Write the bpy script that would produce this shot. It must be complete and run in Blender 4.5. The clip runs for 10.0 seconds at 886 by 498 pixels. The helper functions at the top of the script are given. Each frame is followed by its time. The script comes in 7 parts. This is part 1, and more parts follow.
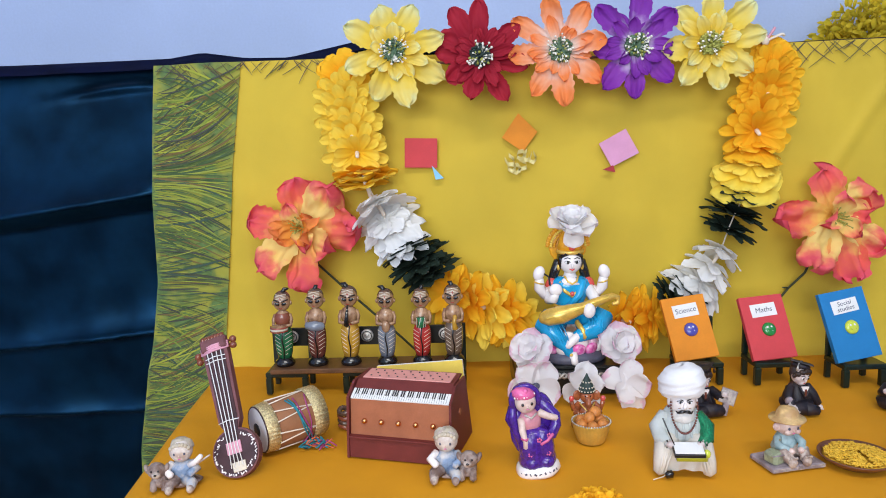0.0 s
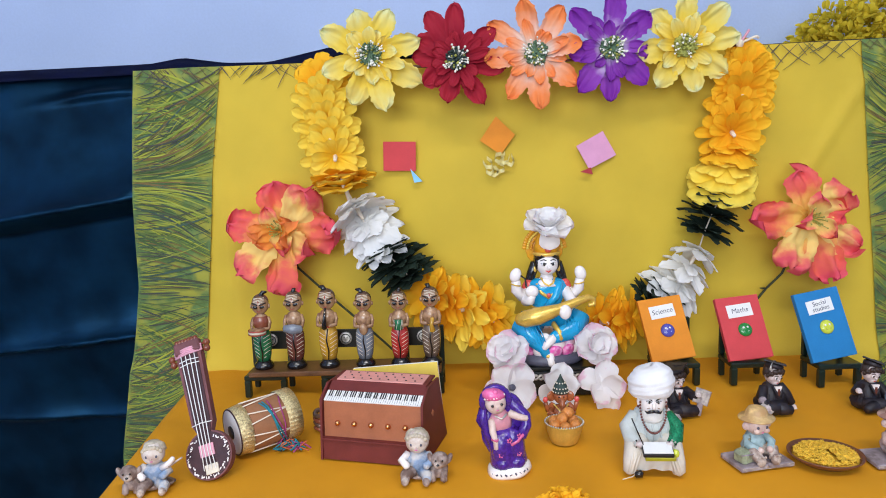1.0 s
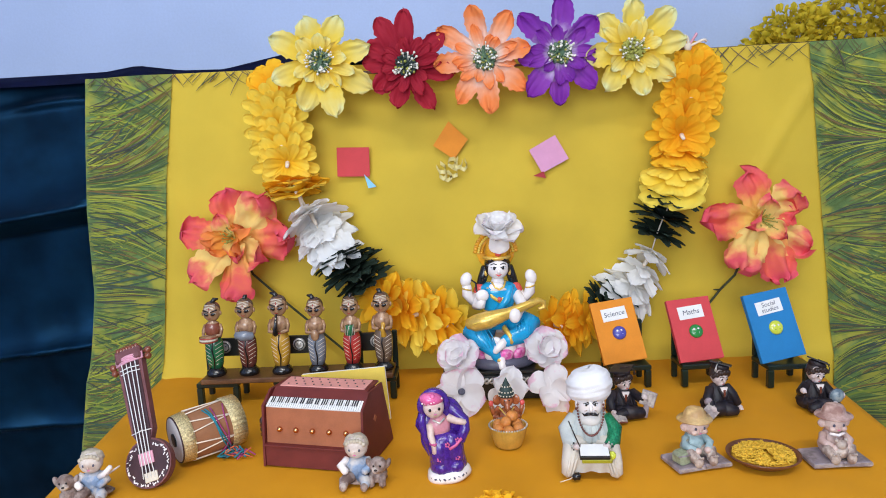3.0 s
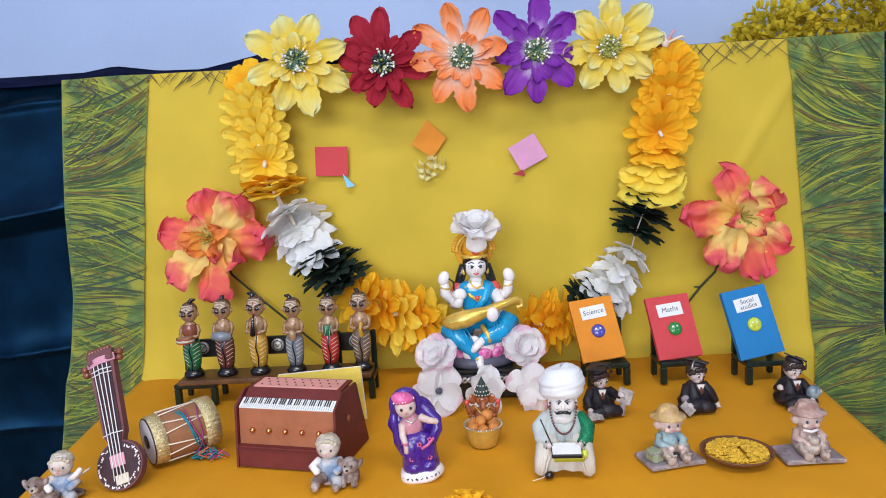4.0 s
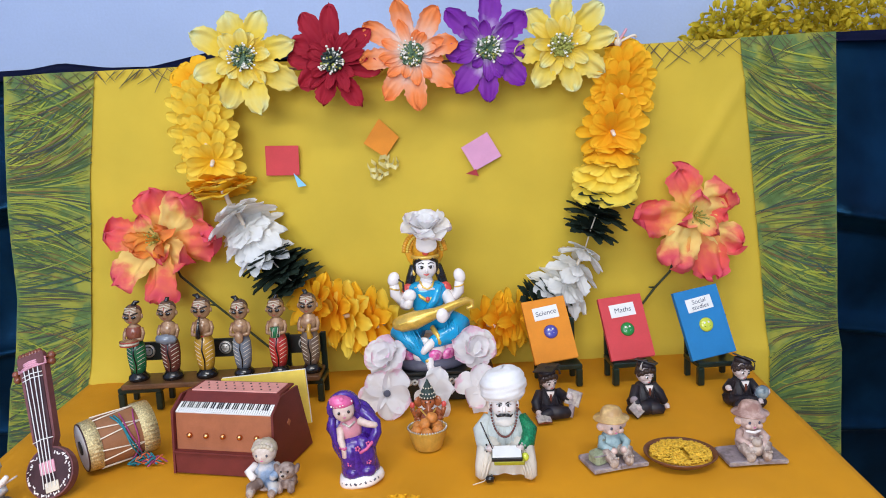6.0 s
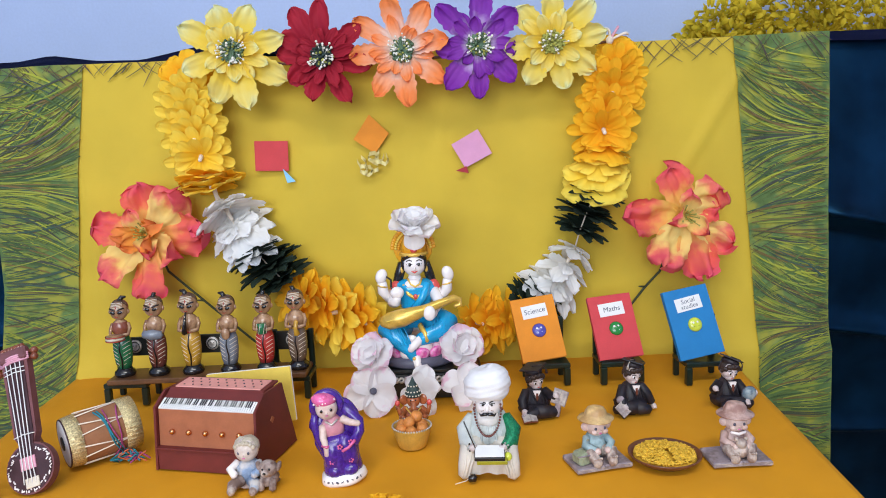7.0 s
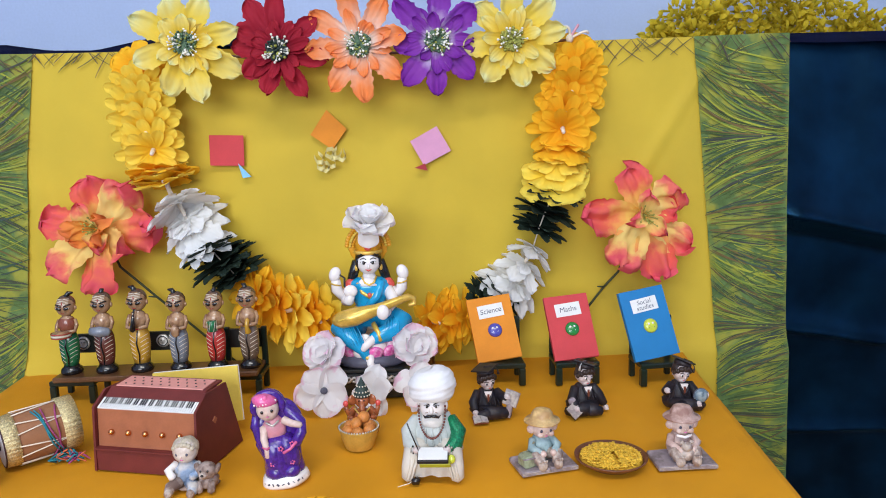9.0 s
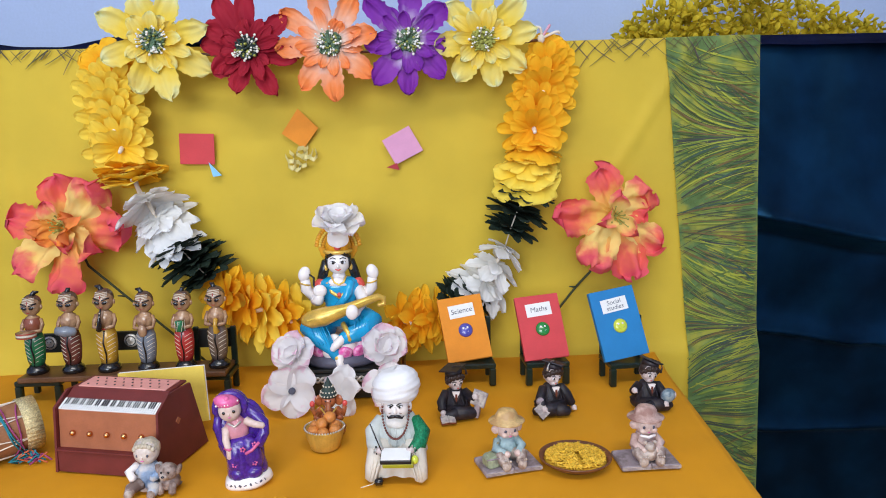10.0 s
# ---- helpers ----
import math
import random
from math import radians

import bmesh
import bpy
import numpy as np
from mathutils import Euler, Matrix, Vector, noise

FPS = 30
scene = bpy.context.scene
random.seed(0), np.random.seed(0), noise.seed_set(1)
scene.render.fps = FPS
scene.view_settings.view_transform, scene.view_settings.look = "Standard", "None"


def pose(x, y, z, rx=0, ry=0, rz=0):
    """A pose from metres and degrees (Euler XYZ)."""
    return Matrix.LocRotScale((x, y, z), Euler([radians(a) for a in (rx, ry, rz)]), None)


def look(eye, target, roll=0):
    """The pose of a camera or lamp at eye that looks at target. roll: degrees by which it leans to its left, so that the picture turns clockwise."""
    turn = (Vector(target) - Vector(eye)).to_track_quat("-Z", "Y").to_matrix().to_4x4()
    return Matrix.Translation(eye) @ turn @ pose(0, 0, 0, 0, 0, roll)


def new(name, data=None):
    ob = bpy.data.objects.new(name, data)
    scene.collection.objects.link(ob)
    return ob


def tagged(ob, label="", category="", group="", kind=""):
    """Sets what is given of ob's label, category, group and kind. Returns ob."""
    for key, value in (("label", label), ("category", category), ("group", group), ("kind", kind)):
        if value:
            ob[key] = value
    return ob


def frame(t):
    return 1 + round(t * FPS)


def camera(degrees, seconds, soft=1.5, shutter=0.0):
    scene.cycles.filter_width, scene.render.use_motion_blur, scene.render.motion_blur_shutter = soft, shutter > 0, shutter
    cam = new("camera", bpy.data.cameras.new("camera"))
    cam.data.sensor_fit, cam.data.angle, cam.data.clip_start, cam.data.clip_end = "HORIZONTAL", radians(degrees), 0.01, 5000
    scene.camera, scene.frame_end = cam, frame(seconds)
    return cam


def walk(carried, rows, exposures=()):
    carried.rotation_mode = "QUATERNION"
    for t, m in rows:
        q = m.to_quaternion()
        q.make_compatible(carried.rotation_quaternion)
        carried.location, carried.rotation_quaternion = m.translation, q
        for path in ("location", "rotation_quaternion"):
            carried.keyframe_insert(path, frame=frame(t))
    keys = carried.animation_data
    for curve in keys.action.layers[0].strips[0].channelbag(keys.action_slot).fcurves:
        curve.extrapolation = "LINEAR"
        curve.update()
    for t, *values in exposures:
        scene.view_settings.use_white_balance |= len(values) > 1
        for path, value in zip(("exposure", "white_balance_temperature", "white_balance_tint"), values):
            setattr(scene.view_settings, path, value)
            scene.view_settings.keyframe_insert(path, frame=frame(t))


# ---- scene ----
cam = camera(62.6, 10.0, soft=1.0)
PATH = [
    (0, (0.035, -0.264, 0.401), (-0.028, 1.711, 0.091), -1.7),
    (0.5, (0.051, -0.266, 0.4), (-0.008, 1.709, 0.096), -1.6),
    (1, (0.069, -0.269, 0.399), (0.01, 1.707, 0.099), -2.0),
    (1.5, (0.085, -0.272, 0.398), (0.029, 1.705, 0.103), -2.2),
    (2, (0.102, -0.272, 0.399), (0.047, 1.706, 0.111), -2.1),
    (2.5, (0.119, -0.271, 0.398), (0.072, 1.708, 0.111), -2.3),
    (4, (0.168, -0.266, 0.393), (0.133, 1.713, 0.105), -2.9),
    (4.5, (0.18, -0.262, 0.391), (0.169, 1.718, 0.108), -2.7),
    (5, (0.194, -0.26, 0.389), (0.192, 1.721, 0.109), -2.9),
    (5.5, (0.206, -0.256, 0.388), (0.214, 1.724, 0.106), -3.0),
    (6, (0.218, -0.251, 0.387), (0.231, 1.728, 0.1), -2.8),
    (7.5, (0.243, -0.243, 0.389), (0.263, 1.734, 0.087), -2.0),
    (8, (0.253, -0.24, 0.39), (0.287, 1.736, 0.087), -1.7),
    (8.5, (0.267, -0.237, 0.389), (0.314, 1.739, 0.085), -1.7),
    (9, (0.278, -0.233, 0.389), (0.338, 1.741, 0.077), -1.5),
    (9.5, (0.29, -0.231, 0.388), (0.369, 1.742, 0.072), -1.4),
    (10, (0.305, -0.232, 0.389), (0.398, 1.741, 0.074), -1.2),
]
walk(cam, [(t, look(eye, target, roll)) for t, eye, target, roll in PATH])

# ---- light ----
world = bpy.data.worlds.new("room_air")
scene.world = world
world.use_nodes = True
wbg = world.node_tree.nodes["Background"]
wbg.inputs[0].default_value = (0.75, 0.85, 1.0, 1)
wbg.inputs[1].default_value = 0.10


def area_lamp(name, eye, target, sx, sy, watts, color):
    d = bpy.data.lights.new(name, "AREA")
    d.shape, d.size, d.size_y, d.energy, d.color = "RECTANGLE", sx, sy, watts, color
    ob = new(name, d)
    ob.matrix_world = look(eye, target)
    return ob


# Overhead lamp, unseen: assumed from the soft shadows below things.
area_lamp("assumed_overhead_lamp", (0.35, -0.75, 1.84), (0.35, -0.45, 0.0), 1.6, 0.25, 22, (1.0, 0.97, 0.93))
# Frontal fill added to lift the backdrop; its window is invented, out of view.
area_lamp("added_front_fill", (-0.5, -2.56, 0.95), (-0.5, 1.0, 0.95), 1.9, 1.4, 86, (0.84, 0.915, 1.0))
scene.view_settings.exposure = 0.0


# ---- materials ----
def mat(name, color, rough=0.6, vary=0.12, scale=60.0, fine=600.0, bump=0.15, metal=0.0, sheen=0.0,
        tint=None, coat=0.0, spec=0.4, second=None, mix_scale=20.0):
    """A surface with colour variation at two scales and a fine relief."""
    m = bpy.data.materials.new(name)
    m.use_nodes = True
    t = m.node_tree
    b = t.nodes["Principled BSDF"]
    co = t.nodes.new("ShaderNodeTexCoord")
    n1 = t.nodes.new("ShaderNodeTexNoise")
    n1.inputs["Scale"].default_value, n1.inputs["Detail"].default_value = scale, 4
    n2 = t.nodes.new("ShaderNodeTexNoise")
    n2.inputs["Scale"].default_value, n2.inputs["Detail"].default_value = fine, 2
    t.links.new(co.outputs["Object"], n1.inputs["Vector"])
    t.links.new(co.outputs["Object"], n2.inputs["Vector"])
    ramp = t.nodes.new("ShaderNodeValToRGB")
    lo = [c * (1 - vary) for c in color]
    hi = [min(1, c * (1 + vary)) for c in color]
    ramp.color_ramp.elements[0].color, ramp.color_ramp.elements[1].color = (*lo, 1), (*hi, 1)
    ramp.color_ramp.elements[0].position, ramp.color_ramp.elements[1].position = 0.3, 0.7
    add = t.nodes.new("ShaderNodeMath")
    add.operation = "MULTIPLY_ADD"
    t.links.new(n2.outputs["Fac"], add.inputs[0])
    add.inputs[1].default_value = 0.35
    t.links.new(n1.outputs["Fac"], add.inputs[2])
    sub = t.nodes.new("ShaderNodeMath")
    sub.operation = "SUBTRACT"
    t.links.new(add.outputs[0], sub.inputs[0])
    sub.inputs[1].default_value = 0.17
    t.links.new(sub.outputs[0], ramp.inputs["Fac"])
    out = ramp.outputs["Color"]
    if second:
        n3 = t.nodes.new("ShaderNodeTexNoise")
        n3.inputs["Scale"].default_value, n3.inputs["Detail"].default_value = mix_scale, 3
        t.links.new(co.outputs["Object"], n3.inputs["Vector"])
        r3 = t.nodes.new("ShaderNodeValToRGB")
        r3.color_ramp.elements[0].position, r3.color_ramp.elements[1].position = 0.45, 0.62
        t.links.new(n3.outputs["Fac"], r3.inputs["Fac"])
        mx = t.nodes.new("ShaderNodeMix")
        mx.data_type = "RGBA"
        t.links.new(r3.outputs["Color"], mx.inputs["Factor"])
        t.links.new(out, mx.inputs["A"])
        mx.inputs["B"].default_value = (*second, 1)
        out = mx.outputs["Result"]
    t.links.new(out, b.inputs["Base Color"])
    b.inputs["Roughness"].default_value, b.inputs["Metallic"].default_value = rough, metal
    b.inputs["Specular IOR Level"].default_value = spec
    b.inputs["Coat Weight"].default_value = coat
    b.inputs["Coat Roughness"].default_value = 0.12
    if sheen:
        b.inputs["Sheen Weight"].default_value = sheen
        b.inputs["Sheen Roughness"].default_value = 0.35
        b.inputs["Sheen Tint"].default_value = (*(tint or color), 1)
    if bump:
        bp = t.nodes.new("ShaderNodeBump")
        bp.inputs["Strength"].default_value, bp.inputs["Distance"].default_value = bump, 0.001
        t.links.new(n2.outputs["Fac"], bp.inputs["Height"])
        t.links.new(bp.outputs["Normal"], b.inputs["Normal"])
    return m


def petal_mat(name, stops, rough=0.75, through_light=0.22, veins=26.0, jitter=0.22):
    """Dyed petal fabric: colour runs from the base of a petal (v = 0) to its tip (v = 1), with veins along it."""
    m = bpy.data.materials.new(name)
    m.use_nodes = True
    t = m.node_tree
    b = t.nodes["Principled BSDF"]
    uv = t.nodes.new("ShaderNodeUVMap")
    sep = t.nodes.new("ShaderNodeSeparateXYZ")
    t.links.new(uv.outputs["UV"], sep.inputs[0])
    co = t.nodes.new("ShaderNodeTexCoord")
    n = t.nodes.new("ShaderNodeTexNoise")
    n.inputs["Scale"].default_value, n.inputs["Detail"].default_value = 55, 4
    t.links.new(co.outputs["Object"], n.inputs["Vector"])
    j = t.nodes.new("ShaderNodeMath")
    j.operation = "MULTIPLY_ADD"
    t.links.new(n.outputs["Fac"], j.inputs[0])
    j.inputs[1].default_value = jitter * 2
    t.links.new(sep.outputs["Y"], j.inputs[2])
    k = t.nodes.new("ShaderNodeMath")
    k.operation = "SUBTRACT"
    t.links.new(j.outputs[0], k.inputs[0])
    k.inputs[1].default_value = jitter
    ramp = t.nodes.new("ShaderNodeValToRGB")
    els = ramp.color_ramp.elements
    while len(els) < len(stops):
        els.new(0.5)
    for e, (p, c) in zip(els, stops):
        e.position, e.color = p, (*c, 1)
    t.links.new(k.outputs[0], ramp.inputs["Fac"])
    wv = t.nodes.new("ShaderNodeMath")
    wv.operation = "MULTIPLY"
    t.links.new(sep.outputs["X"], wv.inputs[0])
    wv.inputs[1].default_value = veins
    sn = t.nodes.new("ShaderNodeMath")
    sn.operation = "SINE"
    t.links.new(wv.outputs[0], sn.inputs[0])
    bp = t.nodes.new("ShaderNodeBump")
    bp.inputs["Strength"].default_value, bp.inputs["Distance"].default_value = 0.25, 0.001
    t.links.new(sn.outputs[0], bp.inputs["Height"])
    t.links.new(bp.outputs["Normal"], b.inputs["Normal"])
    t.links.new(ramp.outputs["Color"], b.inputs["Base Color"])
    b.inputs["Roughness"].default_value = rough
    b.inputs["Specular IOR Level"].default_value = 0.25
    tr = t.nodes.new("ShaderNodeBsdfTranslucent")
    t.links.new(ramp.outputs["Color"], tr.inputs["Color"])
    mix = t.nodes.new("ShaderNodeMixShader")
    mix.inputs[0].default_value = through_light
    t.links.new(b.outputs[0], mix.inputs[1])
    t.links.new(tr.outputs[0], mix.inputs[2])
    t.links.new(mix.outputs[0], t.nodes["Material Output"].inputs["Surface"])
    return m


def stroke_mat(name, colors):
    """Printed brush strokes: every stroke takes one of the print's inks."""
    m = bpy.data.materials.new(name)
    m.use_nodes = True
    t = m.node_tree
    b = t.nodes["Principled BSDF"]
    g = t.nodes.new("ShaderNodeNewGeometry")
    ramp = t.nodes.new("ShaderNodeValToRGB")
    ramp.color_ramp.interpolation = "CONSTANT"
    els = ramp.color_ramp.elements
    while len(els) < len(colors):
        els.new(0.5)
    for i, (e, c) in enumerate(zip(els, colors)):
        e.position, e.color = i / len(colors), (*c, 1)
    t.links.new(g.outputs["Random Per Island"], ramp.inputs["Fac"])
    t.links.new(ramp.outputs["Color"], b.inputs["Base Color"])
    b.inputs["Roughness"].default_value = 0.8
    b.inputs["Specular IOR Level"].default_value = 0.2
    return m


M_WALL = mat("painted_wall", (0.43, 0.52, 0.74), 0.85, 0.07, 2.2, 200, 0.2)
M_TUBE = mat("lamp_diffuser", (0.85, 0.85, 0.85), 0.6, 0.02, 4, 200, 0.0)
M_TUBE.node_tree.nodes["Principled BSDF"].inputs["Emission Color"].default_value = (1, 0.97, 0.93, 1)
M_TUBE.node_tree.nodes["Principled BSDF"].inputs["Emission Strength"].default_value = 2.0
M_FLOOR = mat("grey_floor", (0.22, 0.21, 0.20), 0.5, 0.15, 5, 200, 0.1)
M_CEIL = mat("white_ceiling", (0.80, 0.80, 0.80), 0.9, 0.03, 4, 200, 0.1)
M_TABLE = mat("golden_cloth", (0.70, 0.300, 0.003), 0.85, 0.07, 9, 1500, 0.35, sheen=0.05, tint=(1, 0.7, 0.2))
M_YELLOW = mat("mustard_cloth", (0.61, 0.432, 0.036), 0.75, 0.08, 7, 1600, 0.25, sheen=0.03, tint=(1, 0.9, 0.4))
M_GREEN = mat("green_print_ground", (0.115, 0.19, 0.055), 0.75, 0.25, 40, 900, 0.2, second=(0.33, 0.32, 0.042), mix_scale=24)
M_STROKE = stroke_mat("print_strokes", [(0.075, 0.085, 0.05), (0.36, 0.38, 0.05), (0.07, 0.115, 0.045), (0.19, 0.13, 0.05), (0.22, 0.29, 0.05), (0.07, 0.075, 0.06), (0.12, 0.17, 0.05), (0.30, 0.33, 0.06), (0.06, 0.10, 0.07)])
M_HATCH = stroke_mat("hatch_strokes", [(0.09, 0.07, 0.06), (0.13, 0.12, 0.05)])
M_VELVET = mat("navy_velvet", (0.0050, 0.030, 0.064), 0.33, 0.5, 9, 1400, 0.35, metal=0.88, spec=0.3, sheen=0.05, tint=(0.05, 0.42, 0.62))
M_HEM = mat("indigo_hem", (0.0022, 0.0036, 0.021), 0.6, 0.3, 30, 1400, 0.3, spec=0.08)
M_BLACKW = mat("black_lacquer", (0.012, 0.013, 0.012), 0.3, 0.3, 60, 500, 0.1, coat=0.3)
M_CHAIR = mat("dark_green_paint", (0.0056, 0.0154, 0.0112), 0.35, 0.3, 60, 500, 0.1, coat=0.2)
M_PLANK = mat("brown_plank", (0.136, 0.0595, 0.0245), 0.45, 0.35, 30, 300, 0.15, coat=0.15)
M_MAROON = mat("maroon_card", (0.142, 0.021, 0.018), 0.6, 0.15, 40, 500, 0.15)
M_TERRA = mat("brown_card", (0.35, 0.115, 0.050), 0.65, 0.12, 40, 500, 0.15)
M_PINKCARD = mat("pink_card", (0.72, 0.32, 0.28), 0.7, 0.08, 40, 500, 0.1)
M_WHITE = mat("white_card", (0.80, 0.79, 0.77), 0.7, 0.04, 40, 500, 0.1)
M_INK = mat("black_ink", (0.012, 0.012, 0.015), 0.5, 0.1, 60, 500, 0.05)
M_BLUEINK = mat("blue_black_ink", (0.02, 0.025, 0.08), 0.5, 0.1, 60, 500, 0.05)
M_COPPER = mat("copper_bead", (0.75, 0.33, 0.13), 0.22, 0.1, 60, 500, 0.0, metal=1.0)
M_GOLD = mat("gold_foil", (0.80, 0.62, 0.34), 0.42, 0.4, 500, 1100, 1.0, metal=0.75)
M_GOLDP = mat("gold_paint", (0.74, 0.47, 0.09), 0.3, 0.2, 80, 500, 0.15, metal=0.35, coat=0.3)
M_SILVER = mat("silver_braid", (0.55, 0.52, 0.48), 0.4, 0.3, 200, 900, 0.4, metal=0.7)
M_STRING = mat("cream_string", (0.78, 0.68, 0.56), 0.8, 0.1, 90, 900, 0.3)
M_PINKSTR = mat("pink_ribbon", (0.68, 0.33, 0.42), 0.6, 0.1, 90, 900, 0.2)
M_SITAR = mat("dark_maroon_card", (0.0495, 0.0176, 0.0224), 0.5, 0.25, 60, 600, 0.15)
M_SITARSIDE = mat("maroon_sitar_side", (0.16, 0.055, 0.06), 0.6, 0.2, 60, 600, 0.15)
M_BEADBR = mat("brown_bead", (0.22, 0.06, 0.03), 0.25, 0.2, 60, 500, 0.0, coat=0.5)
M_DRUMSKIN = mat("drum_skin", (0.62, 0.60, 0.62), 0.6, 0.06, 60, 500, 0.1)
M_KRAFT = mat("brown_drum_shell", (0.297, 0.128, 0.0585), 0.7, 0.12, 50, 500, 0.15)
M_TEALTH = mat("teal_thread", (0.02, 0.20, 0.26), 0.8, 0.2, 90, 900, 0.3)
M_MAGTH = mat("magenta_thread", (0.32, 0.05, 0.17), 0.8, 0.2, 90, 900, 0.3)
M_REDTH = mat("orange_red_thread", (0.62, 0.14, 0.05), 0.8, 0.2, 90, 900, 0.3)
M_RED = mat("red_card", (0.60, 0.055, 0.065), 0.7, 0.06, 40, 500, 0.1)
M_ORANGE = mat("orange_card", (0.74, 0.25, 0.015), 0.7, 0.06, 40, 500, 0.1)
M_PINK = mat("pink_paper", (0.68, 0.32, 0.50), 0.7, 0.06, 40, 500, 0.1)
M_BLUE = mat("blue_card", (0.012, 0.19, 0.46), 0.65, 0.05, 40, 500, 0.1)
M_SKYB = mat("light_blue_paper", (0.25, 0.58, 0.85), 0.7, 0.06, 40, 500, 0.1)
M_DKRED = mat("dark_red_paper", (0.38, 0.03, 0.04), 0.7, 0.06, 40, 500, 0.1)
M_RIBBON = mat("pale_gold_ribbon", (0.72, 0.62, 0.25), 0.4, 0.15, 90, 500, 0.1)
M_YCARD = mat("yellow_card", (0.85, 0.62, 0.10), 0.65, 0.06, 30, 500, 0.1)
M_VIOLETB = mat("violet_button", (0.08, 0.08, 0.40), 0.25, 0.1, 60, 500, 0.0, coat=0.6)
M_GREENB = mat("green_button", (0.02, 0.24, 0.05), 0.25, 0.1, 60, 500, 0.0, coat=0.6)
M_LIMEB = mat("yellow_button", (0.60, 0.66, 0.06), 0.25, 0.1, 60, 500, 0.0, coat=0.6)
M_STEM = mat("dark_stem", (0.035, 0.045, 0.02), 0.6, 0.3, 60, 500, 0.2)
M_STAMEN = mat("white_stamen", (0.85, 0.83, 0.74), 0.6, 0.08, 90, 500, 0.1)
M_FGREEN = mat("green_flower_heart", (0.10, 0.17, 0.10), 0.7, 0.3, 160, 700, 0.4)
M_FDARK = mat("dark_flower_heart", (0.03, 0.05, 0.045), 0.7, 0.3, 160, 700, 0.4)
M_PISTIL = mat("olive_pistil", (0.36, 0.36, 0.08), 0.7, 0.3, 160, 700, 0.4)
# figurines
M_SKINW = mat("white_porcelain", (0.86, 0.80, 0.78), 0.25, 0.03, 60, 500, 0.03, coat=0.4)
M_HAIR = mat("black_enamel", (0.010, 0.009, 0.010), 0.22, 0.2, 60, 500, 0.0, coat=0.5)
M_SARI = mat("turquoise_enamel", (0.01, 0.33, 0.62), 0.22, 0.12, 60, 500, 0.03, coat=0.5)
M_ROSE = mat("rose_enamel", (0.72, 0.16, 0.38), 0.3, 0.2, 60, 500, 0.03, coat=0.4)
M_CORAL = mat("coral_enamel", (0.70, 0.09, 0.08), 0.25, 0.12, 60, 500, 0.03, coat=0.4)
M_HALO = mat("amber_halo", (0.80, 0.36, 0.02), 0.35, 0.2, 90, 500, 0.2, coat=0.3)
M_SLATE = mat("slate_base", (0.09, 0.09, 0.13), 0.4, 0.2, 60, 500, 0.1)
M_WOODSKIN = mat("tan_lacquered_wood", (0.38, 0.22, 0.12), 0.25, 0.25, 60, 500, 0.02, coat=0.5, second=(0.24, 0.12, 0.065), mix_scale=90)
M_WOODDK = mat("brown_lacquered_wood", (0.11, 0.06, 0.04), 0.25, 0.2, 60, 500, 0.02, coat=0.5)
M_DGREEN = mat("green_lacquer", (0.02, 0.15, 0.06), 0.25, 0.2, 60, 500, 0.02, coat=0.5)
M_DBROWN = mat("maroon_lacquer", (0.14, 0.04, 0.03), 0.25, 0.2, 60, 500, 0.02, coat=0.5)
M_DYEL = mat("ochre_lacquer", (0.50, 0.27, 0.03), 0.25, 0.2, 60, 500, 0.02, coat=0.5)
M_DGREY = mat("blue_grey_lacquer", (0.20, 0.22, 0.26), 0.25, 0.2, 60, 500, 0.02, coat=0.5)
M_DRED = mat("red_lacquer", (0.45, 0.035, 0.03), 0.25, 0.2, 60, 500, 0.02, coat=0.5)
M_DTAUPE = mat("taupe_lacquer", (0.16, 0.11, 0.08), 0.25, 0.2, 60, 500, 0.02, coat=0.5)
M_STRIPE = mat("cream_paint", (0.70, 0.62, 0.50), 0.3, 0.1, 60, 500, 0.02, coat=0.3)
M_PURPLE = mat("purple_glitter_enamel", (0.055, 0.014, 0.23), 0.20, 0.35, 260, 900, 0.35, coat=0.6)
M_LADYPINK = mat("pink_glitter_enamel", (0.66, 0.12, 0.30), 0.25, 0.2, 90, 700, 0.1, coat=0.5)
M_BLOUSE = mat("dusty_pink_enamel", (0.60, 0.25, 0.30), 0.3, 0.15, 90, 700, 0.1, coat=0.4)
M_FACE = mat("pale_resin_face", (0.72, 0.56, 0.50), 0.42, 0.10, 90, 500, 0.08, second=(0.58, 0.40, 0.35), mix_scale=85)
M_PALE = mat("pale_bisque", (0.68, 0.60, 0.54), 0.5, 0.10, 90, 500, 0.1, second=(0.50, 0.38, 0.32), mix_scale=80)
M_MAGENTA = mat("magenta_enamel", (0.70, 0.10, 0.36), 0.28, 0.3, 120, 500, 0.02, coat=0.5, second=(0.80, 0.34, 0.55), mix_scale=130)
M_BLUSH = mat("pale_pink_enamel", (0.82, 0.52, 0.64), 0.28, 0.15, 120, 500, 0.02, coat=0.5)
M_RESIN = mat("beige_resin", (0.54, 0.45, 0.39), 0.5, 0.2, 90, 500, 0.25, second=(0.28, 0.20, 0.17), mix_scale=110)
M_PLATE = mat("lilac_resin_base", (0.34, 0.28, 0.31), 0.55, 0.2, 90, 500, 0.2, second=(0.20, 0.16, 0.17), mix_scale=80)
M_STRAW = mat("straw_hat_resin", (0.62, 0.42, 0.18), 0.42, 0.25, 120, 600, 0.35, coat=0.2, second=(0.46, 0.27, 0.11), mix_scale=80)
M_HATPINK = mat("pink_hat_resin", (0.52, 0.35, 0.30), 0.55, 0.2, 120, 600, 0.3, second=(0.30, 0.16, 0.13), mix_scale=80)
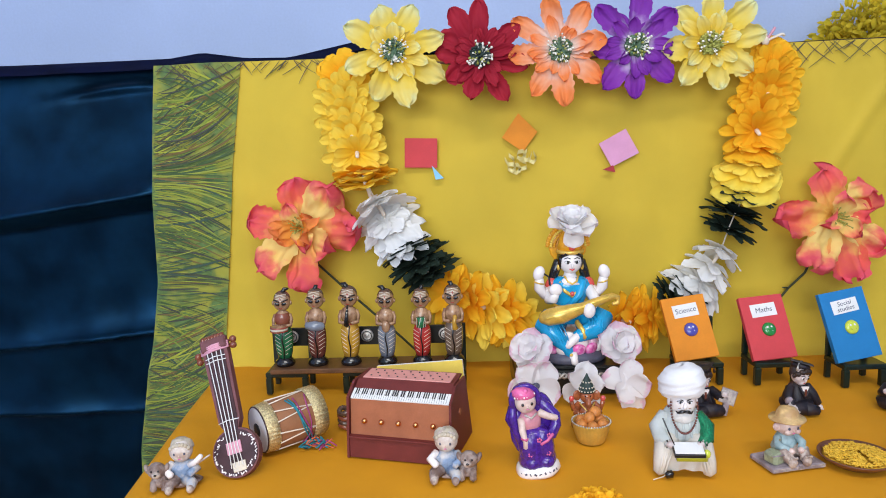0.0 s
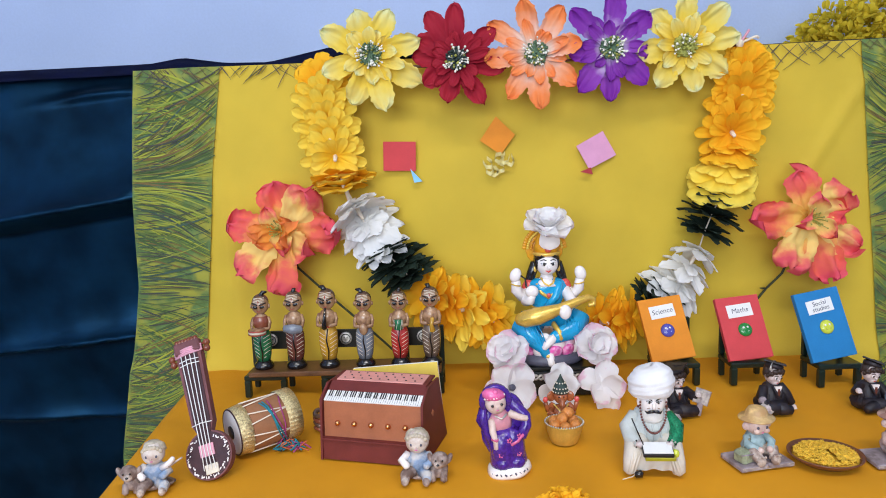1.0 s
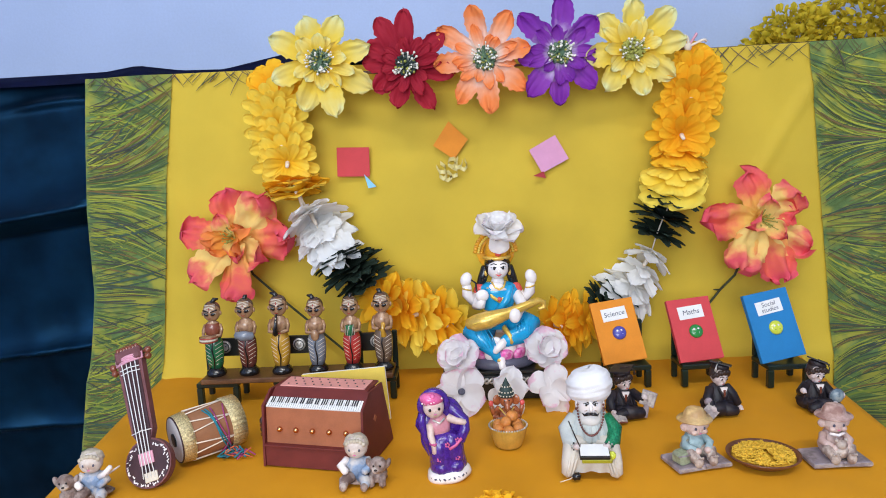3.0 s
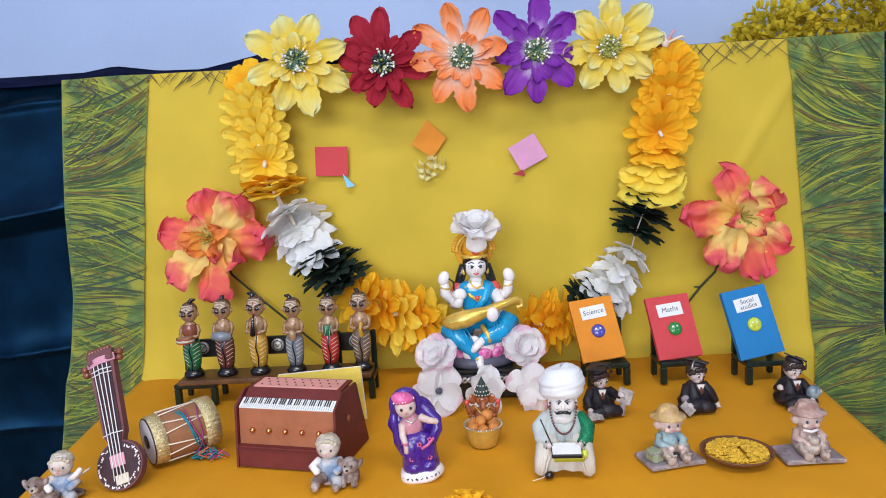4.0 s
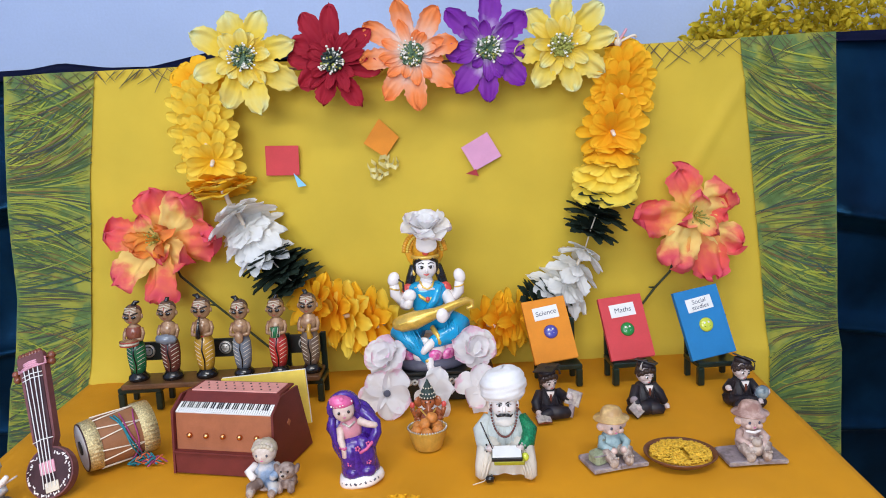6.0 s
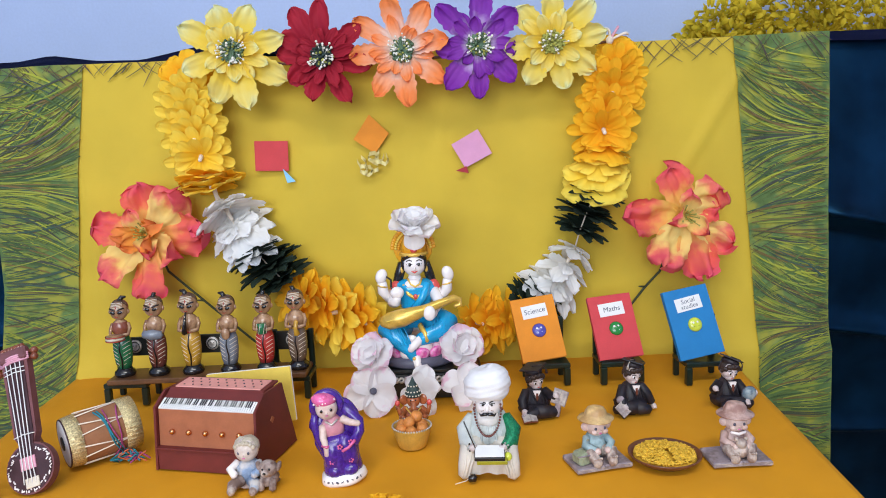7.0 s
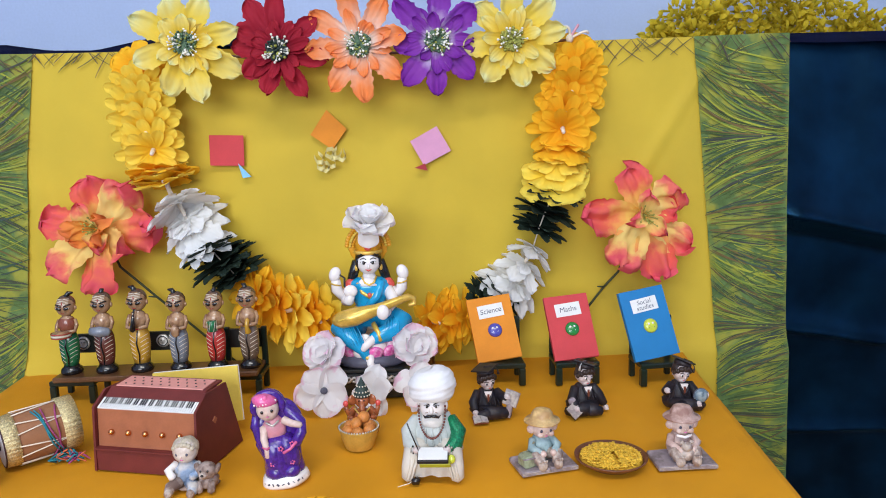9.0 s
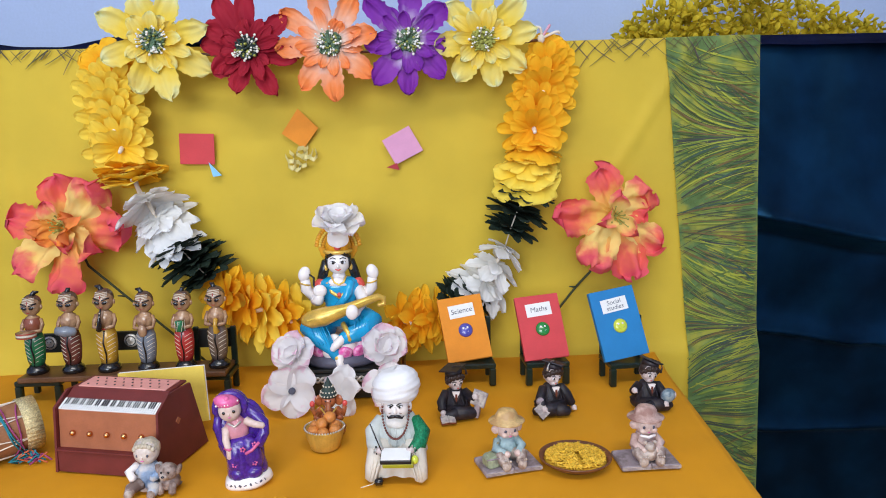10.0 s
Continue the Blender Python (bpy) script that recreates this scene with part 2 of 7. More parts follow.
M_MINT = mat("pale_blue_resin", (0.34, 0.46, 0.48), 0.5, 0.15, 90, 500, 0.15, second=(0.22, 0.31, 0.33), mix_scale=95)
M_OLIVE = mat("olive_resin", (0.30, 0.34, 0.22), 0.55, 0.2, 90, 500, 0.2, second=(0.20, 0.20, 0.14), mix_scale=110)
M_PEACH = mat("peach_resin", (0.58, 0.42, 0.38), 0.55, 0.15, 90, 500, 0.15, second=(0.42, 0.28, 0.25), mix_scale=95)
M_SKINRES = mat("dusty_resin_skin", (0.66, 0.56, 0.54), 0.42, 0.12, 110, 500, 0.1, second=(0.48, 0.37, 0.36), mix_scale=120)
M_PAGES = mat("aged_page_resin", (0.50, 0.44, 0.40), 0.55, 0.2, 120, 600, 0.2, second=(0.30, 0.25, 0.25), mix_scale=130)
M_GLOBE = mat("slate_blue_resin", (0.13, 0.19, 0.24), 0.35, 0.3, 90, 500, 0.15, second=(0.30, 0.36, 0.38), mix_scale=120)
M_BEARD = mat("white_cotton_beard", (0.74, 0.71, 0.67), 0.8, 0.08, 90, 900, 0.5)
M_GOWN = mat("black_gown_resin", (0.012, 0.010, 0.015), 0.5, 0.3, 90, 500, 0.25, second=(0.030, 0.021, 0.025), mix_scale=120)
M_BROWNHAIR = mat("dark_brown_hair", (0.035, 0.020, 0.016), 0.45, 0.3, 150, 700, 0.4)
M_BLONDE = mat("fair_hair_resin", (0.50, 0.43, 0.33), 0.55, 0.2, 150, 700, 0.4)
M_BABYBLUE = mat("soft_blue_resin", (0.20, 0.28, 0.42), 0.5, 0.3, 90, 500, 0.1, second=(0.55, 0.52, 0.50), mix_scale=70)
M_PUPPY = mat("taupe_resin_puppy", (0.34, 0.26, 0.23), 0.55, 0.25, 90, 500, 0.25, second=(0.17, 0.11, 0.09), mix_scale=110)
M_CLOTHW = mat("white_cotton", (0.60, 0.55, 0.48), 0.85, 0.12, 45, 1200, 0.4)
M_TURBAN = mat("white_turban_cotton", (0.76, 0.75, 0.76), 0.85, 0.04, 40, 1200, 0.3)
M_SHAWL = mat("pale_grey_shawl", (0.50, 0.53, 0.51), 0.8, 0.16, 60, 1200, 0.4)
M_DESK = mat("olive_desk", (0.34, 0.32, 0.02), 0.5, 0.15, 60, 500, 0.1)
M_SEQUIN = mat("green_sequin_cloth", (0.01, 0.20, 0.09), 0.25, 0.5, 400, 900, 0.6, metal=0.3)
M_GANESH = mat("amber_lacquer", (0.36, 0.10, 0.035), 0.25, 0.4, 150, 500, 0.1, coat=0.5)
M_TIN = mat("gold_ridged_cup", (0.64, 0.42, 0.09), 0.4, 0.12, 90, 500, 0.1, metal=0.4)
M_SWEET = mat("orange_sweet", (0.60, 0.22, 0.05), 0.45, 0.2, 120, 500, 0.5)
M_BOWL = mat("brown_clay_bowl", (0.15, 0.052, 0.022), 0.45, 0.2, 60, 500, 0.1, coat=0.2)
M_RICE = mat("yellow_rice_flakes", (0.78, 0.47, 0.04), 0.6, 0.25, 200, 700, 0.4)
M_BUSH = petal_mat("yellow_green_blossom", [(0.0, (0.45, 0.36, 0.02)), (0.5, (0.74, 0.55, 0.03)), (1.0, (0.82, 0.64, 0.06))], through_light=0.4)
# petals
P_YELLOW = petal_mat("yellow_petal", [(0.0, (0.82, 0.50, 0.04)), (0.55, (0.90, 0.66, 0.08)), (0.85, (0.88, 0.74, 0.22)), (1.0, (0.82, 0.82, 0.42))], through_light=0.28)
P_RED = petal_mat("crimson_petal", [(0.0, (0.16, 0.008, 0.018)), (0.5, (0.33, 0.010, 0.028)), (1.0, (0.42, 0.020, 0.040))])
P_ORANGE = petal_mat("salmon_petal", [(0.0, (0.46, 0.46, 0.22)), (0.32, (0.88, 0.70, 0.60)), (0.58, (0.90, 0.42, 0.25)), (0.85, (0.92, 0.27, 0.08))])
P_PURPLE = petal_mat("violet_petal", [(0.0, (0.62, 0.58, 0.64)), (0.34, (0.55, 0.40, 0.66)), (0.54, (0.28, 0.06, 0.44)), (1.0, (0.20, 0.02, 0.35))])
P_MARI = petal_mat("marigold_petal", [(0.0, (0.92, 0.36, 0.005)), (0.5, (0.96, 0.47, 0.012)), (1.0, (0.98, 0.58, 0.03))], through_light=0.25, veins=14)
P_MARIY = petal_mat("sunny_petal", [(0.0, (0.95, 0.52, 0.012)), (0.4, (0.98, 0.67, 0.04)), (1.0, (0.99, 0.77, 0.11))], through_light=0.25, veins=14)
P_WHITE = petal_mat("white_petal", [(0.0, (0.86, 0.85, 0.82)), (1.0, (0.92, 0.92, 0.92))], through_light=0.30)
P_DARK = petal_mat("bottle_green_leaf", [(0.0, (0.010, 0.020, 0.014)), (1.0, (0.020, 0.036, 0.024))], through_light=0.05)
P_CORAL = petal_mat("coral_lily_petal", [(0.0, (0.84, 0.40, 0.05)), (0.20, (0.92, 0.60, 0.14)), (0.42, (0.92, 0.42, 0.12)), (0.66, (0.88, 0.17, 0.11)), (1.0, (0.84, 0.10, 0.15))], jitter=0.34)
P_CORALY = petal_mat("yellow_lily_petal", [(0.0, (0.84, 0.46, 0.08)), (0.30, (0.94, 0.72, 0.24)), (0.60, (0.94, 0.64, 0.20)), (0.80, (0.90, 0.24, 0.15)), (1.0, (0.84, 0.11, 0.15))], jitter=0.34)
P_AMBER = petal_mat("orange_lily_petal", [(0.0, (0.84, 0.30, 0.03)), (0.5, (0.90, 0.36, 0.06)), (1.0, (0.88, 0.24, 0.07))], jitter=0.3)
P_LOTUS = petal_mat("blush_white_petal", [(0.0, (0.90, 0.87, 0.87)), (0.82, (0.91, 0.88, 0.89)), (1.0, (0.88, 0.60, 0.72))], jitter=0.75, veins=9, through_light=0.34)
P_LOTUSW = petal_mat("white_lotus_petal", [(0.0, (0.89, 0.87, 0.86)), (0.9, (0.91, 0.89, 0.89)), (1.0, (0.88, 0.78, 0.82))], veins=9, through_light=0.34)


# ---- mesh tools ----
class Shape:
    """Collects pieces of one mesh, each with its material."""

    def __init__(self):
        self.v, self.f, self.m, self.uv, self.s, self.mats = [], [], [], [], [], []

    def add(self, vs, fs, m, uv=None, smooth=True, M=None):
        if m not in self.mats:
            self.mats.append(m)
        k, n = self.mats.index(m), len(self.v)
        for i, p in enumerate(vs):
            p = Vector(p)
            self.v.append(tuple(M @ p if M else p))
            self.uv.append(uv[i] if uv else (0.5, 0.5))
        for f in fs:
            self.f.append(tuple(n + i for i in f))
            self.m.append(k)
            self.s.append(smooth)
        return self

    def ball(self, c, r, m, rot=(0, 0, 0), seg=14, rings=9, wob=0.0, M=None):
        r = (r, r, r) if not isinstance(r, tuple) else r
        T = pose(*c, *rot)
        vs, fs = [(0, 0, -r[2])], []
        for i in range(1, rings):
            a = math.pi * i / rings - math.pi / 2
            for j in range(seg):
                b = 2 * math.pi * j / seg
                q = Vector((math.cos(a) * math.cos(b), math.cos(a) * math.sin(b), math.sin(a)))
                if wob:
                    q *= 1 + wob * noise.noise(q * 2.3 + Vector(c) * 90)
                vs.append((q.x * r[0], q.y * r[1], q.z * r[2]))
        vs.append((0, 0, r[2]))
        for j in range(seg):
            k = (j + 1) % seg
            fs.append((0, 1 + k, 1 + j))
            for i in range(rings - 2):
                a, b = 1 + i * seg, 1 + (i + 1) * seg
                fs.append((a + j, a + k, b + k, b + j))
            fs.append((len(vs) - 1, 1 + (rings - 2) * seg + j, 1 + (rings - 2) * seg + k))
        return self.add(vs, fs, m, M=(M @ T) if M else T)

    def tube(self, pts, radii, m, seg=8, M=None, closed=False):
        pts = [Vector(p) for p in pts]
        n = len(pts)
        if not isinstance(radii, (list, tuple)):
            radii = [radii] * n
        vs, fs, up = [], [], None
        for i, p in enumerate(pts):
            if closed:
                d = pts[(i + 1) % n] - pts[i - 1]
            else:
                d = pts[min(i + 1, n - 1)] - pts[max(i - 1, 0)]
            d.normalize()
            if up is None:
                up = d.orthogonal().normalized()
            up = (up - d * up.dot(d))
            up = up.normalized() if up.length > 1e-6 else d.orthogonal().normalized()
            side = d.cross(up)
            for j in range(seg):
                a = 2 * math.pi * j / seg
                vs.append(p + (up * math.cos(a) + side * math.sin(a)) * radii[i])
        for i in range(n if closed else n - 1):
            for j in range(seg):
                k, i2 = (j + 1) % seg, (i + 1) % n
                fs.append((i * seg + j, i * seg + k, i2 * seg + k, i2 * seg + j))
        if not closed:
            for e, i in ((-1, 0), (1, n - 1)):
                d = (pts[i] - pts[i - e]).normalized() * radii[i] * 0.6
                vs.append(pts[i] + d)
                t = len(vs) - 1
                for j in range(seg):
                    k = (j + 1) % seg
                    fs.append((t, i * seg + k, i * seg + j) if e < 0 else (t, i * seg + j, i * seg + k))
        return self.add(vs, fs, m, M=M)

    def lathe(self, prof, c, m, seg=24, flutes=0, amp=0.0, M=None, squash=1.0, cap=True):
        vs, fs = [], []
        for r, z in prof:
            for j in range(seg):
                a = 2 * math.pi * j / seg
                q = r * (1 + amp * math.cos(flutes * a)) if flutes else r
                vs.append((c[0] + q * math.cos(a), c[1] + q * math.sin(a) * squash, c[2] + z))
        for i in range(len(prof) - 1):
            for j in range(seg):
                k = (j + 1) % seg
                fs.append((i * seg + j, i * seg + k, (i + 1) * seg + k, (i + 1) * seg + j))
        if cap:
            fs.append(tuple(reversed(range(seg))))
            fs.append(tuple(range((len(prof) - 1) * seg, len(prof) * seg)))
        return self.add(vs, fs, m, M=M)

    def box(self, c, size, m, rot=(0, 0, 0), bev=0.0008, M=None):
        sx, sy, sz = (s / 2 for s in size)
        b = min(bev, sx * 0.45, sy * 0.45, sz * 0.45)
        vs, idx = [], {}
        for x in (-1, 1):
            for y in (-1, 1):
                for z in (-1, 1):
                    for ax in range(3):
                        p = [x * (sx - b), y * (sy - b), z * (sz - b)]
                        p[ax] = (x * sx, y * sy, z * sz)[ax]
                        idx[(x, y, z, ax)] = len(vs)
                        vs.append(tuple(p))
        fs = []
        for ax in range(3):
            o, q = (ax + 1) % 3, (ax + 2) % 3
            for s in (-1, 1):
                loop = []
                for a, d in ((-1, -1), (1, -1), (1, 1), (-1, 1)):
                    k = [0, 0, 0]
                    k[ax], k[o], k[q] = s, a, d
                    loop.append(idx[(*k, ax)])
                fs.append(tuple(loop if s > 0 else reversed(loop)))
        for ax in range(3):
            o, q = (ax + 1) % 3, (ax + 2) % 3
            for a in (-1, 1):
                for d in (-1, 1):
                    k0, k1 = [0, 0, 0], [0, 0, 0]
                    k0[ax], k0[o], k0[q] = -1, a, d
                    k1[ax], k1[o], k1[q] = 1, a, d
                    loop = [idx[(*k0, o)], idx[(*k1, o)], idx[(*k1, q)], idx[(*k0, q)]]
                    fs.append(tuple(loop if a * d < 0 else reversed(loop)))
        for x in (-1, 1):
            for y in (-1, 1):
                for z in (-1, 1):
                    loop = [idx[(x, y, z, 0)], idx[(x, y, z, 1)], idx[(x, y, z, 2)]]
                    fs.append(tuple(loop if x * y * z > 0 else reversed(loop)))
        T = pose(*c, *rot)
        return self.add(vs, fs, m, smooth=False, M=(M @ T) if M else T)

    def slab(self, poly, lo, hi, m, M=None):
        """A flat polygon in x, z, thick in y from lo to hi."""
        n = len(poly)
        vs = [(x, lo, z) for x, z in poly] + [(x, hi, z) for x, z in poly]
        fs = [tuple(range(n)), tuple(reversed(range(n, 2 * n)))]
        fs += [(i, n + i, n + (i + 1) % n, (i + 1) % n) for i in range(n)]
        return self.add(vs, fs, m, smooth=False, M=M)

    def petal(self, M, L, W, m, cup=0.2, curl=0.3, ruffle=0.0, point=0.5, notch=0.0, nu=7, nv=8, seed=0, waist=0.35, base=0.0, frill=0.0, teeth=0.0):
        """A petal from the origin along +y, its face to +z. cup: sides raised; curl: the tip bends up (minus: down)."""
        vs, uv, fs = [], [], []
        for i in range(nv + 1):
            v = 0.4 * i / nv + 0.6 * math.sin(math.pi / 2 * i / nv)
            h = 0.72 - 0.22 * point
            w = waist + (1 - waist) * math.sin(min(1, v / h) * math.pi / 2)
            if v > h:
                s = (v - h) / (1 - h)
                w = max(0.0, 1 - s ** (2.0 - 0.7 * point)) ** (0.5 + 0.4 * point)
                w = max(w, 0.04)
            for j in range(nu + 1):
                u = 2 * j / nu - 1
                x = u * w * W / 2
                if frill:
                    x *= 1 + frill * abs(u) * noise.noise(Vector((v * 19, seed * 2.7 + (u > 0) * 9.0, 1.5)))
                if teeth:
                    x *= 1 + teeth * abs(u) ** 3 * math.sin(v * 46 + seed + (u > 0) * 1.7)
                y = base + v * L * (1 - notch * abs(u) ** 2 * (v > 0.6) * 0.4)
                z = cup * W * 0.5 * u * u * w + curl * L * v * v * 0.6
                if frill:
                    y += frill * L * 0.45 * max(0, v - 0.5) * noise.noise(Vector((u * 5.5, seed * 1.9, 7.5)))
                if ruffle:
                    z += ruffle * W * v * v * noise.noise(Vector((u * 2.2 + seed * 7.1, v * 2.6, seed * 3.3)))
                    y += ruffle * L * 0.18 * v * noise.noise(Vector((u * 3.1, seed * 5.7, 4.0)))
                vs.append((x, y, z))
                uv.append(((u + 1) / 2, v))
        for i in range(nv):
            for j in range(nu):
                a = i * (nu + 1) + j
                fs.append((a, a + 1, a + nu + 2, a + nu + 1))
        return self.add(vs, fs, m, uv=uv, M=M)

    def make(self, name, parent=None, M=None, label=""):
        me = bpy.data.meshes.new(name)
        me.from_pydata(self.v, [], self.f)
        for m in self.mats:
            me.materials.append(m)
        me.polygons.foreach_set("material_index", self.m)
        me.polygons.foreach_set("use_smooth", self.s)
        layer = me.uv_layers.new(name="UVMap")
        co = np.array(self.uv, dtype=np.float32)
        li = np.empty(len(me.loops), dtype=np.int32)
        me.loops.foreach_get("vertex_index", li)
        layer.data.foreach_set("uv", co[li].ravel())
        me.update()
        ob = new(name, me)
        if parent:
            ob.parent = parent
        if M is not None:
            ob.matrix_basis = M
        if label:
            ob["label"] = label
        return ob


def thing(name, M, label, category, group="", kind=""):
    """An empty at the base of a thing, which its parts hang on."""
    ob = new(name)
    ob.empty_display_size = 0.01
    ob.matrix_world = M
    return tagged(ob, label, category, group, kind)


def frame_of(origin, axis, up=(0, 0, 1)):
    """A pose whose z runs along axis."""
    z = Vector(axis).normalized()
    x = Vector(up).cross(z)
    x = x.normalized() if x.length > 1e-4 else Vector((1, 0, 0))
    y = z.cross(x)
    m = Matrix((x, y, z)).transposed().to_4x4()
    return Matrix.Translation(origin) @ m


def lerp_table(x, table):
    """Straight lines between (x, y) pairs."""
    for (x0, y0), (x1, y1) in zip(table, table[1:]):
        if x <= x1:
            return y0 + (y1 - y0) * max(0, (x - x0) / (x1 - x0))
    return table[-1][1]


def sheet(name, fn, nu, nv, m, label="", parent=None):
    """A cloth from a function of u and v in 0..1 to a point."""
    s = Shape()
    vs = [fn(i / nu, j / nv) for j in range(nv + 1) for i in range(nu + 1)]
    fs = [(j * (nu + 1) + i, j * (nu + 1) + i + 1, (j + 1) * (nu + 1) + i + 1, (j + 1) * (nu + 1) + i) for j in range(nv) for i in range(nu)]
    s.add(vs, fs, m)
    return s.make(name, parent, label=label)


# ---- room ----
FLOOR_Z = -0.75


def room_box(name, c, size, m, label, category):
    s = Shape().box(c, size, m, bev=0.004)
    return tagged(s.make(name), label, category, kind="structure")


room_box("floor", (0.3, -0.6, FLOOR_Z - 0.05), (4.6, 4.2, 0.1), M_FLOOR, "plain grey floor of the room", "floor")
room_box("ceiling", (0.3, -0.6, 2.0), (4.6, 4.2, 0.1), M_CEIL, "plain white painted ceiling", "ceiling")
room_box("wall_north", (0.3, 1.40, 0.6), (4.6, 0.1, 2.7), M_WALL, "pale blue-white painted wall behind the display", "wall")
# Unseen south wall, left open where the added fill lamp stands.
ws = Shape()
for c, size in (((-1.75, 0.6), (0.5, 2.7)), ((1.55, 0.6), (2.1, 2.7)), ((-0.5, -0.275), (2.0, 0.95)), ((-0.5, 1.825), (2.0, 0.25))):
    ws.box((c[0], -2.65, c[1]), (size[0], 0.1, size[1]), M_WALL, bev=0.001)
tagged(ws.make("wall_south"), "unseen pale painted wall with an added window opening", "wall", kind="structure")
# Window frame and sill invented to go round the frontal fill.
win = thing("added_window", pose(-0.5, -2.65, 0.95), "added white-framed window, out of view, around the frontal fill lamp", "window", kind="structure")
for c, size in (((0, 0, -0.735), (2.0, 0.07, 0.03)), ((0, 0, 0.735), (2.0, 0.07, 0.03)), ((-0.985, 0, 0), (0.03, 0.07, 1.44)), ((0.985, 0, 0), (0.03, 0.07, 1.44)), ((0, 0, 0), (0.03, 0.06, 1.44))):
    Shape().box(c, size, M_CEIL, bev=0.003).make("window_frame", win)
Shape().box((0, 0.07, -0.765), (2.1, 0.12, 0.025), M_CEIL, bev=0.004).make("window_sill", win)
# Fixture with glowing diffuser, added out of view to carry the assumed lamp.
lampbox = thing("added_ceiling_light", pose(0.35, -0.75, 1.95), "added long white tube light on the ceiling, out of view", "ceiling light")
Shape().box((0, 0, -0.03), (1.64, 0.28, 0.05), M_CEIL, bev=0.006).make("housing", lampbox)
Shape().box((0, 0, -0.072), (1.6, 0.26, 0.03), M_TUBE, bev=0.006).make("diffuser", lampbox)
room_box("wall_west", (-1.95, -0.6, 0.6), (0.1, 4.0, 2.7), M_WALL, "pale painted side wall of the room", "wall")
room_box("wall_east", (2.55, -0.6, 0.6), (0.1, 4.0, 2.7), M_WALL, "pale painted side wall of the room", "wall")

# ---- cloths ----
TOP = [(-1.7, 0.548), (-0.76, 0.549), (-0.50, 0.552), (-0.44, 0.561), (-0.36, 0.549), (-0.28, 0.547), (-0.13, 0.577), (-0.02, 0.566), (0.2, 0.545), (0.53, 0.544), (0.88, 0.550), (2.2, 0.555)]
CREASES = [[(-1.7, 0.17), (-0.79, 0.274), (-0.512, 0.312), (-0.2, 0.30), (0.6, 0.28), (0.917, 0.234), (1.146, 0.181), (2.2, 0.05)],
           [(-1.7, -0.06), (-0.825, 0.004), (-0.538, 0.035), (0.2, 0.05), (0.922, 0.006), (1.163, -0.037), (2.2, -0.12)],
           [(-1.7, -0.16), (-0.845, -0.155), (-0.5, -0.15), (0.2, -0.2), (1.02, -0.236), (2.2, -0.26)],
           [(-1.7, -0.45), (2.2, -0.50)]]


def velvet(u, v):
    x = -1.7 + 3.9 * u
    top = lerp_table(x, TOP)
    z = FLOOR_Z + 0.004 + (top - FLOOR_Z - 0.004) * v
    c0 = lerp_table(x, CREASES[0])
    y = 1.106 + 0.008 * noise.noise(Vector((x * 7, 0, z * 4))) + 0.004 * noise.noise(Vector((x * 15 + z * 3, 5, z * 6)))
    y -= 0.078 * max(0, min(1, (top - z) / (top - c0))) ** 1.2
    if z < c0:
        y += 0.062 * min(1, (c0 - z) / 0.03) + 0.22 * min(1, (c0 - z) / 1.0)
    for k, c in enumerate(CREASES):
        d = z - lerp_table(x, c) + 0.004 * noise.noise(Vector((x * 9, k, 0)))
        fade = 0.7 + 0.5 * noise.noise(Vector((x * 2.5, k * 3.0, 1)))
        y -= (0.040, 0.042, 0.026, 0.010)[k] * fade * (math.exp(-d / 0.028) if d > 0 else math.exp(d / 0.004))
    if x < -0.46:
        d = z - (0.485 + 0.02 * math.sin((x + 0.72) * 9)) 
        y -= 0.012 * math.exp(-(d / 0.008) ** 2) * math.exp(-((x + 0.60) / 0.09) ** 2)
    beside = max(0, min(1, max(lerp_table(z, L_OUT) - x, x - lerp_table(z, R_OUT)) / 0.035))
    y = max(y, 1.017 - 0.06 * beside)
    return (x, y, z)


L_OUT = [(-0.75, -0.60), (-0.154, -0.571), (0.155, -0.517), (0.307, -0.513), (0.53, -0.491)]
L_IN = [(-0.75, -0.43), (0.0, -0.408), (0.059, -0.401), (0.352, -0.367), (0.532, -0.341)]
R_IN = [(-0.75, 0.81), (0.018, 0.793), (0.319, 0.764), (0.533, 0.743)]
R_OUT = [(-0.75, 0.935), (-0.2, 0.927), (0.431, 0.909), (0.54, 0.905)]


curtain = tagged(sheet("velvet_curtain", velvet, 240, 260, M_VELVET), "dark navy velvet cloth hung in horizontal folds", "curtain")


def hem(u, v):
    x = -1.7 + 3.9 * u
    top = lerp_table(x, TOP)
    deep = 0.020 + 0.006 * noise.noise(Vector((x * 6, 2, 0)))
    z = top + 0.0015 - deep * v
    y = 1.100 - 0.006 * math.sin(math.pi * v) - 0.020 * v * v + 0.005 * noise.noise(Vector((x * 9, 0, v * 1.5)))
    return (x, y, z)


sheet("hem", hem, 240, 8, M_HEM, "rolled indigo hem along the curtain's top", curtain)


def back_top(x):
    return lerp_table(x, [(-0.6, 0.530), (-0.34, 0.534), (0.2, 0.536), (0.53, 0.535), (0.95, 0.542)])


def back_y(x, z):
    y = 1.006 + 0.006 * noise.noise(Vector((x * 5, 0, z * 3))) + 0.0022 * noise.noise(Vector((x * 14 + z * 6, 3, z * 5)))
    y -= 0.005 * math.exp(-((x - 0.74 + (0.45 - z) * 0.62) / 0.012) ** 2) * (z > 0.25) + 0.006 * math.exp(-((x + 0.33 + 0.1 * z) / 0.02) ** 2)
    y += 0.0035 * noise.noise(Vector((x * 11 + 3, 7, z * 1.6)))
    return y - 0.014 * math.exp(-max(z, 0) / 0.02)


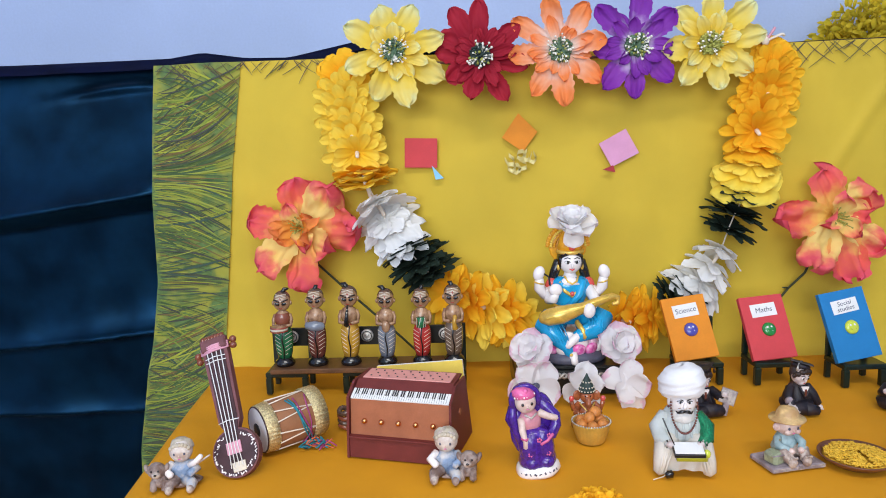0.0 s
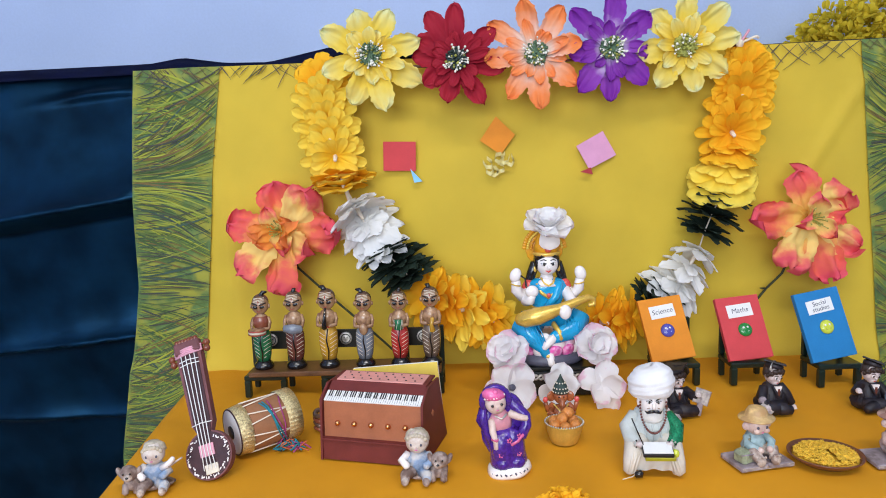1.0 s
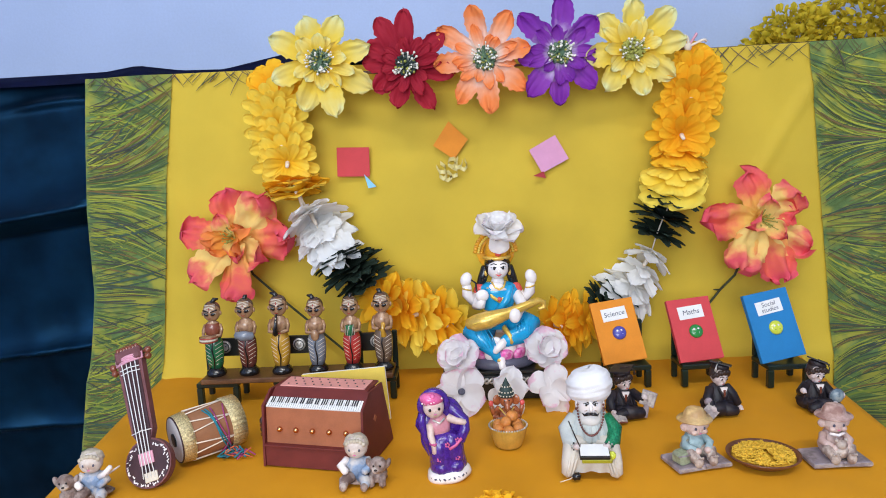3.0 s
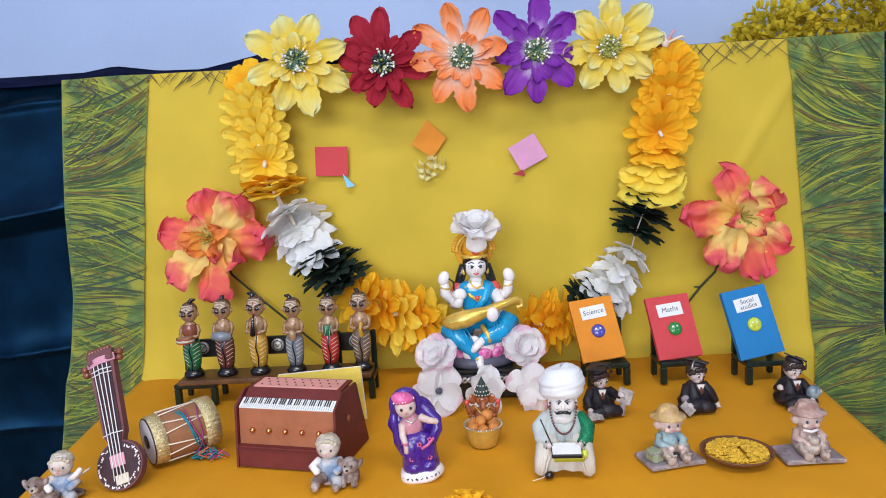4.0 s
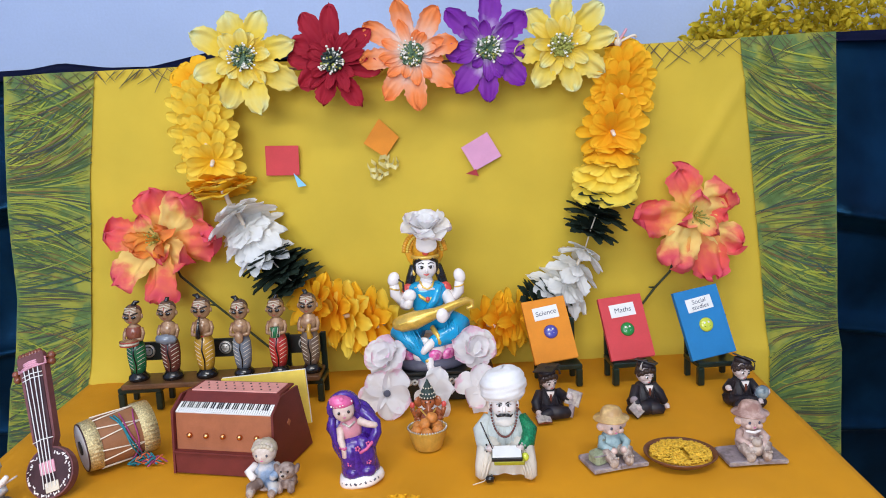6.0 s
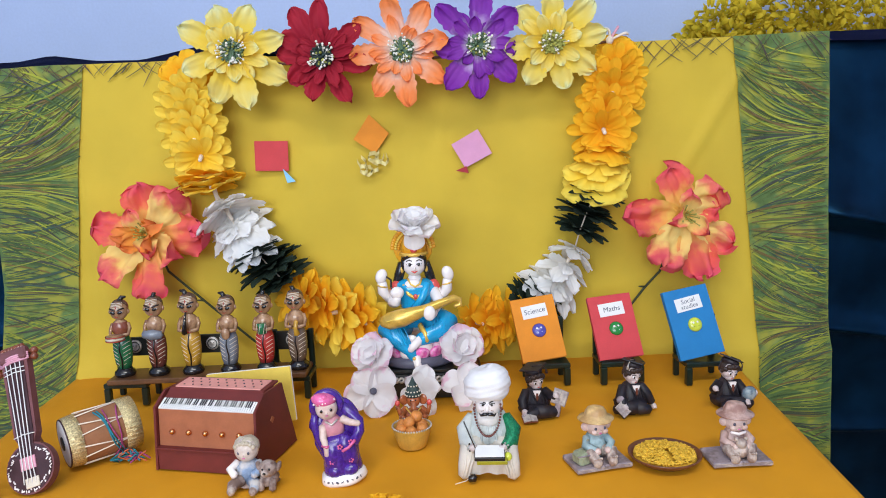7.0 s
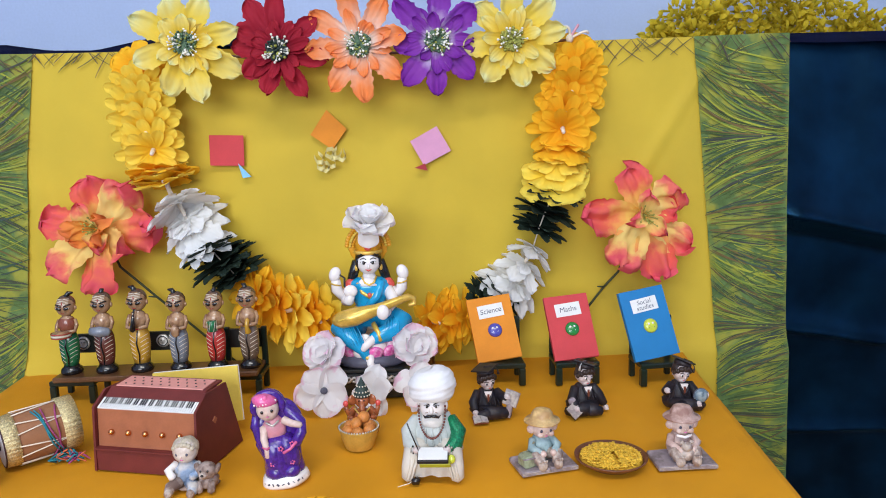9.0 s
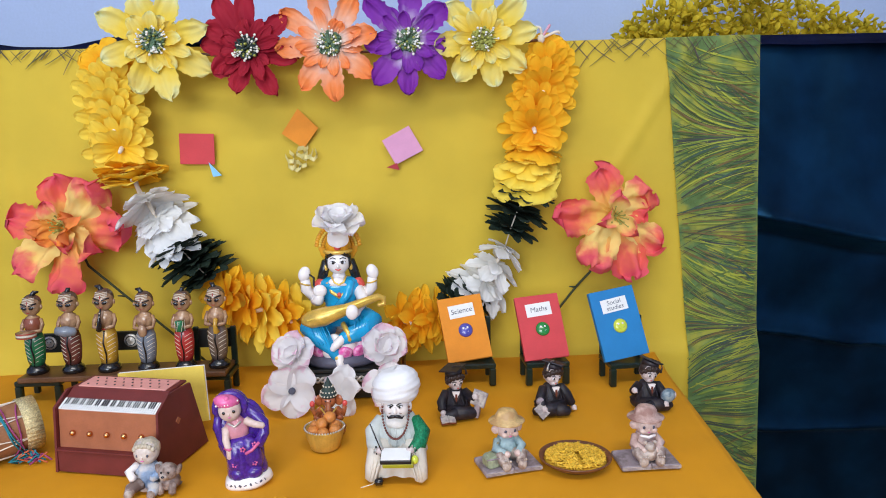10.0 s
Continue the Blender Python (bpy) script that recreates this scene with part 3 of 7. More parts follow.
def panel_y(x, z):
    edge = max(0, min(1, min(abs(x + 0.36), abs(x - 0.76)) / 0.06))
    return back_y(x, z) - 0.0035 + 0.004 * math.sin(x * 55 + z * 4) * edge


def yellow_cloth(u, v):
    z = -0.2 + v * 0.735
    x0, x1 = lerp_table(z, L_IN) - 0.02, lerp_table(z, R_IN) + 0.02
    x = x0 + (x1 - x0) * u
    z = -0.2 + v * (back_top(x) + 0.2)
    y = back_y(x, z)
    return (x, y, z)


backdrop = thing("backdrop_cloth", pose(0, 0, 0), "mustard yellow cloth backdrop with green printed borders, hung above the table", "cloth")
sheet("yellow_field", yellow_cloth, 150, 80, M_YELLOW, parent=backdrop)


def border(name, inner, outer, flip):
    def fn(u, v):
        z = -0.74 + v * 1.272
        a, b = lerp_table(z, inner), lerp_table(z, outer)
        x = a + (b - a) * u
        if v == 1:
            z = back_top(x)
        y = panel_y(x, z)
        return (x, y, z)
    return sheet(name, fn, 24, 90, M_GREEN, "green and yellow border printed with feathery strokes", backdrop)


border("border_panel", L_IN, L_OUT, 1)
border("border_panel", R_IN, R_OUT, -1)


def ribbon(s, pts, w, m):
    vs, fs = [], []
    for i, (x, y, z) in enumerate(pts):
        p0, p1 = pts[max(i - 1, 0)], pts[min(i + 1, len(pts) - 1)]
        dx, dz = p1[0] - p0[0], p1[2] - p0[2]
        n = math.hypot(dx, dz) or 1
        ww = w * (0.35 + 0.65 * math.sin(math.pi * (0.12 + 0.8 * i / (len(pts) - 1))))
        vs += [(x - dz / n * ww / 2, y, z + dx / n * ww / 2), (x + dz / n * ww / 2, y, z - dx / n * ww / 2)]
    for i in range(len(pts) - 1):
        fs.append((2 * i, 2 * i + 1, 2 * i + 3, 2 * i + 2))
    if len(pts) > 1:
        s.add(vs, fs, m)


def strokes(name, inner, outer, seed, count, wave, cross):
    """Curved brush strokes that sweep over a border, ragged along its inner edge."""
    rnd, s = random.Random(seed), Shape()
    sg = 1 if outer[-1][1] > inner[-1][1] else -1
    for k in range(count):
        z0 = rnd.uniform(-0.34, 0.525)
        x_in = lerp_table(z0, inner)
        u0 = rnd.choice((rnd.uniform(-0.003, 0.008), rnd.uniform(-0.002, 0.08), rnd.uniform(0.02, 0.16)))
        x = x_in + sg * u0
        ang = -0.72 * math.cos((0.46 - z0) * 2 * math.pi / wave) - 0.08
        if rnd.random() < cross:
            ang = -0.8 * ang + 0.1
        ang += rnd.gauss(0, 0.04)
        bend = -ang * rnd.uniform(5, 9)
        n, step = 24, rnd.uniform(0.006, 0.010)
        z, pts = z0, []
        lift = 0.0012 + 0.0022 * k / count
        for i in range(n):
            lo, hi = lerp_table(z, inner), lerp_table(z, outer)
            if sg * (x - hi) > -0.001 or z > back_top(x) - 0.002:
                break
            y = panel_y(x, z) - lift
            if sg * (x - lo) < 0.012:
                y = min(y, back_y(x, z) - lift - 0.001)
            pts.append((x, y, z))
            x += sg * math.cos(ang) * step
            z += math.sin(ang) * step
            ang += bend * step
        if len(pts) > 2:
            ribbon(s, pts, rnd.choice((0.0010, 0.0013, 0.0018, 0.0030)) * rnd.uniform(0.8, 1.2), M_STROKE)
    ob = s.make(name, backdrop, label="feathery olive, brown and yellow printed strokes")
    ob["kind"] = "stuff"


strokes("stroke_print", L_IN, L_OUT, 3, 760, 0.44, 0.22)
strokes("stroke_print", R_IN, R_OUT, 8, 760, 0.33, 0.10)


def hatch(seed, x0, x1, drop, count):
    rnd, s = random.Random(seed), Shape()
    for k in range(count):
        x = rnd.uniform(x0, x1)
        ang = rnd.choice((rnd.uniform(-1.0, -0.5), rnd.uniform(-2.6, -2.2)))
        z, pts, n = back_top(x) - 0.001, [], 7
        step = rnd.uniform(0.3, 1.0) * drop / n / 0.6
        bend = rnd.uniform(-6, 6)
        for i in range(n):
            if not x0 - 0.008 < x < x1 + 0.02:
                break
            pts.append((x, back_y(x, z) - 0.0055 - 0.0004 * (k % 5), z))
            x, z, ang = x + math.cos(ang) * step, z + math.sin(ang) * step, ang + bend * step
        if len(pts) > 2:
            ribbon(s, pts, rnd.uniform(0.0010, 0.0018), M_HATCH)
    ob = s.make("stroke_print", backdrop, label="thin dark printed hatching along the top edge")
    ob["kind"] = "stuff"


hatch(5, -0.345, -0.19, 0.034, 26)
hatch(6, 0.575, 0.745, 0.048, 20)
hatch(7, -0.48, -0.35, 0.05, 22)
hatch(9, 0.75, 0.89, 0.05, 22)


# ---- table ----
def table_cloth(u, v):
    """The cloth's top with soft edges, hanging at the sides and the front."""
    y = 1.012 - v * 0.66
    x0 = lerp_table(-y, [(-1.05, -0.412), (-0.77, -0.391), (-0.51, -0.366), (-0.3, -0.350)])
    x1 = lerp_table(-y, [(-1.05, 0.742), (-0.863, 0.715), (-0.625, 0.690), (-0.473, 0.673), (-0.3, 0.655)])
    w = 0.5 + (u - 0.5) * 1.30
    drop = 0.0
    if w < 0:
        x, drop = x0 + w * 0.02, min(0.7, -w * 4.6)
    elif w > 1:
        x, drop = x1 + (w - 1) * 0.02, min(0.7, (w - 1) * 4.6)
    else:
        x = x0 + (x1 - x0) * w
    z = -drop
    edge = min(w, 1 - w)
    if 0 <= edge < 0.012:
        z -= 0.004 * (1 - edge / 0.012) ** 2
    if drop == 0:
        z += 0.0014 * noise.noise(Vector((x * 7, y * 9, 0))) + 0.0009 * noise.noise(Vector((x * 24 + y * 9, y * 6, 3))) - 0.0022
    else:
        x += 0.010 * math.sin(y * 40) * drop
    return (x, y, z)


table = thing("table", pose(0, 0, 0), "long table under a plain golden yellow cloth", "table")
sheet("table_cloth", table_cloth, 200, 110, M_TABLE, parent=table, label="golden yellow cotton table cloth")
top = Shape().box((0.165, 0.69, -0.03), (0.98, 0.62, 0.03), M_PLANK).make("tabletop", table)
for lx in (-0.28, 0.6):
    for ly in (0.45, 0.95):
        Shape().box((lx, ly, (FLOOR_Z - 0.045) / 2), (0.04, 0.04, -FLOOR_Z - 0.045), M_PLANK).make("leg", table)
def front_fall(u, v):
    x = -0.352 + 1.01 * u
    return (x, 0.352 - 0.006 * math.sin(x * 30) * v, -0.001 - v * 0.7)
sheet("cloth_front", front_fall, 80, 20, M_TABLE, parent=table)


# ---- flowers on the backdrop ----
def star_flower(name, c, axis, spokes, width, m, heart, beads, label, seed):
    """A large cloth flower: pointed outer petals at (angle, length), a ring of short ones, a heart with stamens."""
    rnd = random.Random(seed)
    f = thing(name, frame_of(c, axis), label, "artificial flower", "large flowers along the top")
    for i, (a, L) in enumerate(spokes):
        M = pose(0, 0, 0.001 * (i % 3), 0, 0, a - 90) @ pose(0, 0, 0, rnd.uniform(4, 14), rnd.uniform(-9, 9), 0)
        Shape().petal(M, L, width * rnd.uniform(0.74, 0.90), m, cup=0.30, curl=rnd.uniform(-0.18, 0.16), ruffle=0.32, point=0.02, nu=12, nv=26, seed=seed + i, waist=0.30, frill=0.13, teeth=0.045).make("petal", f)
    n = len(spokes)
    for i in range(2 * n - 3):
        a = 360 / (2 * n - 3) * i + rnd.uniform(-12, 12)
        M = pose(0, 0, 0.006, 0, 0, a) @ pose(0, 0, 0, rnd.uniform(4, 18), rnd.uniform(-14, 14), 0)
        Shape().petal(M, rnd.uniform(0.038, 0.060), width * 0.46, m, cup=0.4, curl=rnd.uniform(-0.2, 0.2), ruffle=0.4, point=0.12, nu=6, nv=11, frill=0.10, teeth=0.045, seed=seed + 40 + i, waist=0.32).make("petal", f)
    h = Shape().lathe([(0.004, 0.006), (0.018, 0.010), (0.016, 0.017), (0.010, 0.014), (0.003, 0.012)], (0, 0, 0), heart, seg=18, flutes=9, amp=0.08)
    for i in range(60):
        a, r = rnd.uniform(0, 6.28), 0.019 * math.sqrt(rnd.random())
        h.ball((r * math.cos(a), r * math.sin(a), 0.016), (0.0024, 0.0024, rnd.uniform(0.002, 0.006)), heart if i % 3 else M_PISTIL, seg=6, rings=5)
    h.make("flower_heart", f)
    s = Shape()
    for i in range(beads):
        a, r = rnd.uniform(0, 6.28), 0.021 * math.sqrt(rnd.uniform(0.12, 1.25))
        p = Vector((r * math.cos(a), r * math.sin(a), 0.020 + rnd.uniform(0, 0.006)))
        s.tube([p * 0.55 + Vector((0, 0, 0.004)), p], 0.0005, M_STAMEN, seg=4)
        s.ball(tuple(p), rnd.uniform(0.0015, 0.0023), M_STAMEN, seg=6, rings=5)
    s.make("flower_stamen", f, label="white bead stamens")["kind"] = "stuff"
    return f


K = 0.93 / 3000
star_flower("large_flower", (-0.074, 0.935, 0.536), (0.12, -1, -0.05), [(a, l * K) for a, l in ((108, 230), (63, 246), (15, 270), (-30, 300), (-73, 303), (-112, 270), (200, 265), (154, 277))], 0.047, P_YELLOW, M_FGREEN, 30, "large yellow cloth flower with pale green petal tips", 11)
star_flower("large_flower", (0.067, 0.945, 0.522), (-0.10, -1, 0.10), [(a, l * K) for a, l in ((122, 294), (92, 290), (37, 253), (-13, 250), (-60, 265), (-103, 235), (214, 215), (174, 235), (150, 240))], 0.040, P_RED, M_FDARK, 26, "large crimson cloth flower with white bead stamens", 23)
K = 0.93 / 2810
star_flower("large_flower", (0.193, 0.940, 0.527), (-0.05, -1, 0.05), [(a, l * K) for a, l in ((102, 265), (59, 250), (12, 225), (-39, 245), (-85, 256), (-125, 250), (186, 256), (146, 277))], 0.040, P_ORANGE, M_FGREEN, 30, "large salmon orange cloth flower with a pale heart", 37)
star_flower("large_flower", (0.312, 0.945, 0.532), (0.05, -1, -0.02), [(a, l * K) for a, l in ((136, 265), (87, 275), (42, 240), (-10, 185), (-47, 244), (-91, 250), (-131, 265), (186, 205))], 0.044, P_PURPLE, M_FGREEN, 34, "large violet cloth flower with white bead stamens", 41)
star_flower("large_flower", (0.428, 0.945, 0.532), (0.05, -1, -0.10), [(a, l * K) for a, l in ((137, 233), (91, 240), (44, 272), (11, 260), (-32, 247), (-72, 226), (-124, 230), (187, 232))], 0.044, P_YELLOW, M_PISTIL, 18, "large yellow cloth flower with a dark heart", 59)


STYLES = {  # tilt of the rings, length, width, point, frill, curl, share of the second ring
    "face": (12, 1.06, 0.37, -0.25, 0.03, -0.05, 0.78),
    "disc": (6, 1.0, 0.52, -0.3, 0.16, 0.02, 0.8),
    "feather": (-20, 1.20, 0.64, 0.26, 0.42, -0.10, 0.62),
    "skirt": (-24, 1.05, 0.60, -0.4, 0.12, -0.10, 0.7),
    "plate": (-14, 1.05, 0.72, -0.4, 0.06, -0.12, 0.8),
    "leaf": (4, 1.12, 0.56, 0.34, 0.60, -0.14, 0.8),
    "fan": (16, 1.28, 0.50, 0.15, 0.32, -0.10, 0.8)}


def blossom(g, c, axis, R, m, n, seed, style, roll=0.0):
    """One threaded cloth blossom of a garland: two rings of petals round the string."""
    rnd, s = random.Random(seed), Shape()
    tilt0, length, width, point, frill, curl, inner = STYLES[style]
    for layer, (k, L, tilt) in enumerate(((n, 1.0, tilt0), (n - 2, inner, tilt0 + 14))):
        for i in range(k):
            a = 360 / k * i + rnd.uniform(-5, 5) + roll + layer * 17
            M = pose(0, 0, 0.004 * layer + 0.0012 * (i % 2), 0, 0, a) @ pose(0, 0, 0, tilt + rnd.uniform(-5, 5), rnd.uniform(-5, 5), 0)
            s.petal(M, R * L * length * rnd.uniform(0.9, 1.08), R * width, m, cup=-0.22 if style in ("skirt", "plate") else 0.24, curl=curl + rnd.uniform(-0.12, 0.12), ruffle=0.06 if style == "face" else 0.12, point=point, nu=8, nv=12, seed=seed + i, waist=0.40, frill=frill)
    s.make("blossom", g, M=frame_of(c, axis))


def garland(name, label, nodes, seed):
    g = thing(name, pose(0, 0, 0), label, "flower garland", "garlands on the backdrop")
    for i, (x, y, z, axis, R, m, n, style) in enumerate(nodes):
        blossom(g, (x, y, z), axis, R, m, n, seed + 13 * i, style, roll=23 * i)
    pts = [(x, y, z) for x, y, z, *_ in nodes]
    Shape().tube(pts, 0.0012, M_STRING, seg=6).make("string", g, label="cream garland string")
    s = Shape()
    for x, y, z, axis, R, m, n, style in nodes:
        d = Vector(axis).normalized()
        d = -d if d.z > 0 else d
        if m in (P_MARIY, P_MARI, P_WHITE):
            p = Vector((x, y, z))
            s.tube([p, p + d * 0.012, p + d * 0.024], [0.0042, 0.0036, 0.0030], M_STRING, seg=8)
    s.make("spacer_tubing", g, label="pale spacer tubes on the string")["kind"] = "stuff"
    return g


UP = (0.14, -0.92, -0.36)
garland("garland", "garland of yellow, white, dark green and orange cloth blossoms", [
    (-0.162, 0.978, 0.498, (0.0, -0.95, 0.2), 0.050, P_MARI, 10, "disc"),
    (-0.161, 0.968, 0.468, UP, 0.052, P_MARIY, 13, "face"),
    (-0.156, 0.962, 0.440, UP, 0.053, P_MARIY, 13, "face"),
    (-0.150, 0.957, 0.410, UP, 0.053, P_MARIY, 13, "face"),
    (-0.142, 0.953, 0.378, UP, 0.053, P_MARIY, 13, "face"),
    (-0.134, 0.957, 0.346, (0.15, -0.30, -0.95), 0.056, P_MARI, 10, "disc"),
    (-0.128, 0.957, 0.322, (-0.2, -0.10, 0.95), 0.056, P_MARIY, 10, "disc"),
    (-0.112, 0.957, 0.290, (-0.45, 0.30, 0.8), 0.054, P_WHITE, 9, "feather"),
    (-0.097, 0.955, 0.258, (-0.40, -0.55, 0.7), 0.056, P_WHITE, 9, "feather"),
    (-0.082, 0.955, 0.228, (-0.40, -0.35, 0.8), 0.046, P_WHITE, 9, "feather"),
    (-0.060, 0.957, 0.205, (-0.40, 0.15, 0.85), 0.048, P_DARK, 11, "leaf"),
    (-0.044, 0.955, 0.186, (-0.45, -0.20, 0.85), 0.052, P_DARK, 11, "leaf"),
    (-0.026, 0.955, 0.166, (-0.50, -0.20, 0.80), 0.050, P_DARK, 11, "leaf"),
    (0.008, 0.948, 0.134, (-0.60, -0.70, 0.30), 0.046, P_MARI, 9, "fan"),
    (0.040, 0.942, 0.122, (-0.62, -0.75, 0.10), 0.052, P_MARI, 9, "fan"),
    (0.068, 0.938, 0.112, (-0.60, -0.78, 0.0), 0.054, P_MARIY, 9, "fan"),
    (0.096, 0.936, 0.104, (-0.58, -0.80, -0.05), 0.052, P_MARI, 9, "fan"),
    (0.126, 0.934, 0.096, (-0.58, -0.80, -0.05), 0.048, P_MARIY, 9, "fan")], 100)
UP = (-0.08, -0.92, -0.34)
garland("garland", "garland of orange, yellow, dark green and white cloth blossoms", [
    (0.540, 0.974, 0.508, (0.0, -0.95, 0.3), 0.040, P_MARI, 12, "disc"),
    (0.534, 0.966, 0.482, UP, 0.050, P_MARI, 13, "face"),
    (0.526, 0.958, 0.456, UP, 0.055, P_MARI, 13, "face"),
    (0.518, 0.960, 0.424, UP, 0.053, P_MARI, 13, "face"),
    (0.512, 0.955, 0.395, UP, 0.056, P_MARI, 13, "face"),
    (0.513, 0.957, 0.372, (0.05, -0.20, 1), 0.054, P_MARI, 11, "skirt"),
    (0.511, 0.957, 0.352, (0.10, -0.25, 1), 0.055, P_MARIY, 11, "skirt"),
    (0.500, 0.952, 0.326, (-0.16, -0.62, 0.85), 0.060, P_MARIY, 11, "plate"),
    (0.497, 0.957, 0.284, (0.25, -0.15, 0.9), 0.048, P_DARK, 11, "leaf"),
    (0.483, 0.957, 0.254, (0.35, -0.10, 0.9), 0.050, P_DARK, 11, "leaf"),
    (0.473, 0.957, 0.228, (0.35, -0.20, 0.9), 0.044, P_DARK, 11, "leaf"),
    (0.463, 0.957, 0.196, (0.50, 0.10, 0.8), 0.042, P_WHITE, 6, "feather"),
    (0.448, 0.957, 0.168, (0.50, -0.30, 0.75), 0.046, P_WHITE, 6, "feather"),
    (0.430, 0.957, 0.138, (0.50, -0.45, 0.70), 0.054, P_WHITE, 8, "feather"),
    (0.404, 0.957, 0.120, (0.60, -0.20, 0.65), 0.044, P_DARK, 10, "leaf"),
    (0.378, 0.952, 0.104, (0.70, -0.30, 0.45), 0.048, P_DARK, 10, "leaf"),
    (0.346, 0.945, 0.088, (0.62, -0.75, 0.15), 0.040, P_MARI, 9, "fan"),
    (0.318, 0.940, 0.085, (0.60, -0.78, 0.05), 0.044, P_MARI, 9, "fan"),
    (0.290, 0.936, 0.085, (0.58, -0.80, 0.0), 0.046, P_MARI, 9, "fan")], 500)

# the cord that carries the large flowers, tied in a bow beside the last one
cord = thing("hanging_cord", pose(0, 0, 0), "cream cord tied along the top of the backdrop", "cord")
Shape().tube([(-0.15, 0.97, 0.520), (-0.07, 0.955, 0.522), (0.07, 0.96, 0.512), (0.2, 0.957, 0.516), (0.31, 0.96, 0.520), (0.43, 0.957, 0.524), (0.50, 0.965, 0.530), (0.523, 0.965, 0.533)], 0.0022, M_PLANK, seg=6).make("twine", cord, label="brown twine")
s = Shape()
for k, (dx, dz) in enumerate(((-0.016, 0.014), (0.012, 0.016), (0.030, 0.008))):
    b = Vector((0.525, 0.962, 0.534))
    loop = [b + Vector((dx * t + 0.006 * math.sin(t * 3.1), -0.004 * math.sin(t * 3.1), dz * math.sin(t * 2.2) * 1.3)) for t in [i / 8 for i in range(9)]]
    s.tube(loop, 0.0022, M_PINKSTR if k == 1 else M_STRING, seg=6)
s.ball((0.525, 0.960, 0.534), (0.006, 0.005, 0.007), M_STRING, wob=0.3)
s.make("bow", cord, label="cream and pink cord bow")


def lily(c, axis, spokes, label, seed, stem, inner, size):
    rnd = random.Random(seed)
    f = thing("lily_flower", frame_of(c, axis), label, "artificial flower", "coral lilies")
    inv = f.matrix_world.inverted()
    for i, (a, L, W) in enumerate(spokes):
        M = pose(0, 0, 0.003 * (i % 2), 0, 0, a - 90) @ pose(0, 0, 0, rnd.uniform(6, 20), rnd.uniform(-16, 16), 0)
        Shape().petal(M, L * size, W * size, P_CORALY if i % 2 else P_CORAL, cup=rnd.uniform(-0.2, 0.4), curl=rnd.uniform(-0.35, 0.1), ruffle=0.70, point=-0.25, nu=14, nv=18, seed=seed + i * 3, waist=0.28, frill=0.22).make("petal", f)
    for i in range(inner):
        a = 360 / inner * i + rnd.uniform(-14, 14)
        M = pose(0, 0, 0.008, 0, 0, a) @ pose(0, 0, 0, rnd.uniform(28, 48), rnd.uniform(-20, 20), 0)
        Shape().petal(M, rnd.uniform(0.040, 0.055), 0.034, P_AMBER if i % 3 and inner > 4 else P_CORALY, cup=0.5, curl=rnd.uniform(-0.2, 0.2), ruffle=0.8, point=0.25, nu=9, nv=10, frill=0.3, seed=seed + 60 + i, waist=0.3).make("petal", f)
    s = Shape()
    for i in range(26):
        a, r = rnd.uniform(0, 6.28), rnd.uniform(0.004, 0.020)
        p = Vector((r * math.cos(a), r * math.sin(a), rnd.uniform(0.018, 0.034)))
        s.tube([(p.x * 0.2, p.y * 0.2, 0.004), p], 0.0007, M_PISTIL, seg=4)
        s.ball(tuple(p), 0.0016, M_PISTIL, seg=6, rings=5)
    s.make("flower_stamen", f, label="olive yellow stamens")["kind"] = "stuff"
    pts = [inv @ Vector(p) for p in stem]
    st = Shape().tube(pts, 0.0021, M_STEM, seg=7)
    k = pts[len(pts) // 2]
    st.tube([k, k + (inv.to_3x3() @ Vector((-0.012, -0.004, 0.002)))], [0.002, 0.001], M_STEM, seg=6)
    st.make("stem", f, label="thin dark wire stem")


lily((-0.241, 0.955, 0.250), (-0.1, -1, 0.15), [(97, 0.085, 0.066), (52, 0.092, 0.066), (0, 0.095, 0.074), (-36, 0.066, 0.056), (-84, 0.108, 0.066), (-128, 0.098, 0.062), (172, 0.090, 0.054)], "coral and yellow cloth lily on a dark wire stem", 301,
     [(-0.241, 0.965, 0.248), (-0.222, 0.975, 0.185), (-0.17, 0.985, 0.130), (-0.082, 0.985, 0.048), (-0.04, 0.985, 0.006)], 6, 1.0)
lily((0.646, 0.955, 0.247), (0.1, -1, 0.05), [(109, 0.090, 0.060), (40, 0.074, 0.070), (10, 0.058, 0.050), (-36, 0.098, 0.056), (-76, 0.112, 0.070), (236, 0.098, 0.072), (179, 0.115, 0.066)], "coral and pale yellow cloth lily with an open heart", 347,
     [(0.646, 0.965, 0.245), (0.612, 0.975, 0.150), (0.590, 0.985, 0.122), (0.555, 0.985, 0.078), (0.530, 0.985, 0.006)], 3, 0.96)

# small paper kites
kite = thing("paper_kite", pose(-0.038, 0.994, 0.371), "small red square paper kite with a blue tail", "paper kite", "paper kites")
Shape().box((0, 0, 0), (0.056, 0.0012, 0.050), M_RED, rot=(2, 2, 1), bev=0.0003).make("sail", kite)
Shape().slab([(0.018, -0.022), (0.038, -0.044), (0.024, -0.046)], -0.0035, -0.0015, M_SKYB).make("tail", kite, label="light blue folded paper tail")
kite = thing("paper_kite", pose(0.131, 0.994, 0.400), "small orange paper kite with pale ribbon tails", "paper kite", "paper kites")
Shape().slab([(-0.002, 0.033), (0.030, 0.001), (0.005, -0.032), (-0.030, -0.007)], -0.0010, 0.0004, M_ORANGE).make("sail", kite)
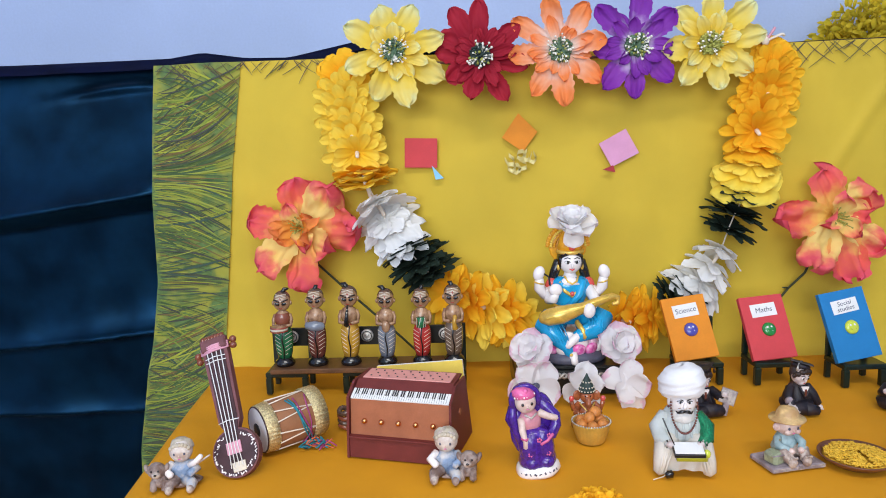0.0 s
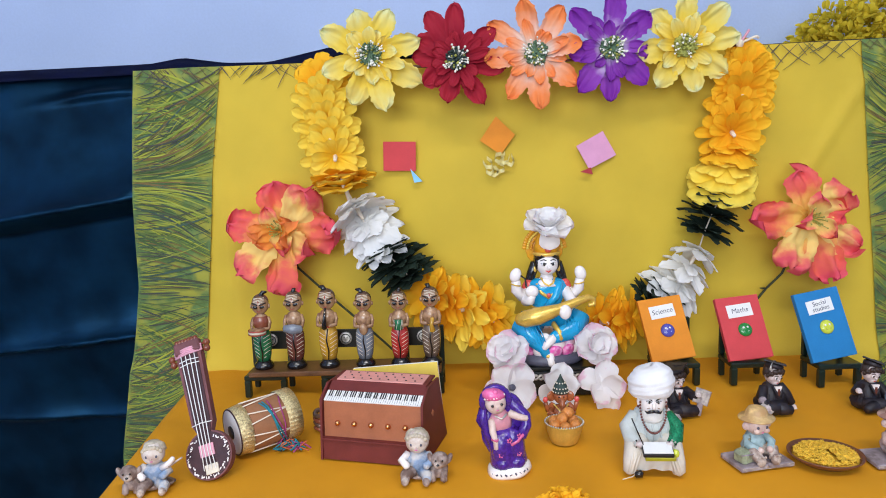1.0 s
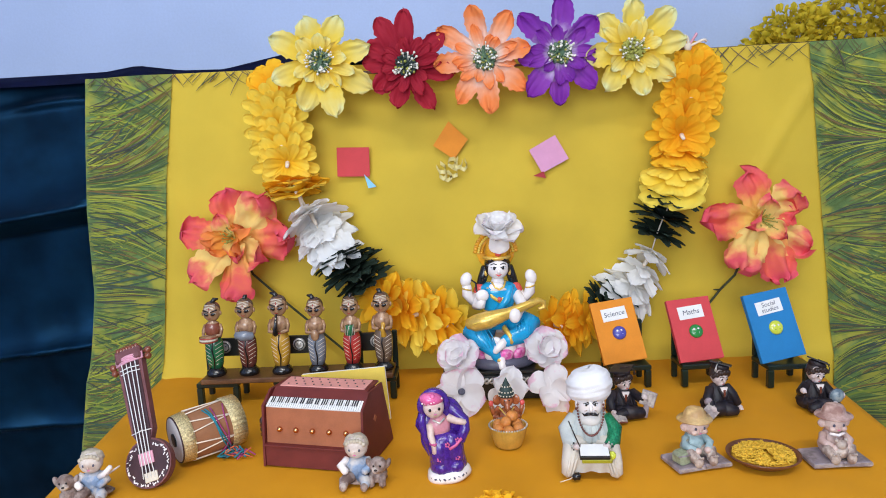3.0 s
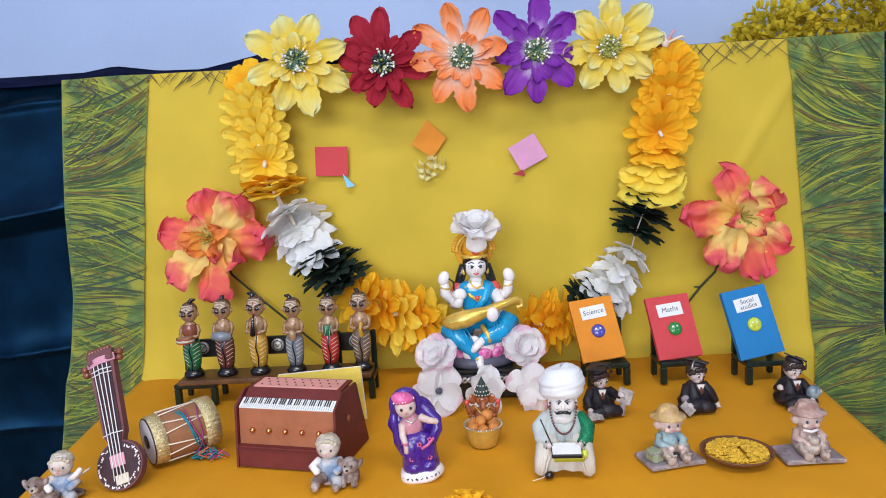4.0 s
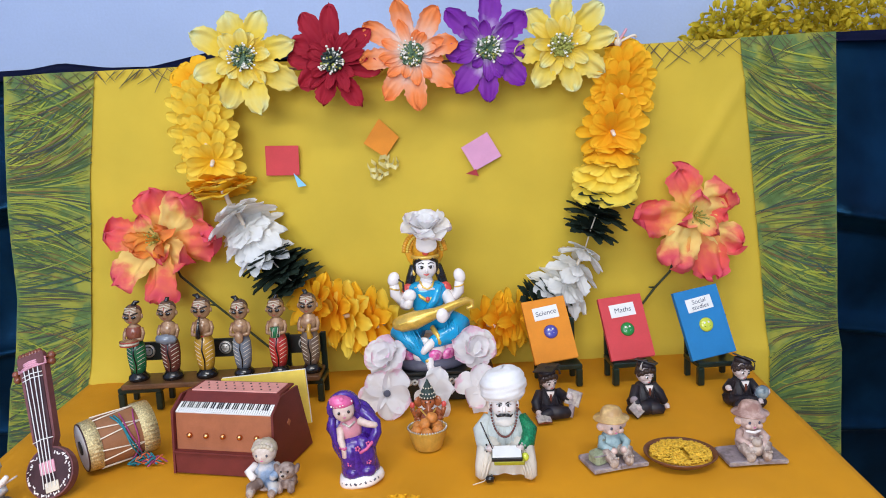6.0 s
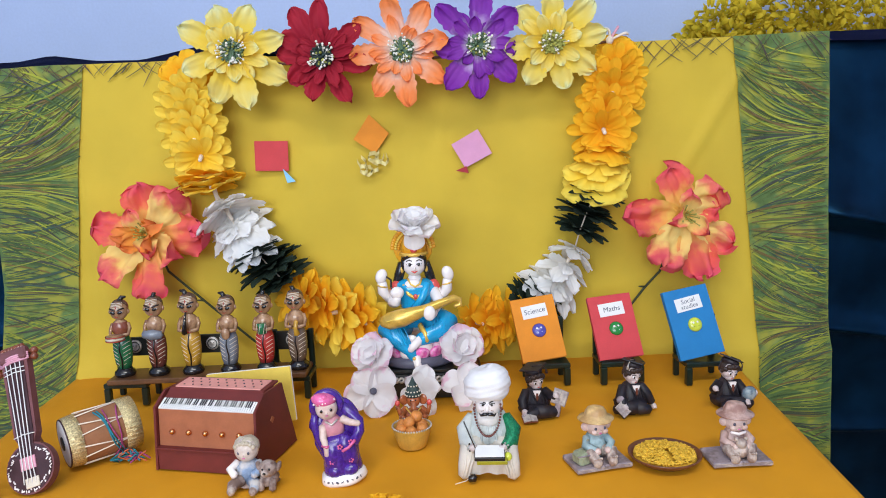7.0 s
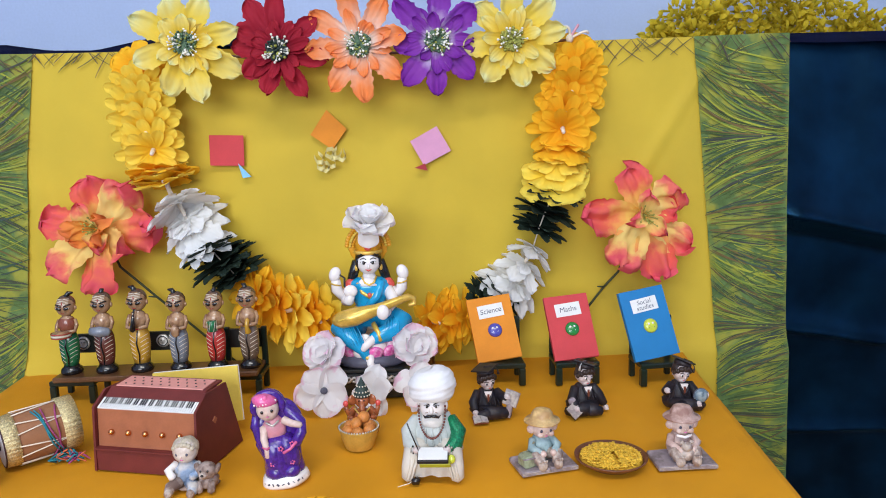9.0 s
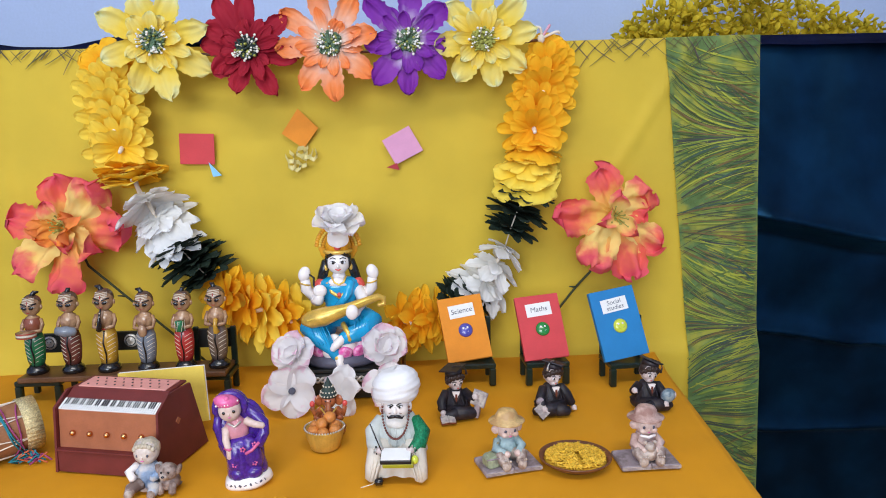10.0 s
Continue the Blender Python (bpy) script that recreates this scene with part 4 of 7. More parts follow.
for i, (x, z, a) in enumerate(((-0.012, -0.052, 40), (0.008, -0.046, -30), (0.022, -0.050, 12), (0.000, -0.062, 75), (-0.006, -0.040, -70), (-0.014, -0.064, 5), (0.010, -0.058, 55))):
    pts = [(x + 0.017 * math.cos(radians(a) + t * 1.3) * t, -0.006 - 0.006 * math.cos(t * 3), z + 0.017 * math.sin(radians(a) + t * 1.3) * t) for t in (-1, -0.5, 0, 0.5, 1)]
    rb = Shape()
    vs = [(p[0], p[1], p[2] + e) for p in pts for e in (-0.0034, 0.0034)]
    rb.add(vs, [(2 * k, 2 * k + 1, 2 * k + 3, 2 * k + 2) for k in range(4)], M_RIBBON)
    rb.make("ribbon", kite, label="pale gold ribbon curl")
kite = thing("paper_kite", pose(0.299, 0.994, 0.370), "small pink paper kite with a dark red tail", "paper kite", "paper kites")
Shape().slab([(0.011, 0.032), (0.034, -0.009), (-0.012, -0.032), (-0.034, 0.008)], -0.0010, 0.0004, M_PINK).make("sail", kite)
Shape().slab([(-0.010, -0.029), (-0.028, -0.036), (-0.006, -0.041)], -0.0035, -0.0015, M_DKRED).make("tail", kite, label="dark red folded paper tail")

# blossoms behind the curtain
rnd, s = random.Random(77), Shape()
for i in range(4200):
    a, b = rnd.uniform(0, 6.28), math.acos(rnd.uniform(-0.2, 1))
    c = rnd.choice(((0.83, 1.22, 0.51, 0.12), (0.94, 1.23, 0.54, 0.13), (1.07, 1.23, 0.51, 0.13), (0.77, 1.22, 0.50, 0.07), (1.18, 1.22, 0.48, 0.12)))
    r = c[3] * rnd.uniform(0.70, 1.03)
    d = Vector((math.sin(b) * math.cos(a), math.sin(b) * math.sin(a) * 0.7, math.cos(b)))
    p = Vector(c[:3]) + d * r
    M = frame_of(tuple(p), d + Vector((rnd.uniform(-1, 1), rnd.uniform(-1, 1), rnd.uniform(-1, 1))) * 0.8)
    s.petal(M @ pose(0, 0, 0, 30, 0, rnd.uniform(0, 360)), rnd.uniform(0.012, 0.022), 0.011, M_BUSH, cup=0.5, curl=0.3, nu=2, nv=3, point=0.4)
bush = thing("flower_bunch", pose(0, 0, 0), "bunch of small yellow blossoms standing behind the curtain", "artificial flowers")
s.make("blossom_mass", bush)["kind"] = "stuff"
Shape().tube([(0.95, 1.24, FLOOR_Z), (0.94, 1.23, 0.0), (0.94, 1.22, 0.5)], 0.012, M_STEM).make("stalk", bush)
s = Shape()
for i in range(7):
    s.petal(frame_of((0.950, 1.12, 0.630), (0.1, -1, 0.3)) @ pose(0, 0, 0, 20, 0, 51 * i), 0.022, 0.016, P_RED, cup=0.4, curl=0.1, nu=4, nv=5)
s.make("red_blossom", bush, label="small red blossom among the yellow")


# ---- musicians on their bench ----
def mini_chair(M, label, group, medal):
    """A small painted chair: seat, four legs, two back posts with rails."""
    c = thing("miniature_chair", M, label, "miniature chair", group)
    w, d, h, top = 0.068, 0.058, 0.036, 0.098
    Shape().box((0, 0, h - 0.004), (w, d, 0.008), M_CHAIR, bev=0.0015).make("seat", c)
    for x in (-1, 1):
        Shape().box((x * (w / 2 - 0.005), -d / 2 + 0.005, (h - 0.008) / 2), (0.010, 0.010, h - 0.008), M_CHAIR, bev=0.0015).make("leg", c)
        Shape().box((x * (w / 2 - 0.005), d / 2 - 0.004, (h - 0.008) / 2), (0.009, 0.008, h - 0.008), M_CHAIR, bev=0.0015).make("leg", c)
        Shape().box((x * (w / 2 - 0.005), d / 2 - 0.004, (top + h) / 2), (0.009, 0.008, top - h), M_CHAIR, bev=0.0015).make("back_post", c)
    rail = Shape().box((0, d / 2 - 0.004, top - 0.018), (w - 0.018, 0.006, 0.030), M_BLACKW, bev=0.001)
    panel = rail.make("back_panel", c)
    if medal:
        mm = Shape().lathe([(0.0105, 0), (0.0105, 0.0015), (0.0085, 0.0028), (0.006, 0.0018), (0.003, 0.003), (0.0005, 0.0032)], (0, 0, 0), M_SILVER, seg=18)
        mm.tube([(0.0074 * math.cos(q * 0.3927), 0.0074 * math.sin(q * 0.3927), 0.0028) for q in range(16)], 0.0009, M_BLACKW, seg=5, closed=True)
        for q in (-1, 1):
            mm.ball((q * 0.0022, 0.0012, 0.0031), (0.0010, 0.0010, 0.0005), M_BLACKW, seg=6, rings=4)
        mm.make("medallion", panel, M=frame_of((0.0, d / 2 - 0.0078, top - 0.017), (0, -1, 0)), label="round silver medallion")
    return c


for x in (-0.253, -0.130, -0.003):
    mini_chair(pose(x, 0.865, 0, 0, 0, -1), "dark green miniature chair under the musicians' plank", "chairs under the plank", True)
plank = Shape().box((-0.125, 0.857, 0.0405), (0.304, 0.060, 0.008), M_PLANK, bev=0.0015)
tagged(plank.make("bench_plank"), "brown varnished plank lying across miniature chairs", "plank")


def musician(x, robe, instrument, sash, knot, height):
    """A turned and lacquered wooden musician doll, one mesh."""
    s = Shape()
    s.lathe([(0.0165, 0), (0.0185, 0.003), (0.0175, 0.008), (0.0135, 0.011), (0.0125, 0.013)], (0, 0, 0), M_HAIR, seg=22)
    s.lathe([(0.0115, 0.012), (0.0145, 0.022), (0.0165, 0.040), (0.0160, 0.056), (0.0130, 0.064), (0.0110, 0.067)], (0, 0, 0), robe, seg=24, flutes=7, amp=0.025, squash=0.86)
    s.lathe([(0.0112, 0.064), (0.0140, 0.074), (0.0150, 0.082), (0.0110, 0.089), (0.0065, 0.092), (0.0060, 0.095)], (0, 0, 0), M_WOODSKIN, seg=22, squash=0.8)
    s.ball((0, 0, 0.1065), (0.0160, 0.0150, 0.0155), M_WOODSKIN, seg=20, rings=14)
    s.ball((0, 0.0035, 0.1105), (0.0155, 0.0140, 0.0140), M_WOODDK, seg=18, rings=12)
    s.tube([(knot * 0.002, 0.001, 0.121), (knot * 0.006, 0.002, 0.127), (knot * 0.013, 0.003, 0.1275)], [0.005, 0.0038, 0.0015], M_HAIR, seg=8)
    for e in (-1, 1):
        s.ball((e * 0.0064, -0.0134, 0.1052), (0.0050, 0.0015, 0.0023), M_STRIPE, rot=(0, e * -16, 0), seg=8, rings=6)
        s.ball((e * 0.0060, -0.0146, 0.1053), (0.0044, 0.0010, 0.0026), M_HAIR, rot=(0, e * -16, 0), seg=8, rings=6)
        s.tube([(e * 0.0020, -0.0146, 0.1085), (e * 0.0065, -0.0140, 0.1103), (e * 0.0125, -0.0098, 0.1115)], 0.0012, M_HAIR, seg=5)
        s.ball((e * 0.0160, 0, 0.1045), (0.0025, 0.003, 0.004), M_WOODSKIN, seg=8, rings=6)
        s.tube([(e * 0.0130, 0, 0.085), (e * 0.0165, -0.003, 0.077), (e * 0.0155, -0.010, 0.069), (e * 0.006, -0.0165, 0.069)], [0.0036, 0.0034, 0.0031, 0.0030], M_WOODSKIN, seg=9)
    for k in range(4):
        s.tube([(-0.0095, -0.0112 + 0.0012 * k, 0.1132 + 0.0022 * k), (0, -0.0148 + 0.0013 * k, 0.1122 + 0.0022 * k), (0.0095, -0.0112 + 0.0012 * k, 0.1132 + 0.0022 * k)], 0.0007, M_STRIPE, seg=4)
    s.ball((0, -0.0152, 0.1135), (0.0009, 0.0008, 0.0022), M_DRED, seg=6, rings=5)
    s.tube([(-0.0025, -0.0146, 0.0985), (0, -0.0152, 0.0978), (0.0025, -0.0146, 0.0985)], 0.0006, M_DRED, seg=4)
    for k in range(6):
        for e in (-1, 1):
            z = 0.020 + 0.0065 * k
            rr = lerp_table(z, [(0.012, 0.0115), (0.022, 0.0145), (0.040, 0.0165), (0.056, 0.0160), (0.064, 0.013)]) * 1.01
            pts = []
            for q in range(5):
                a = radians(-90 + e * (16 + 13 * q))
                pts.append((rr * math.cos(a), rr * 0.875 * math.sin(a), z + 0.0045 * math.sin(q / 4 * 1.6)))
            s.tube(pts, 0.0005, M_STRIPE, seg=4)
    s.tube([(0.001, -0.0125, 0.063), (-0.0015, -0.0148, 0.045), (0.0015, -0.0138, 0.028), (0.0, -0.0118, 0.014)], [0.0012, 0.0014, 0.0014, 0.0010], M_HAIR, seg=6)
    s.tube([(0.0125 * math.cos(a), 0.0112 * math.sin(a), 0.0655) for a in [i * 0.5236 for i in range(12)]], 0.0012, sash, seg=5, closed=True)
    if instrument == "hand_drum":
        s.lathe([(0.0116, 0.064), (0.0144, 0.074), (0.0154, 0.082), (0.0114, 0.0885)], (0, 0, 0), M_BEADBR, seg=22, squash=0.82, cap=False)
        for q in (-0.0032, 0.0032):
            s.lathe([(0.0164, q - 0.0006), (0.0164, q + 0.0006)], (-0.004, -0.0195, 0.066), M_DRED, seg=18, cap=False)
        s.lathe([(0.013, -0.005), (0.016, -0.003), (0.016, 0.003), (0.013, 0.005)], (-0.004, -0.0195, 0.066), M_WOODSKIN, seg=18)
        s.lathe([(0.0163, -0.0013), (0.0163, 0.0013)], (-0.004, -0.0195, 0.066), M_STRIPE, seg=18, cap=False)
    elif instrument == "barrel_drum":
        s.tube([(-0.015, -0.018, 0.068), (0, -0.020, 0.067), (0.015, -0.018, 0.066)], [0.006, 0.0085, 0.006], M_DGREY, seg=12)
    elif instrument == "pipe":
        s.tube([(0.0, -0.0155, 0.097), (-0.002, -0.0195, 0.085), (-0.003, -0.022, 0.066)], [0.0014, 0.0024, 0.0048], M_HAIR, seg=9)
        for k in range(5):
            s.ball((-0.0008 - 0.0004 * k, -0.0205 - 0.0005 * k, 0.091 - 0.005 * k), 0.0011, M_STRIPE, seg=6, rings=4)
    elif instrument == "tambour":
        s.ball((0.001, -0.0205, 0.066), (0.008, 0.005, 0.010), M_WOODSKIN, seg=12, rings=8)
    elif instrument == "green_drum":
        s.lathe([(0.008, -0.008), (0.0055, 0), (0.008, 0.008)], (0.0, -0.0195, 0.072), M_DGREEN, seg=14)
        for k in range(6):
            a = k * 1.05
            s.tube([(0.0083 * math.cos(a), -0.0195 + 0.0083 * math.sin(a), 0.064), (0.0083 * math.cos(a + 0.5), -0.0195 + 0.0083 * math.sin(a + 0.5), 0.080)], 0.0005, M_STRIPE, seg=4)
    else:
        s.tube([(0.004, -0.020, 0.078), (0.002, -0.021, 0.068), (0.004, -0.020, 0.058)], [0.004, 0.0032, 0.0055], M_DYEL, seg=10)
    ob = s.make("musician_doll", M=pose(x, 0.853, 0.0445, 0, 0, -x * 14) @ Matrix.Diagonal((height * 0.86, height * 0.88, height * 0.97, 1)))
    return tagged(ob, {M_DGREEN: "lacquered wooden musician doll in a green wrap", M_DBROWN: "lacquered wooden musician doll in a maroon wrap", M_DYEL: "lacquered wooden piper doll in an ochre wrap", M_DGREY: "lacquered wooden musician doll in a grey wrap", M_DRED: "lacquered wooden drummer doll in a red wrap", M_DTAUPE: "lacquered wooden musician doll in a taupe wrap"}[robe], "wooden doll", "musician dolls on the plank")


musician(-0.258, M_DGREEN, "hand_drum", M_DYEL, 1, 1.00)
musician(-0.205, M_DBROWN, "barrel_drum", M_STRIPE, 0.4, 1.03)
musician(-0.152, M_DYEL, "pipe", M_DRED, -1, 1.05)
musician(-0.094, M_DGREY, "tambour", M_DYEL, -1, 1.00)
musician(-0.038, M_DRED, "green_drum", M_DGREEN, 0.4, 1.00)
musician(0.012, M_DTAUPE, "conch", M_DYEL, -0.6, 1.04)

# ---- harmonium of card ----
harm = thing("toy_harmonium", pose(-0.119, 0.604, 0, 0, 0, -14), "maroon and brown card harmonium with a painted keyboard", "toy instrument")
W, D = 0.131, 0.092
side = [(0.0, 0.0), (D + 0.018, 0.0), (D - 0.014, 0.0905), (0.030, 0.0925), (0.006, 0.078)]
for x in (-0.003, W):
    sd = Shape()
    vs = [(x, y, z) for y, z in side] + [(x + 0.003, y, z) for y, z in side]
    n = len(side)
    sd.add(vs, [tuple(range(n)), tuple(reversed(range(n, 2 * n)))] + [(i, n + i, n + (i + 1) % n, (i + 1) % n) for i in range(n)], M_MAROON, smooth=False)
    sd.make("side_board", harm)
Shape().box((W / 2, 0.004, 0.0135), (W, 0.004, 0.027), M_MAROON).make("lower_front", harm)
Shape().box((W / 2, 0.0105, 0.051), (W - 0.001, 0.004, 0.048), M_TERRA, rot=(-4, 0, 0)).make("front_panel", harm, label="brown card front panel")
Shape().box((W / 2, 0.004, 0.0285), (W, 0.012, 0.002), M_MAROON).make("ledge", harm)
Shape().box((W / 2, D / 2 + 0.01, 0.002), (W, D - 0.03, 0.004), M_MAROON).make("floor_board", harm)
Shape().box((W / 2, D - 0.012, 0.044), (W, 0.003, 0.086), M_MAROON, rot=(9, 0, 0)).make("back_board", harm)
KEYB = pose(0, 0.010, 0.0755, 28, 0, 0)
keyboard = Shape().box((W / 2, 0.0085, 0), (W - 0.002, 0.017, 0.002), M_WHITE, bev=0.0003).make("keyboard", harm, M=KEYB, label="white card keyboard strip")
kb = 42
for i in range(1, kb):
    Shape().box((0.002 + i * (W - 0.004) / kb, 0.0085, 0.0011), (0.0003, 0.0165, 0.0004), M_SLATE, bev=0.0001).make("key_gap", keyboard)
proto = Shape().box((0, 0, 0), (0.0014, 0.0095, 0.0010), M_INK, bev=0.0002).make("black_key", keyboard, M=pose(0.006, 0.0115, 0.0016))
for i in range(1, kb):
    if i % 7 not in (2, 6):
        k = new("black_key", proto.data)
        k.parent, k.matrix_basis = keyboard, pose(0.006 + i * (W - 0.012) / (kb - 1), 0.0115, 0.0016)
Shape().box((W / 2, 0.032, 0.0865), (W - 0.002, 0.018, 0.004), M_MAROON, rot=(34, 0, 0)).make("top_front", harm)
Shape().box((W / 2, 0.057, 0.0920), (W - 0.002, 0.040, 0.003), M_MAROON, rot=(2, 0, 0)).make("top_board", harm)
Shape().box((W / 2, 0.056, 0.0940), (W - 0.014, 0.032, 0.0016), M_PINKCARD, rot=(2, 0, 0)).make("grille_card", harm, label="pink card with punched dots")
for r in range(3):
    for i in range(9):
        d = Shape().lathe([(0.0012, 0), (0.0012, 0.0006)], (0, 0, 0), M_INK, seg=8)
        d.make("sound_hole", harm, M=pose(0.016 + i * 0.012 + 0.006 * (r % 2), 0.0465 + r * 0.0095, 0.0945 + r * 0.00033, 2))
for i in range(5):
    Shape().ball((0, 0, 0), (0.0036, 0.0034, 0.0036), M_COPPER, seg=14, rings=10).make("stop_knob", harm, M=pose(0.020 + i * 0.0225, 0.0062, 0.048), label="shiny copper bead")
Shape().slab([(0.0, 0.004), (0.005, 0), (0.0, -0.005), (-0.005, 0)], -0.0006, 0.0006, M_TERRA).make("side_mark", harm, M=pose(W + 0.0034, 0.045, 0.055, 0, 0, 90))
card = Shape().box((0, 0, 0.044), (0.102, 0.0025, 0.088), M_YCARD).box((0, 0.003, 0.0445), (0.102, 0.0025, 0.089), M_WHITE)
tagged(card.make("yellow_card", M=pose(-0.030, 0.722, 0.0078, -9, -7, -12) @ Matrix.Diagonal((1.25, 1, 0.84, 1))), "yellow card standing behind the harmonium", "card")

# ---- drum ----
dr = thing("toy_drum", frame_of((-0.237, 0.618, 0.0335), (0.77, 0.63, 0.07)) @ Matrix.Scale(0.91, 4), "brown card drum with gold bands and cord lacing", "toy drum")
DL = 0.092
Shape().lathe([(0.030, 0.002), (0.0335, 0.015), (0.0355, DL * 0.5), (0.0350, DL - 0.012), (0.0335, DL - 0.002)], (0, 0, 0), M_KRAFT, seg=36).make("shell", dr)
Shape().lathe([(0.0325, 0.0), (0.0338, 0.001), (0.0356, 0.018), (0.0340, 0.0185)], (0, 0, 0), M_GOLD, seg=144, flutes=36, amp=0.012, cap=False).make("band", dr, label="crinkled gold foil band")
Shape().lathe([(0.0362, DL - 0.021), (0.0372, DL - 0.02), (0.0366, DL + 0.001), (0.034, DL + 0.0015)], (0, 0, 0), M_GOLD, seg=144, flutes=36, amp=0.012, cap=False).make("band", dr, label="crinkled gold foil band")
skin = Shape().lathe([(0.0325, 0.001), (0.0330, -0.0005), (0.030, -0.0015), (0.012, -0.0018)], (0, 0, 0), M_DRUMSKIN, seg=36).make("drumhead", dr, label="pale grey drumhead")
Shape().tube([(0.0328 * math.cos(i * 0.2244), 0.0328 * math.sin(i * 0.2244), -0.0003) for i in range(28)], 0.0011, M_SITAR, seg=6, closed=True).make("rim", skin)
Shape().lathe([(0.0098, -0.0018), (0.0095, -0.0032), (0.004, -0.0036)], (0.0, 0.0, 0), M_INK, seg=22).make("tuning_spot", skin, label="black round spot")
Shape().lathe([(0.034, DL + 0.001), (0.012, DL + 0.002)], (0, 0, 0), M_DRUMSKIN, seg=36).make("drumhead", dr)
for i in range(14):
    a0, a1 = 2 * math.pi * i / 14, 2 * math.pi * (i + (0.5 if i % 2 else -0.5)) / 14
    Shape().tube([(0.0362 * math.cos(a0 + (a1 - a0) * t), 0.0362 * math.sin(a0 + (a1 - a0) * t), 0.017 + (DL - 0.036) * t) for t in (0, 0.5, 1)], 0.0010, M_STRING, seg=6).make("lacing", dr, label="cream lacing cord")
for k, (m, off, way) in enumerate(((M_TEALTH, 0, 1), (M_TEALTH, 0.003, 1), (M_MAGTH, 0.010, 0.7), (M_MAGTH, 0.030, -0.4))):
    pts = [(0.0374 * math.cos(radians(110 + q * 17)), 0.0374 * math.sin(radians(110 + q * 17)), DL * 0.42 + off + way * 0.0036 * q + 0.002 * math.sin(q + k)) for q in range(9)]
    Shape().tube(pts, 0.0011, m, seg=6).make("thread", dr, label="coloured wool thread wound round the shell")
rnd, s = random.Random(5), Shape()
for i in range(46):
    m = (M_TEALTH, M_TEALTH, M_MAGTH, M_REDTH)[i % 4]
    x, y = rnd.gauss(-0.168, 0.006), rnd.gauss(0.640, 0.004)
    pts = [(x, y, rnd.uniform(0.004, 0.014)), (x + rnd.uniform(-0.010, 0.010), y - rnd.uniform(0, 0.006), rnd.uniform(0.003, 0.011)), (x + rnd.uniform(-0.014, 0.014), y - rnd.uniform(-0.004, 0.010), 0.0022)]
    s.tube(pts, 0.0011, m, seg=5)
tagged(s.make("thread_tassel"), "loose teal, red and magenta wool tassel under the drum", "tassel")
s = Shape()
for i in range(4):
    s.tube([(-0.138 + 0.009 * math.cos(a), 0.700 + 0.009 * math.sin(a), 0.004 + 0.007 * i + 0.002 * math.sin(a * 2 + i)) for a in [q * 0.45 for q in range(14)]], 0.0036, M_WOODDK if i % 2 else M_BEADBR, seg=7, closed=True)
tagged(s.make("cord_coil"), "small coil of brown cord standing beside the harmonium", "cord")

# ---- sitar of card ----
SITM = frame_of((-0.240, 0.553, 0.001), (-0.28, 0.43, 0.86), up=(0, 1, 0)) @ Matrix.Scale(1.05, 4)
sit = thing("toy_sitar", SITM, "dark maroon card sitar with white strings", "toy instrument")
# here x runs across, z along the neck and -y to the front


def gourd(scale, cz=0.0285):
    return [(0.0285 * scale * math.cos(radians(-252 + i * 13.5)), cz + 0.0285 * scale * math.sin(radians(-252 + i * 13.5))) for i in range(25)]


body = gourd(1.0) + [(0.0135, 0.066), (0.0160, 0.160), (0.0120, 0.170), (-0.0120, 0.170), (-0.0160, 0.160), (-0.0135, 0.066)]
Shape().slab(body, -0.005, 0.005, M_SITARSIDE).make("body", sit)
Shape().slab(gourd(0.93) + [(0.0105, 0.066), (0.0115, 0.150), (-0.0115, 0.150), (-0.0105, 0.066)], -0.0062, -0.005, M_SITAR).make("face_board", sit, label="dark maroon face board")
head = Shape().box((0, -0.0030, 0.160), (0.033, 0.010, 0.016), M_SITARSIDE, bev=0.002).make("head_block", sit)
for i in range(7):
    Shape().ball((-0.012 + 0.004 * i, -0.004, 0.168), (0.003, 0.004, 0.004), M_BEADBR, seg=8, rings=6).make("bead", head)
for i, x in enumerate((-0.0072, -0.0024, 0.0024, 0.0072)):
    Shape().tube([(x * 1.2, -0.0080, 0.150), (x, -0.0082, 0.10), (x * 0.8, -0.0090, 0.034), (x * 1.0, -0.0085, 0.012)], 0.0006, M_WHITE, seg=5).make("string", sit, label="white thread string")
for z in (0.138, 0.143, 0.065):
    Shape().tube([(-0.0125, -0.0070, z), (0, -0.0088, z + 0.001), (0.0125, -0.0070, z)], 0.0006, M_WHITE, seg=5).make("fret_thread", sit)
for k in range(4):
    Shape().tube([(-0.0175, -0.004, 0.1505 + 0.0022 * k), (0, -0.0095, 0.1512 + 0.0022 * k), (0.0175, -0.004, 0.1525 + 0.0022 * k)], 0.0013, M_PINKSTR, seg=6).make("ribbon_wrap", sit, label="pale pink ribbon wound round the head")
Shape().box((0, -0.0072, 0.034), (0.018, 0.002, 0.014), M_PINKSTR).make("bridge", sit, label="pink card bridge")
Shape().box((0.002, -0.0072, 0.012), (0.016, 0.002, 0.011), M_STRIPE).make("tailpiece", sit)
rnd = random.Random(71)
for i in range(44):
    a, r = radians(-240 + i * 300 / 43 + rnd.uniform(-2, 2)), rnd.choice((0.0222, 0.0252))
    Shape().box((0, 0, 0), (rnd.uniform(0.0018, 0.0044), 0.0010, rnd.uniform(0.0010, 0.0022)), M_SKINW, bev=0.0003).make("inlay", sit, M=pose(r * math.cos(a), -0.0064, 0.0285 + r * math.sin(a), 0, -math.degrees(a) + rnd.uniform(-80, 80), 0), label="white shell inlay")
